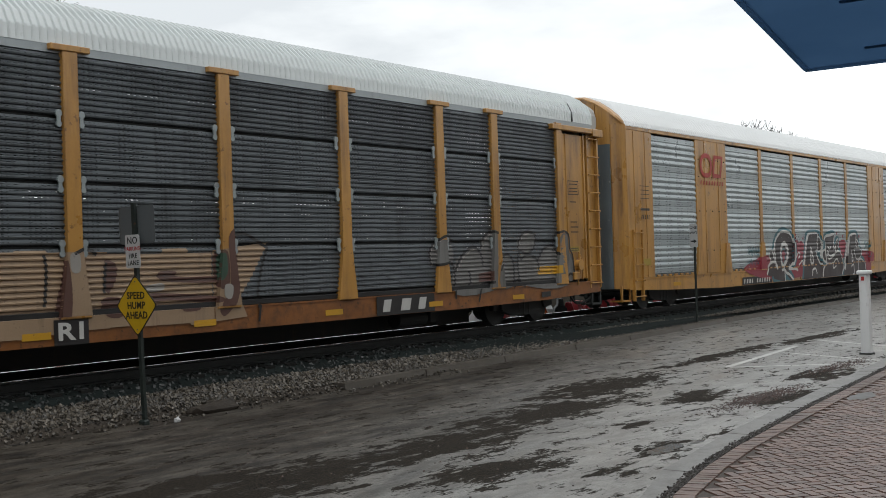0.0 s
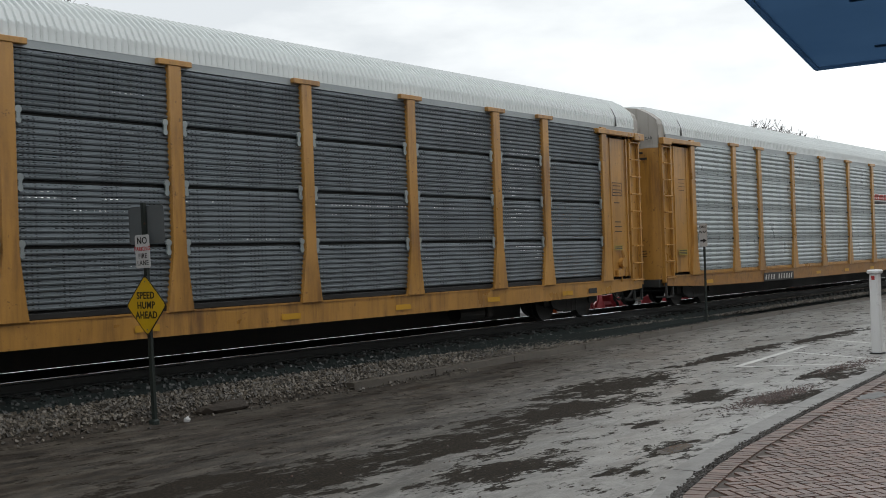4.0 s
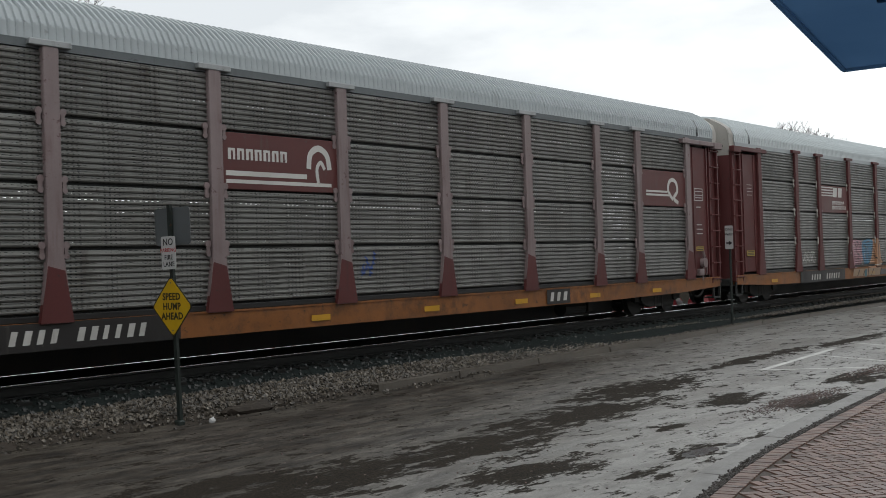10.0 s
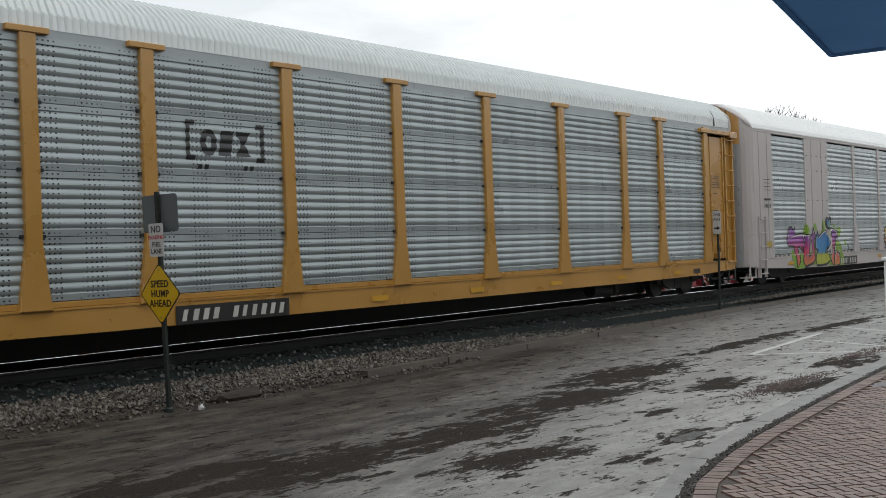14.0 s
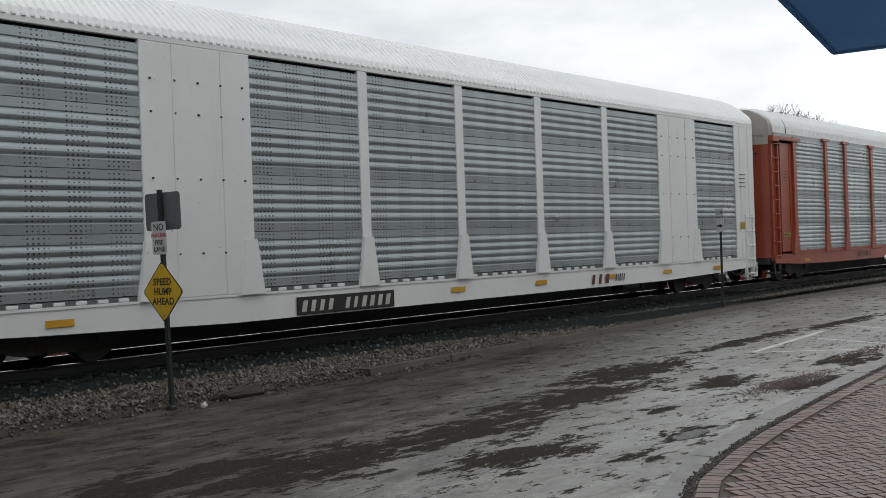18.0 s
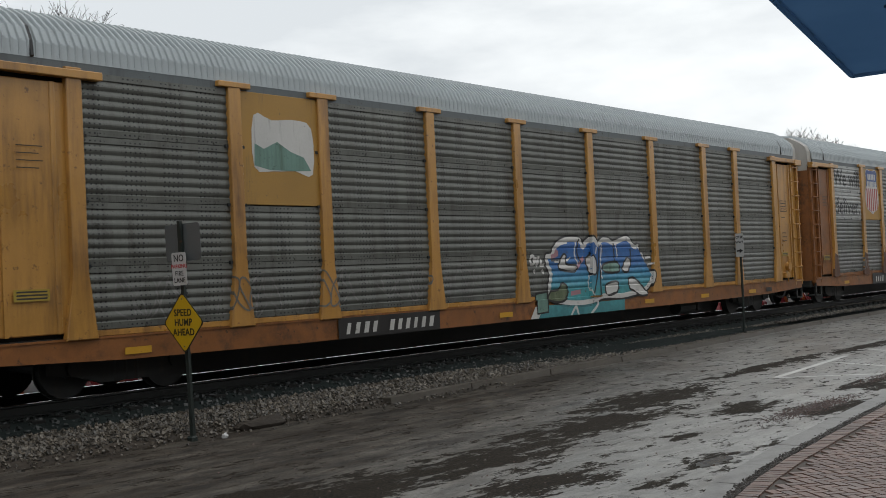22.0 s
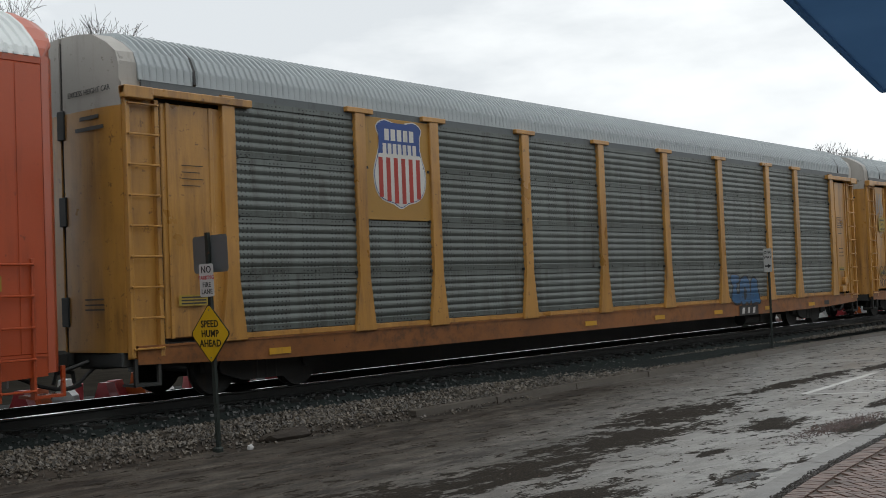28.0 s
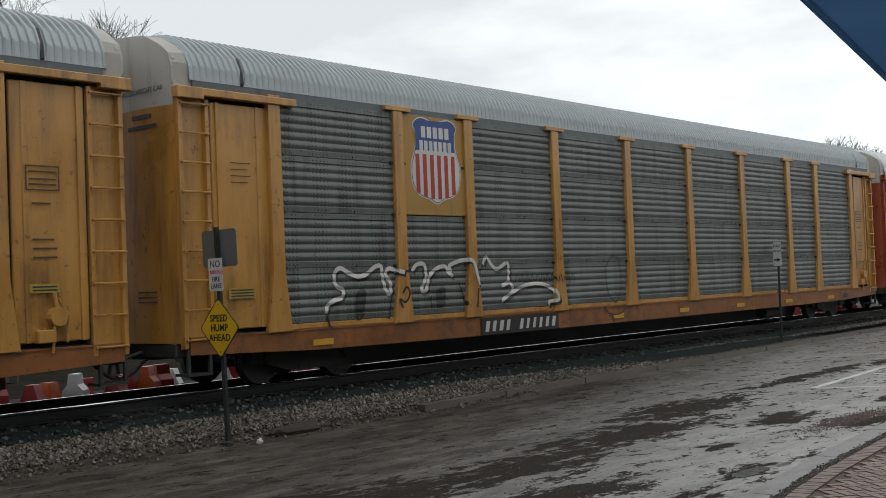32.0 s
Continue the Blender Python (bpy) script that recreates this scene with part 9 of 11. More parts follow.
spray(c, "corr", g, "dark_plum", 0.012, 0.075, ((17.32, 1.52), (17.59, 1.34), (17.50, 1.05), (17.05, 0.96)))
spray(c, "corr", g, "dark_plum", 0.012, 0.075, ((16.23, 0.85), (17.05, 0.89), (17.66, 1.14)))
spray(c, "corr", g, "dark_plum", 0.012, 0.075, ((18.04, 1.85), (18.34, 1.81), (18.64, 1.79), (18.63, 1.59), (18.36, 1.55)))
spray(c, "corr", g, "dark_plum", 0.012, 0.075, ((18.31, 1.99), (18.35, 1.89), (18.10, 1.80), (17.95, 1.90)))
spray(c, "corr", g, "dark_plum", 0.012, 0.075, ((17.85, 2.01), (17.59, 1.85), (17.52, 1.70)))
spray(c, "corr", g, "dark_plum", 0.012, 0.075, ((19.65, 1.57), (19.48, 1.09), (19.67, 0.90), (19.89, 1.10), (19.80, 1.56), (19.62, 1.57)))
spray(c, "corr", g, "dark_plum", 0.012, 0.075, ((20.65, 1.56), (20.45, 1.13), (20.62, 0.83), (20.80, 1.12), (20.69, 1.52)))
spray(c, "corr", g, "dark_plum", 0.012, 0.075, ((21.53, 1.30), (21.85, 0.93), (22.23, 1.32)))
spray(c, "corr", g, "dark_plum", 0.012, 0.075, ((18.35, 1.51), (18.54, 1.26), (18.76, 1.01)))
spray(c, "corr", g, "dark_plum", 0.012, 0.075, ((18.81, 1.83), (19.05, 1.66), (19.48, 1.67)))
spray(c, "corr", g, "dark_plum", 0.012, 0.075, ((19.08, 2.17), (19.22, 2.21), (19.47, 2.07)))
spray(c, "corr", g, "dark_plum", 0.012, 0.075, ((20.02, 1.94), (19.93, 1.76), (20.31, 1.65), (20.47, 1.79)))
spray(c, "corr", g, "dark_plum", 0.012, 0.075, ((20.55, 1.80), (20.71, 1.85), (21.29, 1.92)))
spray(c, "corr", g, "dark_plum", 0.012, 0.075, ((18.88, 1.15), (19.24, 1.23), (19.33, 0.98), (19.14, 0.79)))
spray(c, "corr", g, "dark_plum", 0.012, 0.075, ((21.31, 1.52), (21.31, 0.88), (21.54, 0.66)))
spray(c, "corr", g, "dark_plum", 0.012, 0.075, ((22.85, 1.37), (22.72, 1.04)))
spray(c, "corr", g, "dark_plum", 0.012, 0.075, ((20.30, 1.55), (20.27, 0.93)))
spray(c, "corr", g, "dark_plum", 0.012, 0.075, ((20.07, 1.56), (20.06, 0.84)))
spray(c, "corr", g, "dark_plum", 0.012, 0.075, ((18.14, 1.18), (18.33, 1.03), (18.86, 0.76)))
spray(c, "corr", g, "ink", 0.012, 0.045, ((18.72, 0.77), (19.14, 0.79), (19.73, 0.78), (21.22, 0.82)))
spray(c, "corr", g, "ink", 0.012, 0.045, ((15.53, 1.21), (15.74, 0.97), (16.23, 0.84), (17.05, 0.84)))
spray(c, "corr", g, "bone", 0.013, 0, ((16.55, 1.70), (16.67, 1.74), (16.75, 1.63), (16.63, 1.54)), rim='dark_plum', rim_w=0.03)
spray(c, "corr", g, "bone", 0.013, 0, ((17.26, 1.77), (17.41, 1.81), (17.45, 1.58), (17.28, 1.63)), rim='dark_plum', rim_w=0.03)
spray(c, "corr", g, "bone", 0.013, 0, ((16.34, 1.92), (16.45, 1.94), (16.44, 1.81), (16.35, 1.81)), rim='dark_plum', rim_w=0.03)
spray(c, "corr", g, "bone", 0.013, 0, ((19.33, 2.02), (19.44, 1.97), (19.37, 1.82)), rim='dark_plum', rim_w=0.03)
spray(c, "corr", g, "lilac", 0.009, 0, ((18.82, 2.06), (19.01, 2.17), (19.15, 2.12), (18.99, 1.88), (18.84, 1.84)))
spray(c, "corr", g, "bone", 0.012, 0.035, ((19.57, 1.92), (19.66, 2.17), (19.81, 2.32), (19.88, 2.17), (20.00, 2.37)))
spray(c, "corr", g, "pale", 0.012, 0.035, ((22.15, 0.68), (22.25, 0.89), (22.72, 1.04)))
spray(c, "corr", g, "pale", 0.012, 0.035, ((15.78, 1.84), (15.94, 1.93), (15.94, 1.82)))
spray(c, "corr", g, "pale", 0.012, 0.035, ((19.67, 2.32), (19.86, 2.52), (19.88, 2.17), (20.15, 2.39), (20.34, 2.17)))
spray(c, "corr", g, "gold", 0.012, 0.03, ((21.44, 1.73), (21.62, 1.84), (21.69, 1.64), (21.88, 1.83), (21.95, 1.61)))
spray(c, "corr", g, "gold", 0.012, 0.03, ((21.59, 1.41), (21.72, 1.51), (21.85, 1.40), (21.67, 1.30), (22.02, 1.34)))
spray(c, "corr", g, "gold", 0.012, 0.03, ((21.53, 1.19), (21.70, 1.27), (21.80, 1.13), (21.98, 1.23)))
spray(c, "corr", g, "pale", 0.012, 0.03, ((23.30, 0.79), (23.27, 1.47), (23.51, 1.58), (23.69, 1.40), (23.55, 0.77)))
spray(c, "corr", g, "pale", 0.012, 0.03, ((23.69, 1.46), (23.90, 1.55), (23.97, 1.22), (23.75, 0.82)))
spray(c, "corr", g, "pale", 0.012, 0.03, ((23.99, 1.45), (24.30, 1.56), (24.53, 1.44), (24.79, 1.19), (24.55, 0.84)))
spray(c, "corr", g, "pale", 0.012, 0.03, ((24.28, 0.80), (24.39, 1.44)))
spray(c, "corr", g, "pale", 0.012, 0.03, ((24.50, 1.50), (24.80, 1.31), (24.70, 0.89)))
spray(c, "corr", g, "leaf", 0.006, 0, ((23.17, 0.85), (23.27, 1.47), (23.70, 1.60), (24.40, 1.56), (24.85, 1.25), (24.76, 0.83), (23.84, 0.76)))
spray(c, "corr", g, "bone", 0.01, 0.03, ((13.29, 1.43), (13.38, 1.49), (13.51, 1.46), (13.55, 1.34), (13.46, 1.25), (13.33, 1.31), (13.29, 1.43)))
spray(c, "corr", g, "bone", 0.01, 0.03, ((13.54, 1.19), (13.60, 1.42), (13.69, 1.49), (13.73, 1.35), (13.67, 1.02)))
spray(c, "corr", g, "bone", 0.01, 0.03, ((13.69, 1.45), (13.84, 1.49), (13.89, 1.29), (13.65, 1.29)))
spray(c, "corr", g, "bone", 0.01, 0.03, ((13.81, 1.09), (13.96, 1.48), (14.05, 1.34), (14.10, 1.04)))
spray(c, "corr", g, "bone", 0.01, 0.03, ((13.90, 1.13), (13.98, 1.28), (14.07, 1.24)))
spray(c, "corr", g, "bone", 0.01, 0.03, ((14.12, 1.46), (14.29, 1.51), (14.27, 0.99)))
spray(c, "corr", g, "bone", 0.01, 0.03, ((14.24, 1.47), (14.39, 1.55), (14.48, 1.48)))
spray(c, "corr", g, "bone", 0.01, 0.03, ((14.37, 1.02), (14.38, 1.35), (14.50, 1.46), (14.73, 1.54), (14.82, 1.37), (14.66, 1.21), (14.42, 1.18)))
spray(c, "corr", g, "bone", 0.01, 0.03, ((14.72, 1.33), (14.78, 1.02)))
spray(c, "corr", g, "bone", 0.01, 0.03, ((13.45, 0.96), (13.81, 1.00), (14.27, 1.00), (14.75, 0.98)))
spray(c, "corr", g, "bone", 0.01, 0.03, ((13.24, 1.19), (13.29, 0.97), (13.40, 0.93)))
spray(c, "corr", g, "bone", 0.01, 0.03, ((14.87, 1.28), (15.12, 1.31), (14.96, 1.20)))
spray(c, "corr", g, "bone", 0.01, 0.03, ((14.96, 1.53), (15.08, 1.56), (15.13, 1.44)))

c = TRAIN[16]
shield(c, 5.16, 6.50, 3.04, 4.58)
plate_marks(c, "corr", 7.05, 9.5, 0.55, 0.78, 11, (4,), 27)
g = spray(c, "corr", None, "ink", 0.006, 0.07, ((2.93, 1.06), (2.97, 1.19), (3.15, 1.28), (3.32, 1.33), (3.34, 1.45), (3.20, 1.50), (3.14, 1.65), (3.18, 1.77), (3.31, 1.81), (3.48, 1.73), (3.70, 1.66), (3.92, 1.70), (4.13, 1.82), (4.29, 1.83), (4.32, 1.65), (4.40, 1.41), (4.51, 1.34), (4.52, 1.54), (4.40, 1.68), (4.49, 1.79), (4.68, 1.74), (4.83, 1.71)), label='white outline graffiti of jagged letters with black shadow')
spray(c, "corr", g, "ink", 0.006, 0.07, ((5.10, 1.73), (5.25, 1.85), (5.45, 1.84), (5.48, 1.62), (5.34, 1.38), (5.48, 1.38), (5.58, 1.62), (5.79, 1.77), (6.04, 1.80), (6.13, 1.69), (6.26, 1.60)))
spray(c, "corr", g, "ink", 0.006, 0.07, ((6.23, 1.69), (6.17, 1.82), (6.63, 1.92), (6.83, 1.86), (6.92, 1.61), (6.99, 1.43)))
spray(c, "corr", g, "ink", 0.006, 0.07, ((7.18, 1.82), (7.29, 1.96), (7.46, 1.79), (7.64, 1.72), (7.96, 1.84), (8.00, 1.58), (7.93, 1.45), (7.76, 1.39), (8.02, 1.45), (8.12, 1.27), (7.89, 1.16), (7.74, 1.09)))
spray(c, "corr", g, "ink", 0.006, 0.07, ((7.89, 1.16), (8.40, 1.35), (8.89, 1.40), (9.28, 1.35), (9.54, 1.23), (9.63, 1.05), (9.38, 1.01), (9.35, 0.93)))
spray(c, "corr", g, "bone", 0.009, 0.075, ((2.89, 1.11), (2.93, 1.24), (3.11, 1.33), (3.28, 1.37), (3.30, 1.50), (3.16, 1.55), (3.10, 1.70), (3.15, 1.82), (3.27, 1.86), (3.44, 1.78), (3.67, 1.71), (3.88, 1.75), (4.09, 1.87), (4.25, 1.88), (4.28, 1.70), (4.36, 1.46), (4.47, 1.39), (4.48, 1.59), (4.36, 1.73), (4.45, 1.84), (4.64, 1.79), (4.79, 1.76)))
spray(c, "corr", g, "bone", 0.009, 0.075, ((5.06, 1.78), (5.20, 1.90), (5.40, 1.89), (5.44, 1.67), (5.30, 1.43), (5.44, 1.43), (5.53, 1.67), (5.75, 1.82), (5.99, 1.85), (6.08, 1.74), (6.21, 1.66)))
spray(c, "corr", g, "bone", 0.009, 0.075, ((6.18, 1.74), (6.12, 1.87), (6.58, 1.97), (6.78, 1.91), (6.87, 1.66), (6.94, 1.49)))
spray(c, "corr", g, "bone", 0.009, 0.075, ((7.13, 1.88), (7.24, 2.02), (7.41, 1.85), (7.59, 1.78), (7.91, 1.90), (7.94, 1.64), (7.88, 1.51), (7.71, 1.44), (7.97, 1.50), (8.07, 1.33), (7.84, 1.22), (7.69, 1.14)))
spray(c, "corr", g, "bone", 0.009, 0.075, ((7.84, 1.22), (8.34, 1.40), (8.83, 1.46), (9.23, 1.41), (9.48, 1.29), (9.57, 1.11), (9.32, 1.07), (9.30, 0.99)))
spray(c, "corr", g, "ink", 0.008, 0.04, ((2.89, 1.11), (2.98, 0.86)))
spray(c, "corr", g, "ink", 0.008, 0.04, ((4.76, 1.76), (5.06, 1.82)))
spray(c, "corr", g, "ink", 0.008, 0.04, ((6.94, 1.49), (7.05, 1.75), (7.20, 1.99)))
spray(c, "corr", g, "ink", 0.008, 0.04, ((4.72, 1.39), (4.83, 1.50), (4.91, 1.38), (4.79, 1.23), (4.64, 1.29), (4.72, 1.13)))
spray(c, "corr", g, "ink", 0.008, 0.04, ((4.50, 1.34), (4.42, 0.95)))
spray(c, "corr", g, "ink", 0.008, 0.04, ((5.56, 1.31), (5.58, 1.07)))
spray(c, "corr", g, "ink", 0.008, 0.04, ((6.89, 1.42), (6.83, 1.05)))
spray(c, "corr", g, "ink", 0.008, 0.04, ((6.38, 1.54), (6.56, 1.11)))
spray(c, "corr", g, "ink", 0.008, 0.04, ((3.79, 1.42), (3.77, 1.03)))
spray(c, "corr", g, "ink", 0.005, 0, ((3.62, 1.42), (3.86, 1.46), (3.77, 1.03), (3.60, 0.99)))
spray(c, "corr", g, "ink", 0.005, 0, ((5.72, 1.40), (5.97, 1.45), (5.95, 1.13), (5.74, 1.09)))
spray(c, "corr", g, "ink", 0.005, 0, ((5.35, 1.83), (5.46, 1.77), (5.38, 1.52)))
spray(c, "corr", g, "ink", 0.005, 0, ((6.83, 1.86), (6.69, 1.54)))
spray(c, "corr", g, "ink", 0.008, 0.022, ((8.16, 1.50), (8.23, 1.67), (8.29, 1.52)))
spray(c, "corr", g, "ink", 0.008, 0.022, ((8.33, 1.50), (8.40, 1.67), (8.46, 1.51)))
spray(c, "corr", g, "ink", 0.008, 0.022, ((8.50, 1.49), (8.57, 1.66), (8.64, 1.51)))
spray(c, "corr", g, "ink", 0.008, 0.022, ((8.68, 1.49), (8.75, 1.66), (8.81, 1.51)))
spray(c, "corr", g, "ink", 0.008, 0.022, ((8.85, 1.48), (8.92, 1.65), (8.99, 1.50)))
spray(c, "corr", g, "ink", 0.008, 0.022, ((9.03, 1.48), (9.10, 1.65), (9.17, 1.50)))
spray(c, "corr", g, "ink", 0.008, 0.022, ((9.21, 1.47), (9.28, 1.65), (9.35, 1.49)))
spray(c, "corr", g, "ink", 0.008, 0.022, ((9.39, 1.47), (9.47, 1.64), (9.54, 1.49)))
spray(c, "corr", g, "ink", 0.008, 0.022, ((9.58, 1.46), (9.65, 1.64), (9.72, 1.48)))
spray(c, "corr", g, "ink", 0.008, 0.022, ((9.76, 1.46), (9.84, 1.64), (9.91, 1.48)))
spray(c, "corr", g, "ink", 0.008, 0.022, ((9.95, 1.45), (10.03, 1.63), (10.10, 1.47)))
spray(c, "corr", g, "ink", 0.008, 0.022, ((10.14, 1.45), (10.22, 1.63), (10.30, 1.47)))
spray(c, "corr", g, "ink", 0.008, 0.03, ((11.60, 1.16), (11.52, 1.67), (11.78, 1.98), (12.06, 1.91), (12.16, 1.40), (11.93, 0.96), (11.60, 1.16)))
spray(c, "corr", g, "ink", 0.008, 0.03, ((11.35, 0.92), (11.56, 0.72), (12.03, 0.70), (12.36, 0.88)))
spray(c, "corr", g, "ink", 0.008, 0.03, ((11.68, 0.72), (11.78, 0.50)))


# ---- the place: road, kerb, ballast, track, brick walk ----
def sheet_object(name, verts, faces, mat, **tags):
    me = bpy.data.meshes.new(name)
    me.from_pydata(verts, [], faces)
    me.materials.append(mat)
    me.validate()
    return tagged(new(name, me), **tags)


# worn places of the road: centre x, centre y, half length, half width
WORN = ((8.4, 8.2, 1.6, 0.75), (10.7, 8.05, 1.9, 0.62), (13.6, 8.45, 2.3, 0.62), (16.6, 9.15, 2.2, 0.7), (9.7, 6.65, 1.1, 0.42), (15.9, 7.25, 1.0, 0.42), (19.6, 6.6, 1.1, 0.4), (16.3, 6.0, 1.0, 0.36), (11.6, 5.72, 0.62, 0.26), (10.4, 5.62, 0.5, 0.13), (13.2, 6.75, 0.5, 0.12), (7.2, 8.9, 1.6, 0.5), (22.5, 9.6, 3.4, 0.3), (27.5, 9.4, 3.0, 0.3))


def wet_asphalt():
    """Wet patched asphalt: a pale smooth coat, sky sheen painted in, worn through to coarse dark aggregate."""
    m = bpy.data.materials.new("wet asphalt")
    m.use_nodes = True
    nt = m.node_tree
    bsdf = nt.nodes["Principled BSDF"]
    co = nt.nodes.new("ShaderNodeTexCoord").outputs["Object"]
    def calc(op, a, b, c=None):
        n = nt.nodes.new("ShaderNodeMath")
        n.operation = op
        for k, v in enumerate((a, b, c)):
            if isinstance(v, (int, float)):
                n.inputs[k].default_value = v
            elif v is not None:
                nt.links.new(v, n.inputs[k])
        return n.outputs[0]
    broad = noise_of(nt, co, 0.22, 4, 0.55)
    cloud = noise_of(nt, co, 0.75, 12, 0.72, (0.32, 1.25, 1.0))
    pits = noise_of(nt, co, 2.6, 12, 0.76, (0.55, 1.2, 1.0))
    mottle = noise_of(nt, co, 9.0, 9, 0.75, (0.5, 1.2, 1.0))
    streak = noise_of(nt, co, 3.0, 11, 0.80, (0.40, 1.35, 1.0))
    grain = noise_of(nt, co, 70, 3, 0.7)
    crumb = noise_of(nt, co, 34, 5, 0.75)
    worn = None
    for x, y, a, b in WORN:
        sub, mul, size = (nt.nodes.new("ShaderNodeVectorMath") for _ in range(3))
        sub.operation, mul.operation, size.operation = "SUBTRACT", "MULTIPLY", "LENGTH"
        sub.inputs[1].default_value, mul.inputs[1].default_value = (x, y, 0), (1 / a, 1 / b, 0)
        nt.links.new(co, sub.inputs[0]); nt.links.new(sub.outputs[0], mul.inputs[0]); nt.links.new(mul.outputs[0], size.inputs[0])
        here = calc("SUBTRACT", 1.25, size.outputs["Value"])
        worn = here if worn is None else calc("MAXIMUM", worn, here)
    worn = calc("MAXIMUM", worn, -0.12)
    worn = calc("MULTIPLY_ADD", worn, 0.105, calc("ADD", calc("MULTIPLY", pits, 0.55), calc("ADD", calc("MULTIPLY", streak, 0.35), calc("MULTIPLY", mottle, 0.25))))
    bare = ramp(nt, worn, 0.596, 0.622, (0, 0, 0), (1, 1, 1))
    # pale coat plus painted sky sheen towards the brick walk, brown grit towards the track
    lean = nt.nodes.new("ShaderNodeVectorMath")
    lean.operation, lean.inputs[1].default_value = "DOT_PRODUCT", (0.34, -1.0, 0.0)
    nt.links.new(co, lean.inputs[0])
    place = calc("MULTIPLY_ADD", cloud, 4.6, calc("MULTIPLY_ADD", broad, 2.5, lean.outputs["Value"]))
    span = nt.nodes.new("ShaderNodeMapRange")
    span.inputs["From Min"].default_value, span.inputs["From Max"].default_value = -2.5, 1.0
    nt.links.new(place, span.inputs[0])
    pale = span.outputs[0]
    col = mixed(nt, pale, (0.019, 0.0145, 0.0105), (0.225, 0.223, 0.214))
    col = mixed(nt, ramp(nt, cloud, 0.47, 0.60, (0, 0, 0), (0.55,) * 3), col, (0.075, 0.066, 0.056))
    lively = ramp(nt, pale, 0.25, 0.95, (1, 1, 1), (0.34,) * 3)
    col = mixed(nt, lively, col, mixed(nt, 1.0, col, ramp(nt, streak, 0.40, 0.60, (0.20,) * 3, (1.85,) * 3), "MULTIPLY"))
    col = mixed(nt, lively, col, mixed(nt, 1.0, col, ramp(nt, mottle, 0.38, 0.62, (0.38, 0.36, 0.34), (1.55,) * 3), "MULTIPLY"))
    col = mixed(nt, mixed(nt, 1.0, lively, (0.8,) * 3, "MULTIPLY"), col, mixed(nt, 1.0, col, ramp(nt, crumb, 0.36, 0.64, (0.28,) * 3, (1.75,) * 3), "MULTIPLY"))
    # wet sheen painted as lighter streaks along the way the cars go
    sheen_streaks = ramp(nt, noise_of(nt, co, 1.5, 12, 0.76, (0.36, 1.4, 1.0)), 0.47, 0.60, (0, 0, 0), (0.75,) * 3)
    sheen_streaks = mixed(nt, 1.0, sheen_streaks, lively, "MULTIPLY")
    col = mixed(nt, mixed(nt, 1.0, sheen_streaks, ramp(nt, crumb, 0.36, 0.60, (0.25,) * 3, (1, 1, 1)), "MULTIPLY"), col, (0.105, 0.094, 0.078))
    dark = mixed(nt, ramp(nt, crumb, 0.45, 0.68, (0, 0, 0), (1, 1, 1)), (0.006, 0.0045, 0.0032), (0.052, 0.041, 0.029))
    col = mixed(nt, bare, col, dark)
    # fine cracks
    line = ramp(nt, calc("ABSOLUTE", calc("SUBTRACT", noise_of(nt, co, 0.33, 7, 0.6), 0.5), 0.0), 0.0, 0.0045, (0.35,) * 3, (1, 1, 1))
    col = mixed(nt, 1.0, col, line, "MULTIPLY")
    nt.links.new(col, bsdf.inputs["Base Color"])
    rough = mixed(nt, pale, (0.70,) * 3, (0.40,) * 3)
    rough = mixed(nt, ramp(nt, broad, 0.5, 0.62, (0, 0, 0), (0.7,) * 3), rough, (0.26,) * 3)
    rough = mixed(nt, bare, rough, (0.85,) * 3)
    nt.links.new(rough, bsdf.inputs["Roughness"])
    nt.links.new(mixed(nt, bare, mixed(nt, pale, (0.30,) * 3, (0.6,) * 3), (0.12,) * 3), bsdf.inputs["Specular IOR Level"])
    bp = nt.nodes.new("ShaderNodeBump")
    bp.inputs["Strength"].default_value, bp.inputs["Distance"].default_value = 0.6, 0.012
    high = mixed(nt, 0.5, grain, crumb)
    nt.links.new(mixed(nt, 1.0, high, mixed(nt, bare, (0.5,) * 3, (1.0,) * 3), "MULTIPLY"), bp.inputs["Height"])
    nt.links.new(bp.outputs[0], bsdf.inputs["Normal"])
    return m


M["road"] = wet_asphalt()
M["earth"] = material("wet dark earth", (0.040, 0.036, 0.030), 1.0, 0, 0.35, (0.02, 0.018, 0.015), 0.4, streak=False, bump=0.8, fine=25, gloss=0.0)
M["concrete"] = material("wet weathered concrete", (0.135, 0.118, 0.098), 0.5, 0, 0.25, (0.06, 0.05, 0.04), 0.45, streak=False, bump=0.3)
M["edging"] = material("wet stained edging concrete", (0.27, 0.265, 0.255), 0.45, 0, 0.25, (0.09, 0.085, 0.075), 0.5, streak=False, scale=2.0, bump=0.4)
# near-black for oil plus the train's shade, painted in with a haze tint
M["ballast_dark"] = material("ballast dark with oil and painted shade", (0.018, 0.024, 0.023), 0.8, 0, 0.4, (0.008, 0.010, 0.010), 0.4, streak=False, bump=0.8, fine=18, gloss=0.1)
M["rail_steel"] = material("polished rail head", (1.1, 1.12, 1.14), 0.18, 1.0, 0.1)
# even near-black grey on the rail's foot and web
M["rail_web"] = material("near-black rail web", (0.030, 0.032, 0.031), 0.6, 0.0, 0.3, gloss=0.3)
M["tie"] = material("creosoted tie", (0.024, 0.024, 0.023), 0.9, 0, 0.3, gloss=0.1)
M["paint_line"] = material("worn white road paint", (0.80, 0.80, 0.77), 0.45, 0, 0.15, (0.15, 0.15, 0.15), 0.35, streak=False, scale=3)
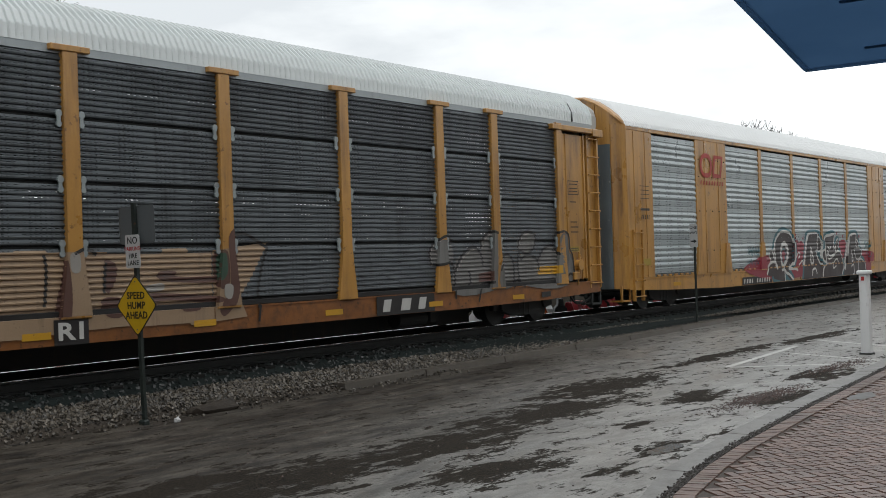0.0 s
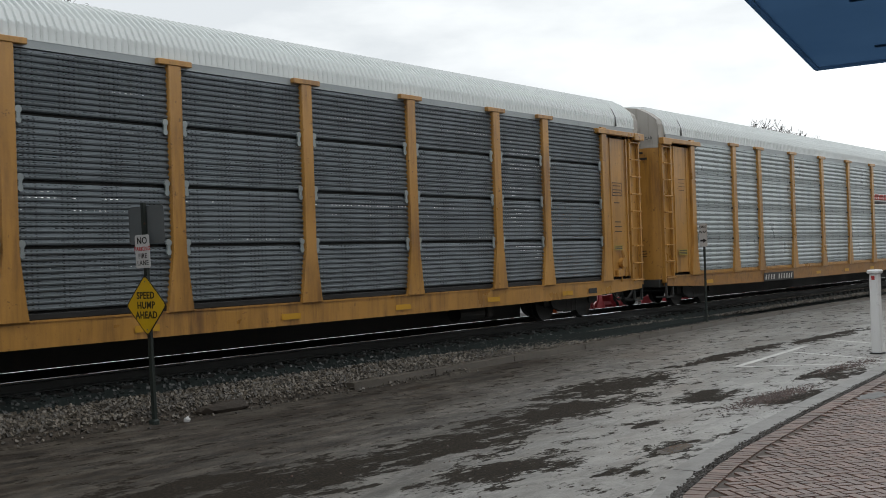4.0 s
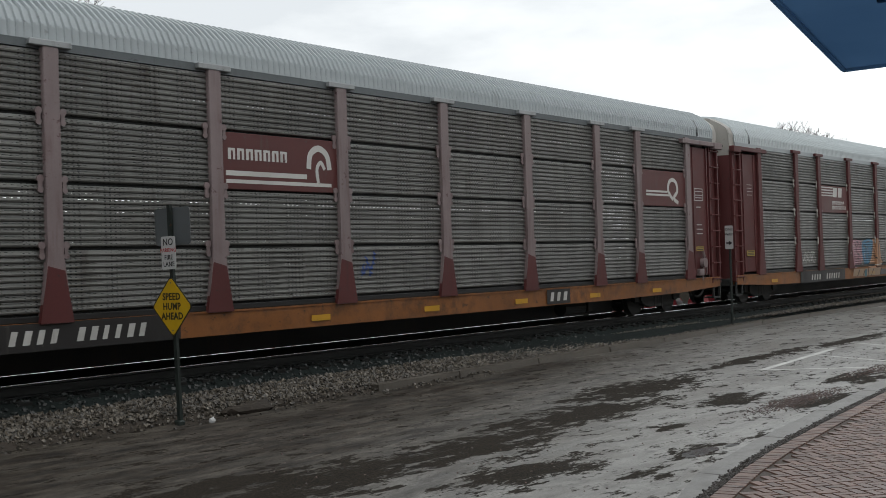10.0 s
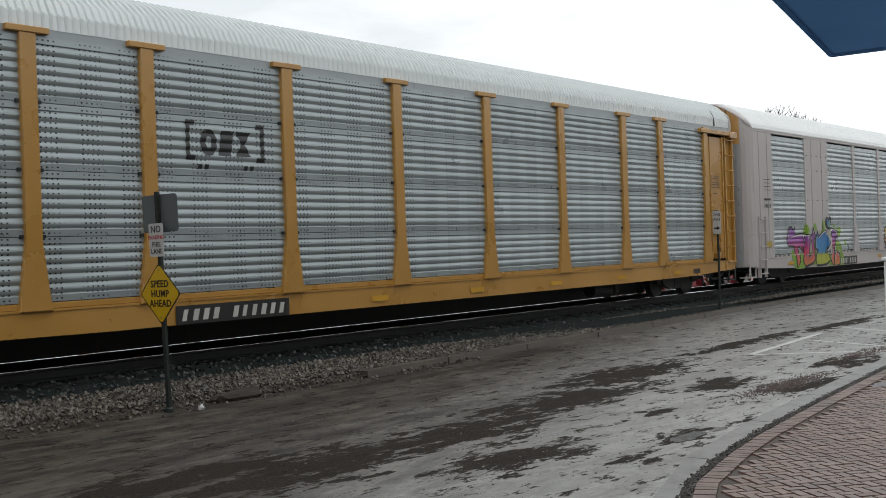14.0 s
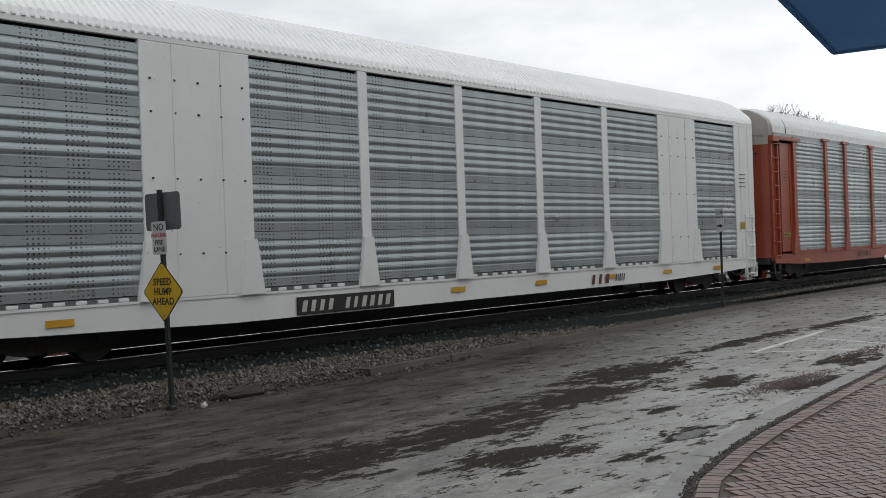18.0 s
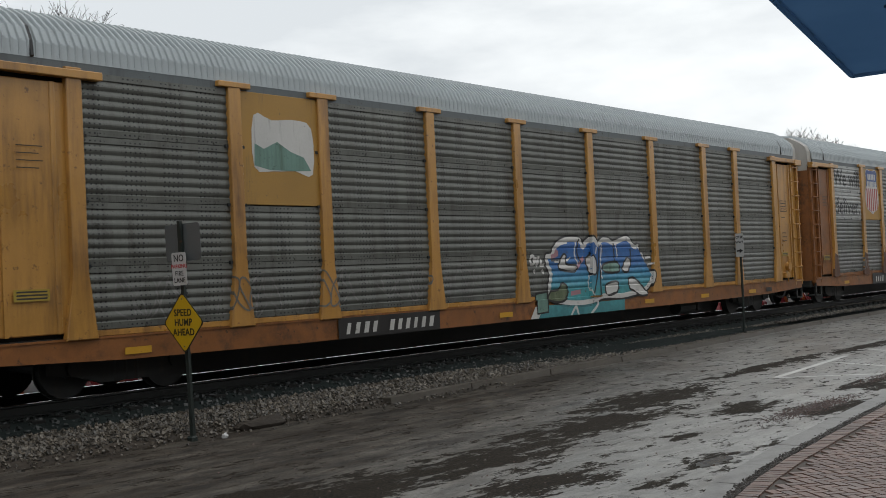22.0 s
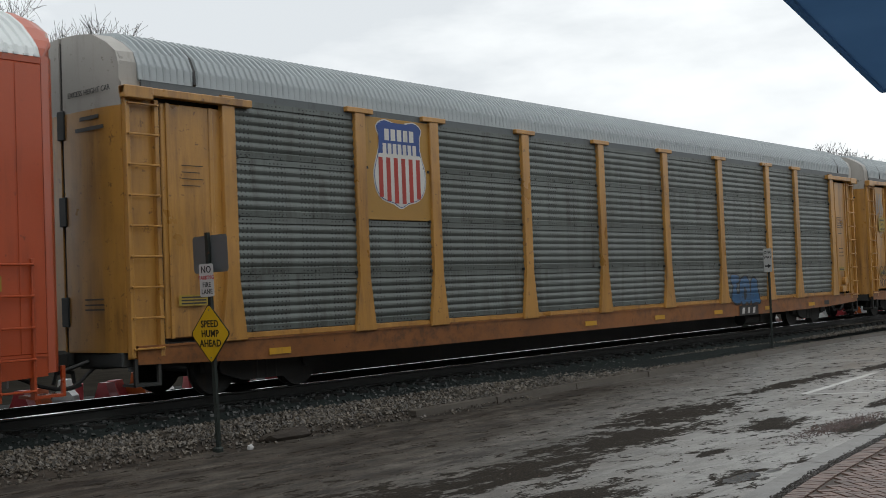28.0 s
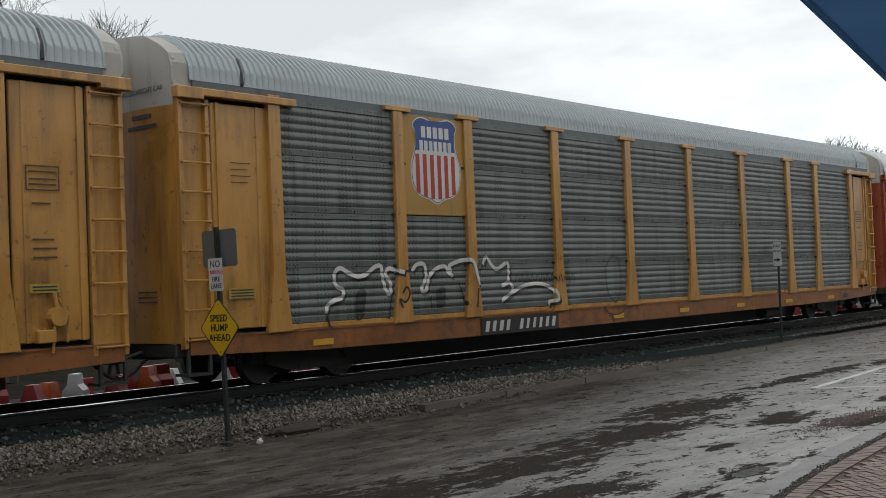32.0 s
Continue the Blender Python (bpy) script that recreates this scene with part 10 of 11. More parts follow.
M["sign_yellow"] = material("yellow sign sheeting", (0.80, 0.50, 0.012), 0.4, 0, 0.05, (0.45, 0.28, 0.02), 0.12)
M["sign_white"] = material("white sign sheeting", (0.72, 0.72, 0.72), 0.4, 0, 0.05, (0.45, 0.44, 0.42), 0.2)
M["sign_red"] = material("red sign ink", (0.55, 0.03, 0.03), 0.4, 0, 0.05)
M["sign_back"] = material("bare aluminium sign back", (0.22, 0.24, 0.25), 0.5, 0.5, 0.1)
M["post_green"] = material("dark green steel post", (0.022, 0.032, 0.028), 0.55, 0.2, 0.2, RUST, 0.2)
def awning():
    """Blue awning cloth: some sky light comes through."""
    m = bpy.data.materials.new("blue awning cloth")
    m.use_nodes = True
    nt = m.node_tree
    co = nt.nodes.new("ShaderNodeTexCoord").outputs["Object"]
    tint = ramp(nt, noise_of(nt, co, 1.2, 4), 0.3, 0.7, (0.125, 0.19, 0.27), (0.155, 0.225, 0.31))
    glow, body = nt.nodes.new("ShaderNodeBsdfTranslucent"), nt.nodes.new("ShaderNodeBsdfDiffuse")
    nt.links.new(tint, glow.inputs["Color"])
    body.inputs["Color"].default_value = (0.03, 0.06, 0.11, 1)
    both = nt.nodes.new("ShaderNodeAddShader")
    nt.links.new(glow.outputs[0], both.inputs[0]); nt.links.new(body.outputs[0], both.inputs[1])
    nt.links.new(both.outputs[0], nt.nodes["Material Output"].inputs["Surface"])
    return m


M["canopy_blue"] = awning()
M["wall_plain"] = material("dull brick wall", (0.30, 0.25, 0.22), 0.8, 0, 0.15)
M["bark"] = material("dark wet bark", (0.045, 0.036, 0.030), 0.85, 0, 0.3, bump=0.4)
M["red_plastic"] = material("red plastic", (0.40, 0.03, 0.04), 0.4, 0, 0.15)
M["orange_plastic"] = material("orange plastic", (0.65, 0.13, 0.02), 0.4, 0, 0.15)


def brick_material(name, colour):
    m = material(name, colour, 0.38, 0, 0.22, (0.05, 0.032, 0.027), 0.4, streak=False, bump=0.35, tone=0.45)
    return m


M["brick"] = brick_material("wet red brick", (0.235, 0.138, 0.106))
M["sand_joint"] = material("dirty sand joint", (0.085, 0.066, 0.054), 0.8, 0, 0.4, (0.03, 0.024, 0.02), 0.4, streak=False, bump=0.6)
sheet_object("ground", [(-900, -900, -0.06), (900, -900, -0.06), (900, 900, -0.06), (-900, 900, -0.06)], [(0, 1, 2, 3)], M["earth"], label="dark wet earth reaching to the horizon", category="ground", kind="structure")
sheet_object("road", [(-80, 0, 0), (160, 0, 0), (160, 14.1, 0), (-80, 14.1, 0)], [(0, 1, 2, 3)], M["road"], label="wet cracked grey asphalt with puddles", category="road", kind="structure")

# edge of the brick walk, from behind the camera into the distance
WALK_EDGE = [(-60, 1.0), (-4, 1.2), (2, 1.7), (5, 2.75), (7.4, 3.75), (9.3, 4.51), (10.65, 4.80), (11.92, 5.0), (14.41, 5.27), (16.84, 5.49), (20.57, 5.83), (30, 6.69), (60, 9.4)]


def edge_at(x):
    return float(np.interp(x, [p[0] for p in WALK_EDGE], [p[1] for p in WALK_EDGE]))


low = [(x, y - 0.02, 0.020) for x, y in WALK_EDGE]
sheet_object("pavement", low + [(60, -6.1, 0.020), (-60, -6.1, 0.020)], [tuple(range(len(low) + 2))], M["sand_joint"], label="dark sand bed under the brick walk", category="pavement", kind="structure")
strip = new("concrete_edging")
tagged(strip, "pale wet concrete edging along the brick walk", "kerb", kind="structure")
for k, (a, b) in enumerate(zip(np.arange(-4, 40, 2.4), np.arange(-1.6, 42, 2.4))):
    def slab(bm, a=float(a), b=float(b)):
        pts = [(a + 0.012, edge_at(a) + 0.085), (b - 0.012, edge_at(b) + 0.085), (b - 0.012, edge_at(b) + 0.36), (a + 0.012, edge_at(a) + 0.36)]
        f, g = [bm.verts.new((x, y, 0.022)) for x, y in pts], [bm.verts.new((x, y, -0.03)) for x, y in pts]
        bm.faces.new(f); bm.faces.new(g[::-1])
        for i in range(4):
            bm.faces.new((f[(i + 1) % 4], f[i], g[i], g[(i + 1) % 4]))
    piece("edging_slab", ("slab", k), slab, M["edging"], strip)

# far kerb
KERB = [(14.6, 12.94), (17.0, 13.05), (19.8, 13.16), (22.8, 13.23), (25.7, 13.37), (29.0, 13.52), (32.5, 13.72), (36.5, 13.84), (41, 13.86), (46, 13.86), (52, 13.86), (60, 13.86), (72, 13.86), (90, 13.86)]


def kerb_at(x):
    return float(np.interp(x, [p[0] for p in KERB], [p[1] for p in KERB]))


kerb = tagged(new("kerb"), "low worn concrete kerb between road and ballast", "kerb", kind="structure")
for k, ((xa, ya), (xb, yb)) in enumerate(zip(KERB, KERB[1:])):
    def stone(bm, xa=xa, ya=ya, xb=xb, yb=yb):
        g = 0.02
        pts = [(xa + g, ya), (xb - g, yb), (xb - g, yb + 0.22), (xa + g, ya + 0.22)]
        f, b = [bm.verts.new((x, y + (0.02 if i < 2 else 0), 0.115)) for i, (x, y) in enumerate(pts)], [bm.verts.new((x, y, -0.05)) for x, y in pts]
        bm.faces.new(f); bm.faces.new(b[::-1])
        for i in range(4):
            bm.faces.new((f[(i + 1) % 4], f[i], b[i], b[(i + 1) % 4]))
    piece("kerb_stone", ("kerb", k), stone, M["concrete"], kerb)

# ballast bed and track
BED = [(12.8, -0.02), (13.3, 0.09), (13.72, 0.20), (14.05, 0.30), (14.3, 0.40), (17.0, 0.40), (18.75, 0.42), (19.0, 0.15), (19.1, -0.02)]
verts, faces, shoulder = [], [], []
xs = np.concatenate([np.arange(-480, -20, 20.0), np.arange(-20, 100, 1.0), np.arange(100, 541, 20.0)])
for x in xs:
    for y, z in BED:
        wob = noise.noise(Vector((x * 0.9, y * 2.1, 0))) * 0.03
        e = kerb_at(x)
        at = max(y, e + 0.02) if y < 13 else max(y, e + 0.25 + 0.12 * (y - 13.3)) if y < 14.2 else y
        verts.append((float(x), at + (wob if y > 13.5 else 0.5 * wob), z + 0.5 * wob))
n = len(BED)
# bed under the stones is dark too, painting the shade in their gaps
for i in range(len(xs) - 1):
    for j in range(n - 1):
        (shoulder if j < 1 else faces).append((i * n + j, (i + 1) * n + j, (i + 1) * n + j + 1, i * n + j + 1))
M["ballast_base"] = material("wet brown trackside dirt", (0.050, 0.040, 0.031), 0.7, 0, 0.5, (0.020, 0.017, 0.014), 0.45, streak=False, bump=1.0, fine=22, gloss=0.3)
sheet_object("bed_shoulder", verts, shoulder, M["ballast_base"], label="wet brown dirt shoulder of the track bed", category="ballast", kind="structure")
sheet_object("track_bed", verts, faces, M["ballast_dark"], label="ballast bed darkened by oil and by train shade in its colour", category="ballast", kind="structure")


def scatter_stones(name, count, place, sizes, mat, seed, flat=(1.0, 1.0, 1.0), **tags):
    """Many small broken stones as one mesh."""
    rng = np.random.default_rng(seed)
    base = 0.72 * np.array([(x, y, z) for z in (-1, 1) for x, y in ((-1, -1), (1, -1), (1, 1), (-1, 1))], float)
    quad = [(3, 2, 1, 0), (4, 5, 6, 7), (0, 1, 5, 4), (1, 2, 6, 5), (2, 3, 7, 6), (3, 0, 4, 7)]
    vs, fs = [], []
    for i in range(count):
        x, y, z = place(rng)
        s = rng.uniform(*sizes)
        q = Euler(rng.uniform(0, 6.28, 3)).to_matrix()
        p = (base * rng.uniform(0.5, 1.15, (8, 3)) * s * flat) @ np.array(q) + (x, y, z + 0.25 * s)
        o = len(vs)
        vs += [tuple(map(float, r)) for r in p]
        fs += [tuple(a + o for a in f) for f in quad]
    return sheet_object(name, vs, fs, mat, **tags)


def stone_material(name, lo, hi):
    m = bpy.data.materials.new(name)
    m.use_nodes = True
    nt = m.node_tree
    bsdf = nt.nodes["Principled BSDF"]
    geo = nt.nodes.new("ShaderNodeNewGeometry")
    co = nt.nodes.new("ShaderNodeTexCoord").outputs["Object"]
    col = ramp(nt, geo.outputs["Random Per Island"], 0.25, 1.0, lo, hi)
    col = mixed(nt, 0.35, col, ramp(nt, noise_of(nt, co, 30, 3), 0.3, 0.7, lo, hi))
    col = mixed(nt, ramp(nt, noise_of(nt, co, 0.8, 4), 0.5, 0.7, (0, 0, 0), (0.4,) * 3), col, tuple(0.45 * c for c in lo))
    nt.links.new(col, bsdf.inputs["Base Color"])
    bsdf.inputs["Roughness"].default_value = 0.45
    return m


M["ballast"] = stone_material("wet grey ballast stone", (0.008, 0.0068, 0.0054), (0.145, 0.124, 0.097))
# oily stones, their colour also holding the shade below the cars
M["ballast_black"] = stone_material("oily ballast stone with painted shade", (0.006, 0.008, 0.008), (0.015, 0.019, 0.018))


def bed_height(x, y):
    return float(np.interp(y - max(0.0, kerb_at(x) + 0.25 - 13.3) * (1.0 if y < 14 else 0.3), [p[0] for p in BED], [p[1] for p in BED]))


def on_slope(rng):
    x = 5 + 55 * rng.random() ** 1.25
    lo = max(13.26, kerb_at(x) + 0.20)
    y = lo + (max(13.92, lo + 0.5) - lo) * rng.random()
    return x, y, bed_height(x, y)


def strays(rng):
    x = 4 + 14 * rng.random()
    y = 13.25 - abs(rng.normal(0, 0.24))
    return x, y, max(0.0, bed_height(x, y))


def on_top(rng):
    x = 3 + 45 * rng.random() ** 1.4
    y = 13.95 + 2.0 * rng.random()
    return x, y, bed_height(x, y) - 0.01


scatter_stones("ballast_shoulder", 25000, on_slope, (0.023, 0.047), M["ballast"], 3, (1.2, 0.95, 0.7), label="wet grey crushed-stone ballast along the track", category="ballast", kind="stuff")
scatter_stones("stray_gravel", 1100, strays, (0.008, 0.03), M["ballast"], 4, label="stray gravel on the road's edge", category="gravel", kind="stuff")
scatter_stones("track_ballast", 9000, on_top, (0.02, 0.045), M["ballast_black"], 5, label="oily ballast between the rails with train shade in its colour", category="ballast", kind="stuff")
track = tagged(new("railway_track"), "straight railway track with polished wet rails", "track", kind="structure")


def rail_outline(bm):
    z = RAIL_TOP - 0.18
    extrude_x(bm, [(-0.07, z), (0.07, z), (0.07, z + 0.02), (0.012, z + 0.035), (0.012, z + 0.135), (0.037, z + 0.15), (0.037, z + 0.172), (-0.037, z + 0.172), (-0.037, z + 0.15), (-0.012, z + 0.135), (-0.012, z + 0.035), (-0.07, z + 0.02)], -480, 540)


def rail_head(bm):
    extrude_x(bm, [(-0.034, RAIL_TOP - 0.008), (0.034, RAIL_TOP - 0.008), (0.030, RAIL_TOP), (-0.030, RAIL_TOP)], -480, 540)


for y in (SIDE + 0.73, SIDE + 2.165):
    r = piece("rail", ("rail",), rail_outline, M["rail_web"], track, (0, y, 0))
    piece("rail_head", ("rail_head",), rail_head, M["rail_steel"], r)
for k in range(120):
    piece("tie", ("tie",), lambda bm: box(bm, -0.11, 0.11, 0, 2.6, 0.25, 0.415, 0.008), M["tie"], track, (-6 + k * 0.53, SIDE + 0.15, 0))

# shallow standing water
def pool(at, a, b, z, seed):
    rng = random.Random(seed)
    pts = [(at[0] + a * math.cos(k * 0.26) * rng.uniform(0.72, 1.1), at[1] + b * math.sin(k * 0.26) * rng.uniform(0.72, 1.1), z) for k in range(24)]
    tagged(sheet_object("puddle", pts, [tuple(range(24))], M["water"]), "shallow dark puddle on the wet paving", "puddle", kind="structure")
M["water"] = material("dark standing water", (0.014, 0.014, 0.014), 0.28, 0, 0.2, bump=0.0)
pool((11.62, 5.66), 0.42, 0.13, 0.003, 3)
pool((12.2, 5.55), 0.2, 0.05, 0.003, 4)
pool((16.6, 5.05), 0.5, 0.16, 0.040, 5)

# painted bay lines on the road
def line_mesh(bm, a, b, w):
    a, b = Vector(a), Vector(b)
    s = Vector((-(b - a).y, (b - a).x)).normalized() * w / 2
    bm.faces.new([bm.verts.new((p.x, p.y, 0.004)) for p in (a - s, b - s, b + s, a + s)])
marks = tagged(new("road_markings"), "worn white painted bay lines on wet asphalt", "road marking", kind="structure")
for k, (a, b) in enumerate((((20.15, 8.55), (24.9, 8.95)), ((20.15, 8.5), (21.7, 6.35)), ((23.3, 8.62), (22.2, 6.4)), ((26.6, 9.0), (25.1, 6.6)))):
    piece("line", ("line", k), lambda bm, a=a, b=b: line_mesh(bm, a, b, 0.13), M["paint_line"], marks)


# ---- signs and posts ----
def letters(name, body, size, mat, parent, at, turn, bold=0.0, align="CENTER", extrude=0.0015):
    key = ("text", body, size, bold, align)
    if key not in MESHES:
        cu = bpy.data.curves.new(name, "FONT")
        cu.body, cu.size, cu.align_x, cu.align_y, cu.offset, cu.extrude, cu.resolution_u = body, size, align, "CENTER", bold, extrude, 3
        cu.space_character = 1.05
        tmp = bpy.data.objects.new(name, cu)
        MESHES[key] = bpy.data.meshes.new_from_object(tmp)
        MESHES[key].materials.clear()
        MESHES[key].materials.append(None)
        bpy.data.objects.remove(tmp)
    ob = new(name, MESHES[key])
    ob.material_slots[0].link, ob.material_slots[0].material = "OBJECT", mat
    ob.parent, ob.location, ob.rotation_euler = parent, at, turn
    return ob


# boards that face the traffic coming along the road (towards -x): local y runs to the viewer's left
FACE = (math.pi / 2, 0, -math.pi / 2)


def plate(bm, w, h, t, r):
    """A board in y and z with rounded corners."""
    pts = []
    for cy, cz, a0 in ((w / 2 - r, h / 2 - r, 0), (-w / 2 + r, h / 2 - r, 90), (-w / 2 + r, -h / 2 + r, 180), (w / 2 - r, -h / 2 + r, 270)):
        for k in range(4):
            a = radians(a0 + k * 30)
            pts.append((cy + r * math.cos(a), cz + r * math.sin(a)))
    extrude_x(bm, pts, -t / 2, t / 2)


def road_sign():
    s = tagged(new("road_sign"), "yellow diamond warning board and white parking board on steel post", "road sign")
    s.location = (10.34, 12.85, 0)
    s.rotation_euler = (radians(-0.9), radians(-1.0), 0)
    def post(bm):
        box(bm, -0.012, 0.012, -0.032, 0.032, -0.05, 3.05)
        box(bm, 0.012, 0.035, 0.026, 0.032, -0.05, 3.05)
        box(bm, 0.012, 0.035, -0.032, -0.026, -0.05, 3.05)
    piece("post", ("sign_post",), post, M["post_green"], s)
    piece("post_foot", ("sign_foot",), lambda bm: box(bm, -0.05, 0.05, -0.07, 0.07, -0.04, 0.07, 0.02), M["post_green"], s)
    def diamond(bm, w=0.61):
        plate(bm, w, w, 0.006, 0.05)
        bmesh.ops.rotate(bm, verts=bm.verts, cent=(0, 0, 0), matrix=Matrix.Rotation(radians(45), 3, "X"))
    d = piece("warning_board", ("diamond",), diamond, M["black_paint"], s, (-0.025, 0, 1.64), "yellow diamond board with black border and words")
    def inner(bm):
        diamond(bm, 0.575)
    piece("board_face", ("diamond_in",), inner, M["sign_yellow"], d, (-0.003, 0, 0))
    for word, z in (("SPEED", 0.135), ("HUMP", 0.0), ("AHEAD", -0.135)):
        letters("wording", word, 0.135, M["black_paint"], d, (-0.0085, 0, z), FACE, 0.003)
    for z in (0.33, -0.33):
        piece("bolt", ("bolt",), lambda bm: rod(bm, (-0.012, 0, 0), (0, 0, 0), 0.012, 8), M["sign_back"], d, (0, 0, z))
    p = piece("parking_board", ("np",), lambda bm: plate(bm, 0.305, 0.457, 0.004, 0.03), M["sign_white"], s, (-0.04, 0.0, 2.385), "white board with black and red words")
    for word, z, size, mat in (("NO", 0.145, 0.135, "black_paint"), ("PARKING", 0.035, 0.078, "sign_red"), ("FIRE", -0.065, 0.095, "black_paint"), ("LANE", -0.16, 0.095, "black_paint")):
        letters("wording", word, size, M[mat], p, (-0.0045, 0, z), FACE, 0.001)
    piece("board_back", ("np_back",), lambda bm: plate(bm, 0.75, 0.52, 0.006, 0.05), M["sign_back"], s, (0.05, 0.0, 2.75), "bare aluminium back of a board")
    return s


def arrow_sign():
    s = tagged(new("arrow_sign"), "small white arrow sign on a thin black post", "road sign")
    s.location = (30.7, 13.86, 0.08)
    piece("post", ("arrow_post",), lambda bm: rod(bm, (0, 0, -0.05), (0, 0, 2.35), 0.035, 8), M["post_green"], s)
    b = piece("board", ("arrow_board",), lambda bm: plate(bm, 0.24, 0.66, 0.006, 0.03), M["sign_white"], s, (-0.05, 0, 2.50), "white board with a black arrow")
    letters("wording", "ONE", 0.10, M["black_paint"], b, (-0.005, 0, 0.22), FACE, 0.002)
    letters("wording", "WAY", 0.10, M["black_paint"], b, (-0.005, 0, 0.08), FACE, 0.002)
    def arrow(bm):
        extrude_x(bm, [(0.09, 0.02), (0.0, 0.02), (0.0, 0.06), (-0.10, 0.0), (0.0, -0.06), (0.0, -0.02), (0.09, -0.02)], -0.002, 0.002)
    piece("arrow", ("arrow",), arrow, M["black_paint"], b, (-0.006, 0, -0.16))
    return s


def bollard():
    s = tagged(new("bollard"), "tall white painted steel post with a cap", "bollard")
    s.location = (23.44, 7.0, 0)
    piece("shaft", ("bollard_shaft",), lambda bm: box(bm, -0.09, 0.09, -0.09, 0.09, 0.0, 1.58, 0.02), M["white"], s)
    piece("cap", ("bollard_cap",), lambda bm: box(bm, -0.125, 0.125, -0.125, 0.125, 1.58, 1.66, 0.02), M["white"], s)
    piece("base_plate", ("bollard_base",), lambda bm: box(bm, -0.12, 0.12, -0.12, 0.12, 0.0, 0.03, 0.005), M["gear"], s)
    piece("reflector", ("bollard_red",), lambda bm: box(bm, -0.10, -0.085, -0.02, 0.04, 1.46, 1.54), M["sign_red"], s)
    return s


road_sign()
arrow_sign()
bollard()

# broken kerb lump and litter at the road's edge
def lump(bm):
    bmesh.ops.create_icosphere(bm, subdivisions=2, radius=1.0)
    for v in bm.verts:
        v.co *= 1 + 0.35 * noise.noise(v.co * 1.7)
        v.co.x *= 0.52; v.co.y *= 0.15; v.co.z *= 0.11
tagged(piece("broken_kerb", ("lump",), lump, M["ballast_base"], None, (11.75, 12.98, 0.05)), "dark broken lump of kerb at the road's edge", "rubble")
def crumpled(bm):
    bmesh.ops.create_icosphere(bm, subdivisions=2, radius=0.045)
    for v in bm.verts:
        v.co *= 1 + 0.5 * noise.noise(v.co * 40)
tagged(piece("litter", ("litter",), crumpled, M["sign_white"], None, (10.72, 12.62, 0.03)), "crumpled white scrap of paper on the road", "litter")

# ---- canopy over the walk ----
canopy = tagged(new("canopy"), "blue cloth canopy over the brick walk", "canopy", kind="structure")
def canopy_slab(bm):
    pts = [(6.47, 2.2), (-5.3, -0.30), (-5.3, -4.1), (6.47, -4.1)]
    f, b = [bm.verts.new((x, y, 3.16)) for x, y in pts], [bm.verts.new((x, y, 3.172)) for x, y in pts]
    bm.faces.new(f); bm.faces.new(b[::-1])
    for i in range(4):
        bm.faces.new((f[(i + 1) % 4], f[i], b[i], b[(i + 1) % 4]))
piece("soffit", ("soffit",), canopy_slab, M["canopy_blue"], canopy)
def trim_bar(bm):
    a, b = Vector((6.49, 2.22, 3.158)), Vector((-5.3, -0.28, 3.158))
    rod(bm, a, b, 0.016, 6)
    rod(bm, a, (6.49, -4.1, 3.158), 0.016, 6)
piece("edge_trim", ("edge_trim",), trim_bar, M["canopy_blue"], canopy)
for k in range(9):
    x = 6.0 - k * 1.2
    top = 2.2 - (6.47 - x) * 0.2125
    piece("seam", ("seam", k), lambda bm, x=x, top=top: box(bm, x - 0.012, x + 0.012, -4.0, top - 0.35, 3.150, 3.159), M["canopy_blue"], canopy)
# added out of view, to cut low sky light off the train's side
tagged(piece("wall_south", ("wall_south",), lambda bm: box(bm, -60, 110, -6.6, -6.2, -0.05, 9.0), M["wall_plain"]), "plain unseen wall added behind the walk to block low sky", "wall", kind="structure")


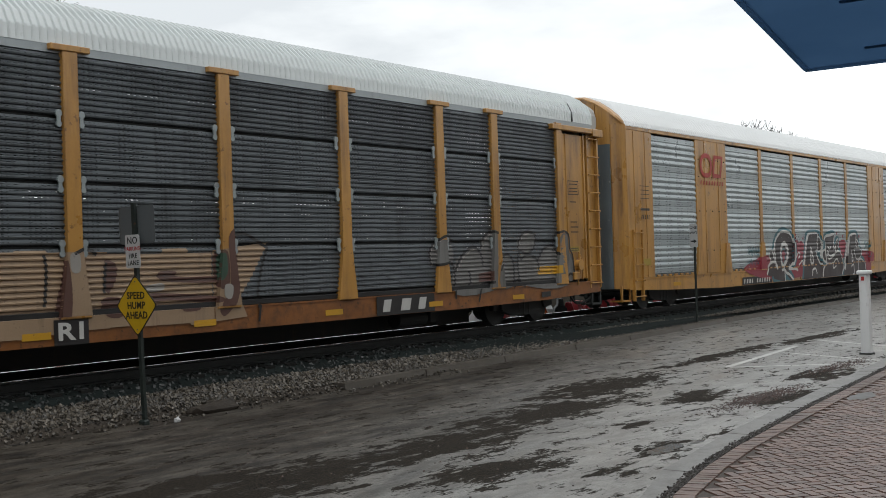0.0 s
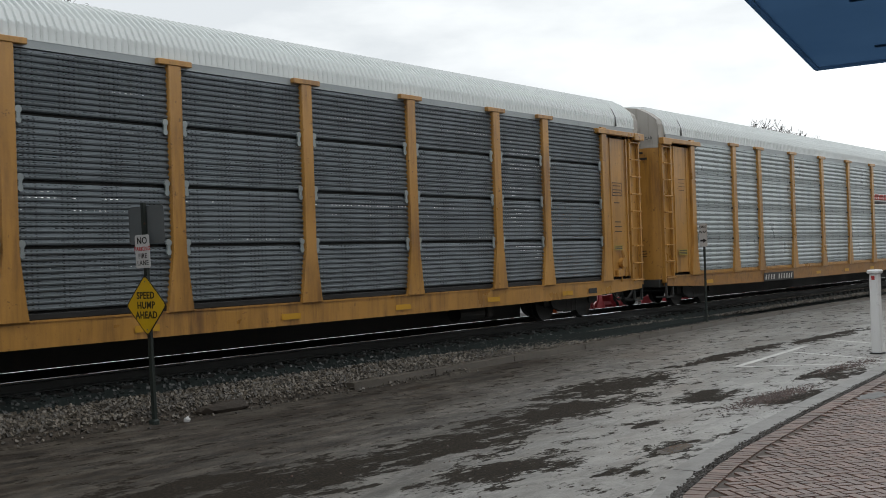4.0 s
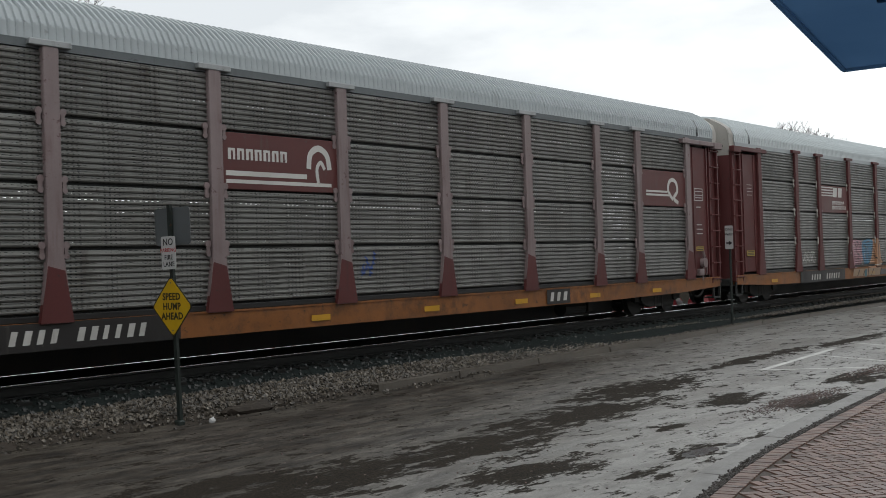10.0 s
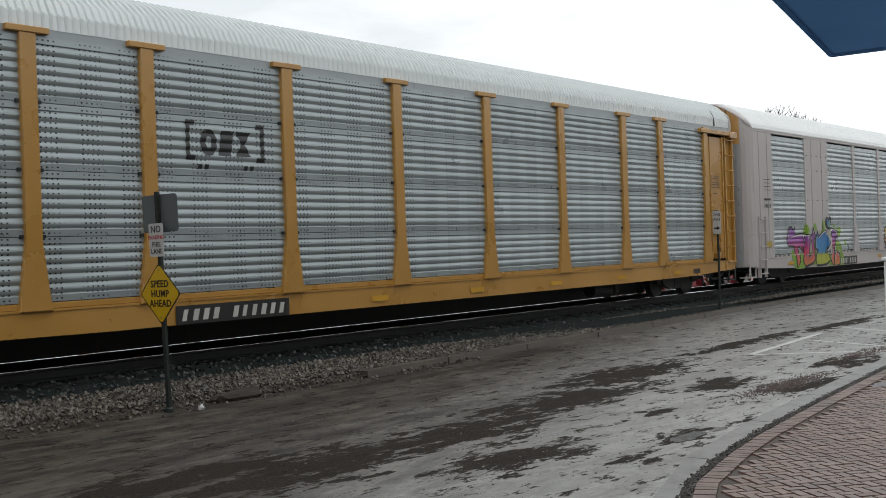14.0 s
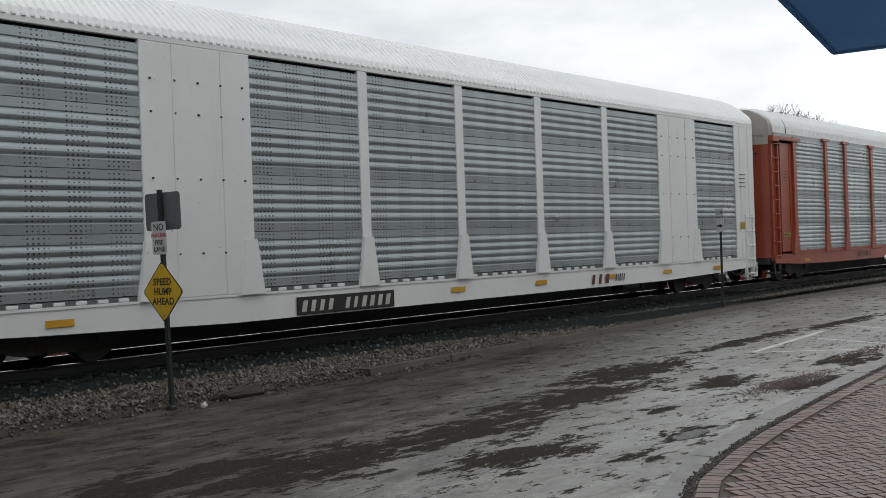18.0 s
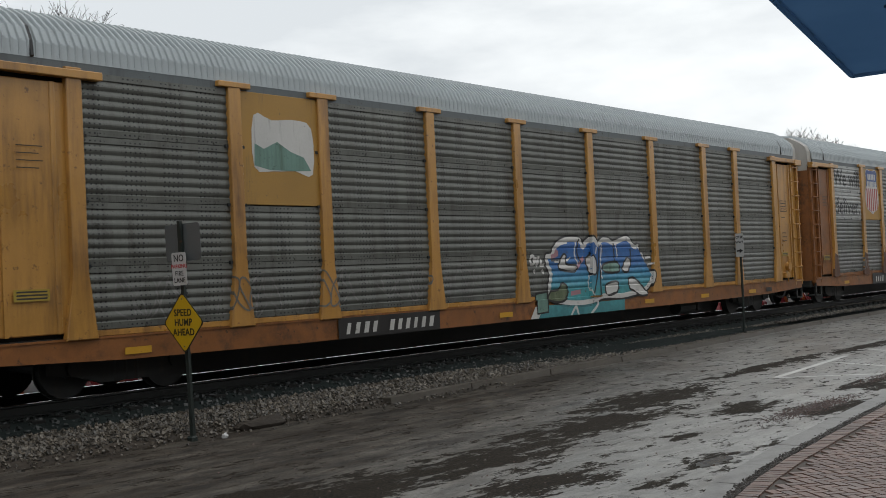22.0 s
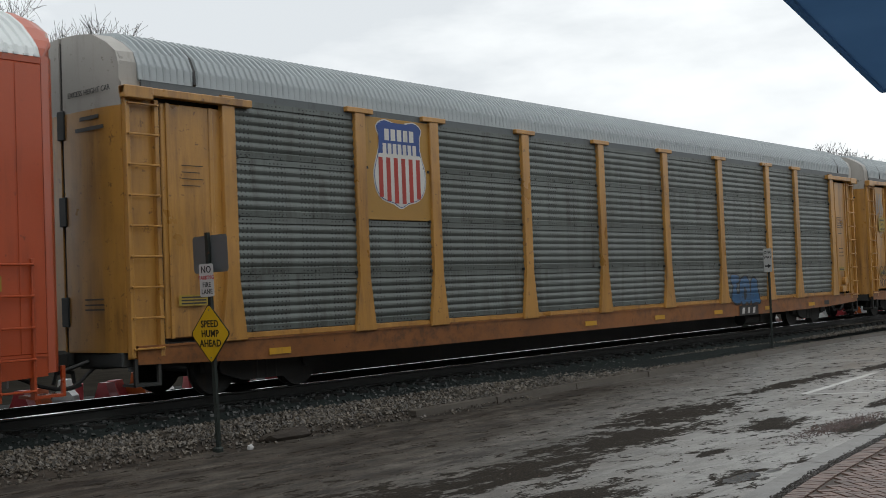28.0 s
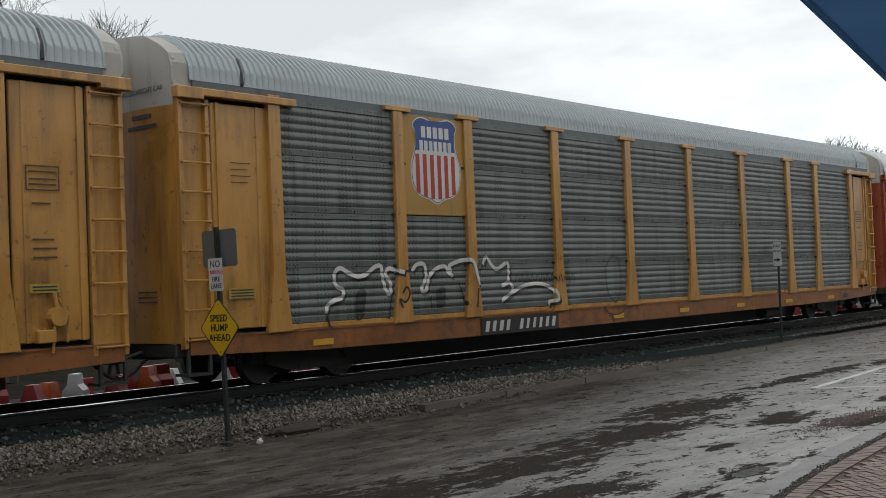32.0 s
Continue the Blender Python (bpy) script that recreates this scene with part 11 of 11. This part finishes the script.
# ---- bare trees ----
def tree(name, at, height, spread, depth, seed, mat, lean=0.0, twig=0.012, trunk=0.22):
    """A bare tree: tapered trunk, limbs and twigs, each run a thin tube."""
    rng = random.Random(seed)
    vs, fs, limb_vs, limb_fs = [], [], [], []
    def tube(a, b, ra, rb, thick):
        V, F = (limb_vs, limb_fs) if thick else (vs, fs)
        d = (b - a).normalized()
        u = d.orthogonal().normalized()
        w = d.cross(u)
        k = 6 if thick else 3
        o = len(V)
        for p, r in ((a, ra), (b, rb)):
            for i in range(k):
                t = 2 * math.pi * i / k
                V.append(tuple(p + (u * math.cos(t) + w * math.sin(t)) * r))
        for i in range(k):
            j = (i + 1) % k
            F.append((o + i, o + j, o + k + j, o + k + i))
    def grow(p, d, length, r, level):
        steps = 4
        for i in range(steps):
            d = (d + Vector((rng.gauss(0, 0.13), rng.gauss(0, 0.13), rng.gauss(0.03, 0.10)))).normalized()
            q = p + d * length / steps
            r2 = max(twig * 0.5, r * (1 - 0.5 / steps))
            tube(p, q, r, r2, level <= 1)
            p, r = q, r2
            if level < depth and (i > 0 or level > 0):
                for _ in range(2 if level > 1 else 1):
                    side = Vector((rng.gauss(0, 1), rng.gauss(0, 1), rng.gauss(0.25, 0.5))).normalized()
                    grow(p, (d * 0.75 + side * spread).normalized(), length * rng.uniform(0.5, 0.72), r * 0.6, level + 1)
        if level < depth:
            grow(p, (d + Vector((rng.gauss(0, 0.3), rng.gauss(0, 0.3), 0.1))).normalized(), length * 0.65, r * 0.8, level + 1)
    grow(Vector((0, 0, 0)), Vector((lean, 0, 1)).normalized(), height * 0.42, trunk, 0)
    tall = max(v[2] for v in vs)
    vs = [tuple(c * height / tall for c in v) for v in vs]
    limb_vs = [tuple(c * height / tall for c in v) for v in limb_vs]
    t = tagged(new(name), "bare leafless tree with fine twigs", "tree")
    t.location = at
    for part_name, V, F in (("trunk", limb_vs, limb_fs), ("crown", vs, fs)):
        me = bpy.data.meshes.new(part_name)
        me.from_pydata(V, [], F)
        me.materials.append(mat)
        o = new(part_name, me)
        o.parent = t
    return t


tree("tree", (15.9, 28.6, -0.06), 13.5, 0.85, 5, 4, M["bark"], 0.12, 0.010, 0.20)
for k, (az, dist, h, seed) in enumerate(((68.8, 96, 12.3, 11), (69.8, 100, 12.3, 12), (70.8, 102, 12.1, 13))):
    tree("tree", (dist * math.sin(radians(az)), dist * math.cos(radians(az)), -0.06), h, 0.75, 5, seed, M["bark"], 0.0, 0.028, 0.14)

# low plastic barriers standing in a jumble beyond the track
def barrier(bm):
    extrude_x(bm, [(-0.20, 0.0), (0.20, 0.0), (0.18, 0.14), (0.09, 0.24), (0.07, 0.42), (-0.07, 0.42), (-0.09, 0.24), (-0.18, 0.14)], -0.15, 0.15)
def low_barrier(bm):
    extrude_x(bm, [(-0.20, 0.0), (0.20, 0.0), (0.14, 0.12), (0.08, 0.30), (-0.08, 0.30), (-0.14, 0.12)], -0.12, 0.12)
pick = random.Random(8)
for k in range(150):
    mat, name = pick.choice((("red_plastic", "red"), ("red_plastic", "red"), ("white", "white"), ("orange_plastic", "orange"), ("red_plastic", "red"), ("gear", "black")))
    kind = pick.random() < 0.5
    tagged(piece("road_barrier", ("barrier", kind), barrier if kind else low_barrier, M[mat], None, (8 + 0.40 * k, 18.25 + pick.uniform(-0.3, 0.3), 0.40), turn=(0, 0, pick.uniform(-0.8, 0.8))), name + " plastic road barrier beyond the track", "barrier", "barriers beyond the track")


# ---- bricks of the walk in herringbone ----
def brick_shape(bm):
    lo = [bm.verts.new((x, y, 0.0)) for x, y in ((-0.097, -0.047), (0.097, -0.047), (0.097, 0.047), (-0.097, 0.047))]
    hi = [bm.verts.new((x, y, 0.028)) for x, y in ((-0.092, -0.042), (0.092, -0.042), (0.092, 0.042), (-0.092, 0.042))]
    bm.faces.new(hi)
    for i in range(4):
        bm.faces.new((lo[i], lo[(i + 1) % 4], hi[(i + 1) % 4], hi[i]))


walk_bricks = tagged(new("brick_walk"), "wet red brick walk in a herringbone bond", "pavement", kind="structure")
laid = []
rng = random.Random(21)
L, W = 0.206, 0.103
turn = radians(45 + 5)
ct, st = math.cos(turn), math.sin(turn)
for i in range(-150, 150):
    for j in range(-90, 90):
        # herringbone: pairs of a lying and a standing brick, stepped along the diagonal
        for kind in (0, 1):
            u = i * W + j * 2 * L * 0.5 + (0 if kind == 0 else 0.0)
            v = i * W - j * 2 * L * 0.5
            cu, cv = (u + L / 2, v + W / 2) if kind == 0 else (u + W / 2 - 0.0, v + W + L / 2)
            x, y = 16.0 + cu * ct - cv * st, 3.6 + cu * st + cv * ct
            if 8.4 < x < 30 and edge_at(x) - 3.4 < y < edge_at(x) - 0.31 and y > 0.36 * x - 3.2 - 0.30 * max(0, x - 16):
                laid.append((x, y, turn + (0 if kind == 0 else math.pi / 2), 1))
# a border course set square to the edge
x = 8.4
while x < 30:
    a = math.atan2(edge_at(x + 0.1) - edge_at(x - 0.1), 0.2)
    laid.append((x + 0.13 * math.sin(a), edge_at(x) - 0.13 * math.cos(a), a + math.pi / 2, 1))
    x += 0.103 * math.cos(a)
laid.sort(key=lambda b: b[0] + 0.6 * abs(b[1] - 4.4))
near, rest = laid[:300], laid[300:4200]
for x, y, a, kind in near:
    piece("brick", ("brick",), brick_shape, M["brick"], walk_bricks, (x, y, 0.008 + rng.uniform(-0.003, 0.003)), turn=(rng.uniform(-0.012, 0.012), rng.uniform(-0.012, 0.012), a + rng.uniform(-0.015, 0.015)))
vs, fs = [], []
for x, y, a, kind in rest:
    o = len(vs)
    c, s = math.cos(a), math.sin(a)
    z = 0.008 + rng.uniform(-0.003, 0.003)
    for hx, hy, hz in ((0.097, 0.047, 0.0), (0.092, 0.042, 0.028)):
        for sx, sy in ((-1, -1), (1, -1), (1, 1), (-1, 1)):
            vs.append((x + c * sx * hx - s * sy * hy, y + s * sx * hx + c * sy * hy, z + hz))
    fs.append((o + 4, o + 5, o + 6, o + 7))
    fs += [(o + i, o + (i + 1) % 4, o + 4 + (i + 1) % 4, o + 4 + i) for i in range(4)]
M["brick_field"] = stone_material("wet red brick field", (0.068, 0.042, 0.034), (0.170, 0.102, 0.079))
far_bricks = sheet_object("brick_field", vs, fs, M["brick_field"], kind="stuff")
far_bricks.parent = walk_bricks

# dirt and leaf crumbs along the joint, loose grit on the road
M["crumbs"] = stone_material("dark leaf crumbs", (0.008, 0.006, 0.005), (0.030, 0.021, 0.014))
M["grit"] = stone_material("wet road grit", (0.012, 0.010, 0.009), (0.13, 0.075, 0.062))


def in_joint(rng):
    x = 8.4 + 16 * rng.random()
    return x, edge_at(x) + rng.normal(0.025, 0.03), 0.018


def grit_patch(rng):
    k = rng.random()
    if k < 0.6:
        return 16.2 + rng.normal(0, 0.75), 6.35 + rng.normal(0, 0.13), 0.0
    if k < 0.85:
        return 20.9 + rng.normal(0, 0.8), 6.75 + rng.normal(0, 0.14), 0.0
    return rng.uniform(8, 24), rng.uniform(5.5, 12.5), 0.0


scatter_stones("leaf_litter", 9000, in_joint, (0.005, 0.017), M["crumbs"], 6, label="dark dirt and leaf crumbs in the joint", category="dirt", kind="stuff")
scatter_stones("road_grit", 3200, grit_patch, (0.005, 0.014), M["grit"], 7, label="loose wet grit on the asphalt", category="grit", kind="stuff")


# the train's slight surging along the track, metres at each second
SURGE = {6: -0.08, 7: -0.08, 9: -0.08, 11: -0.34, 13: -0.28, 17: -0.25, 19: -0.27, 21: -0.14, 23: -0.15, 25: 0.37, 31: -0.38}


def motions():
    """The train runs past at a nearly steady speed; one coupling closes up near the end."""
    for i, car in enumerate(TRAIN):
        walk(car, [(t, pose(car_start(i, t) + SURGE.get(t, 0.0) + (0.32 if i == 12 and t > 25 else 0.0), SIDE, RAIL_TOP)) for t in range(33)])


motions()
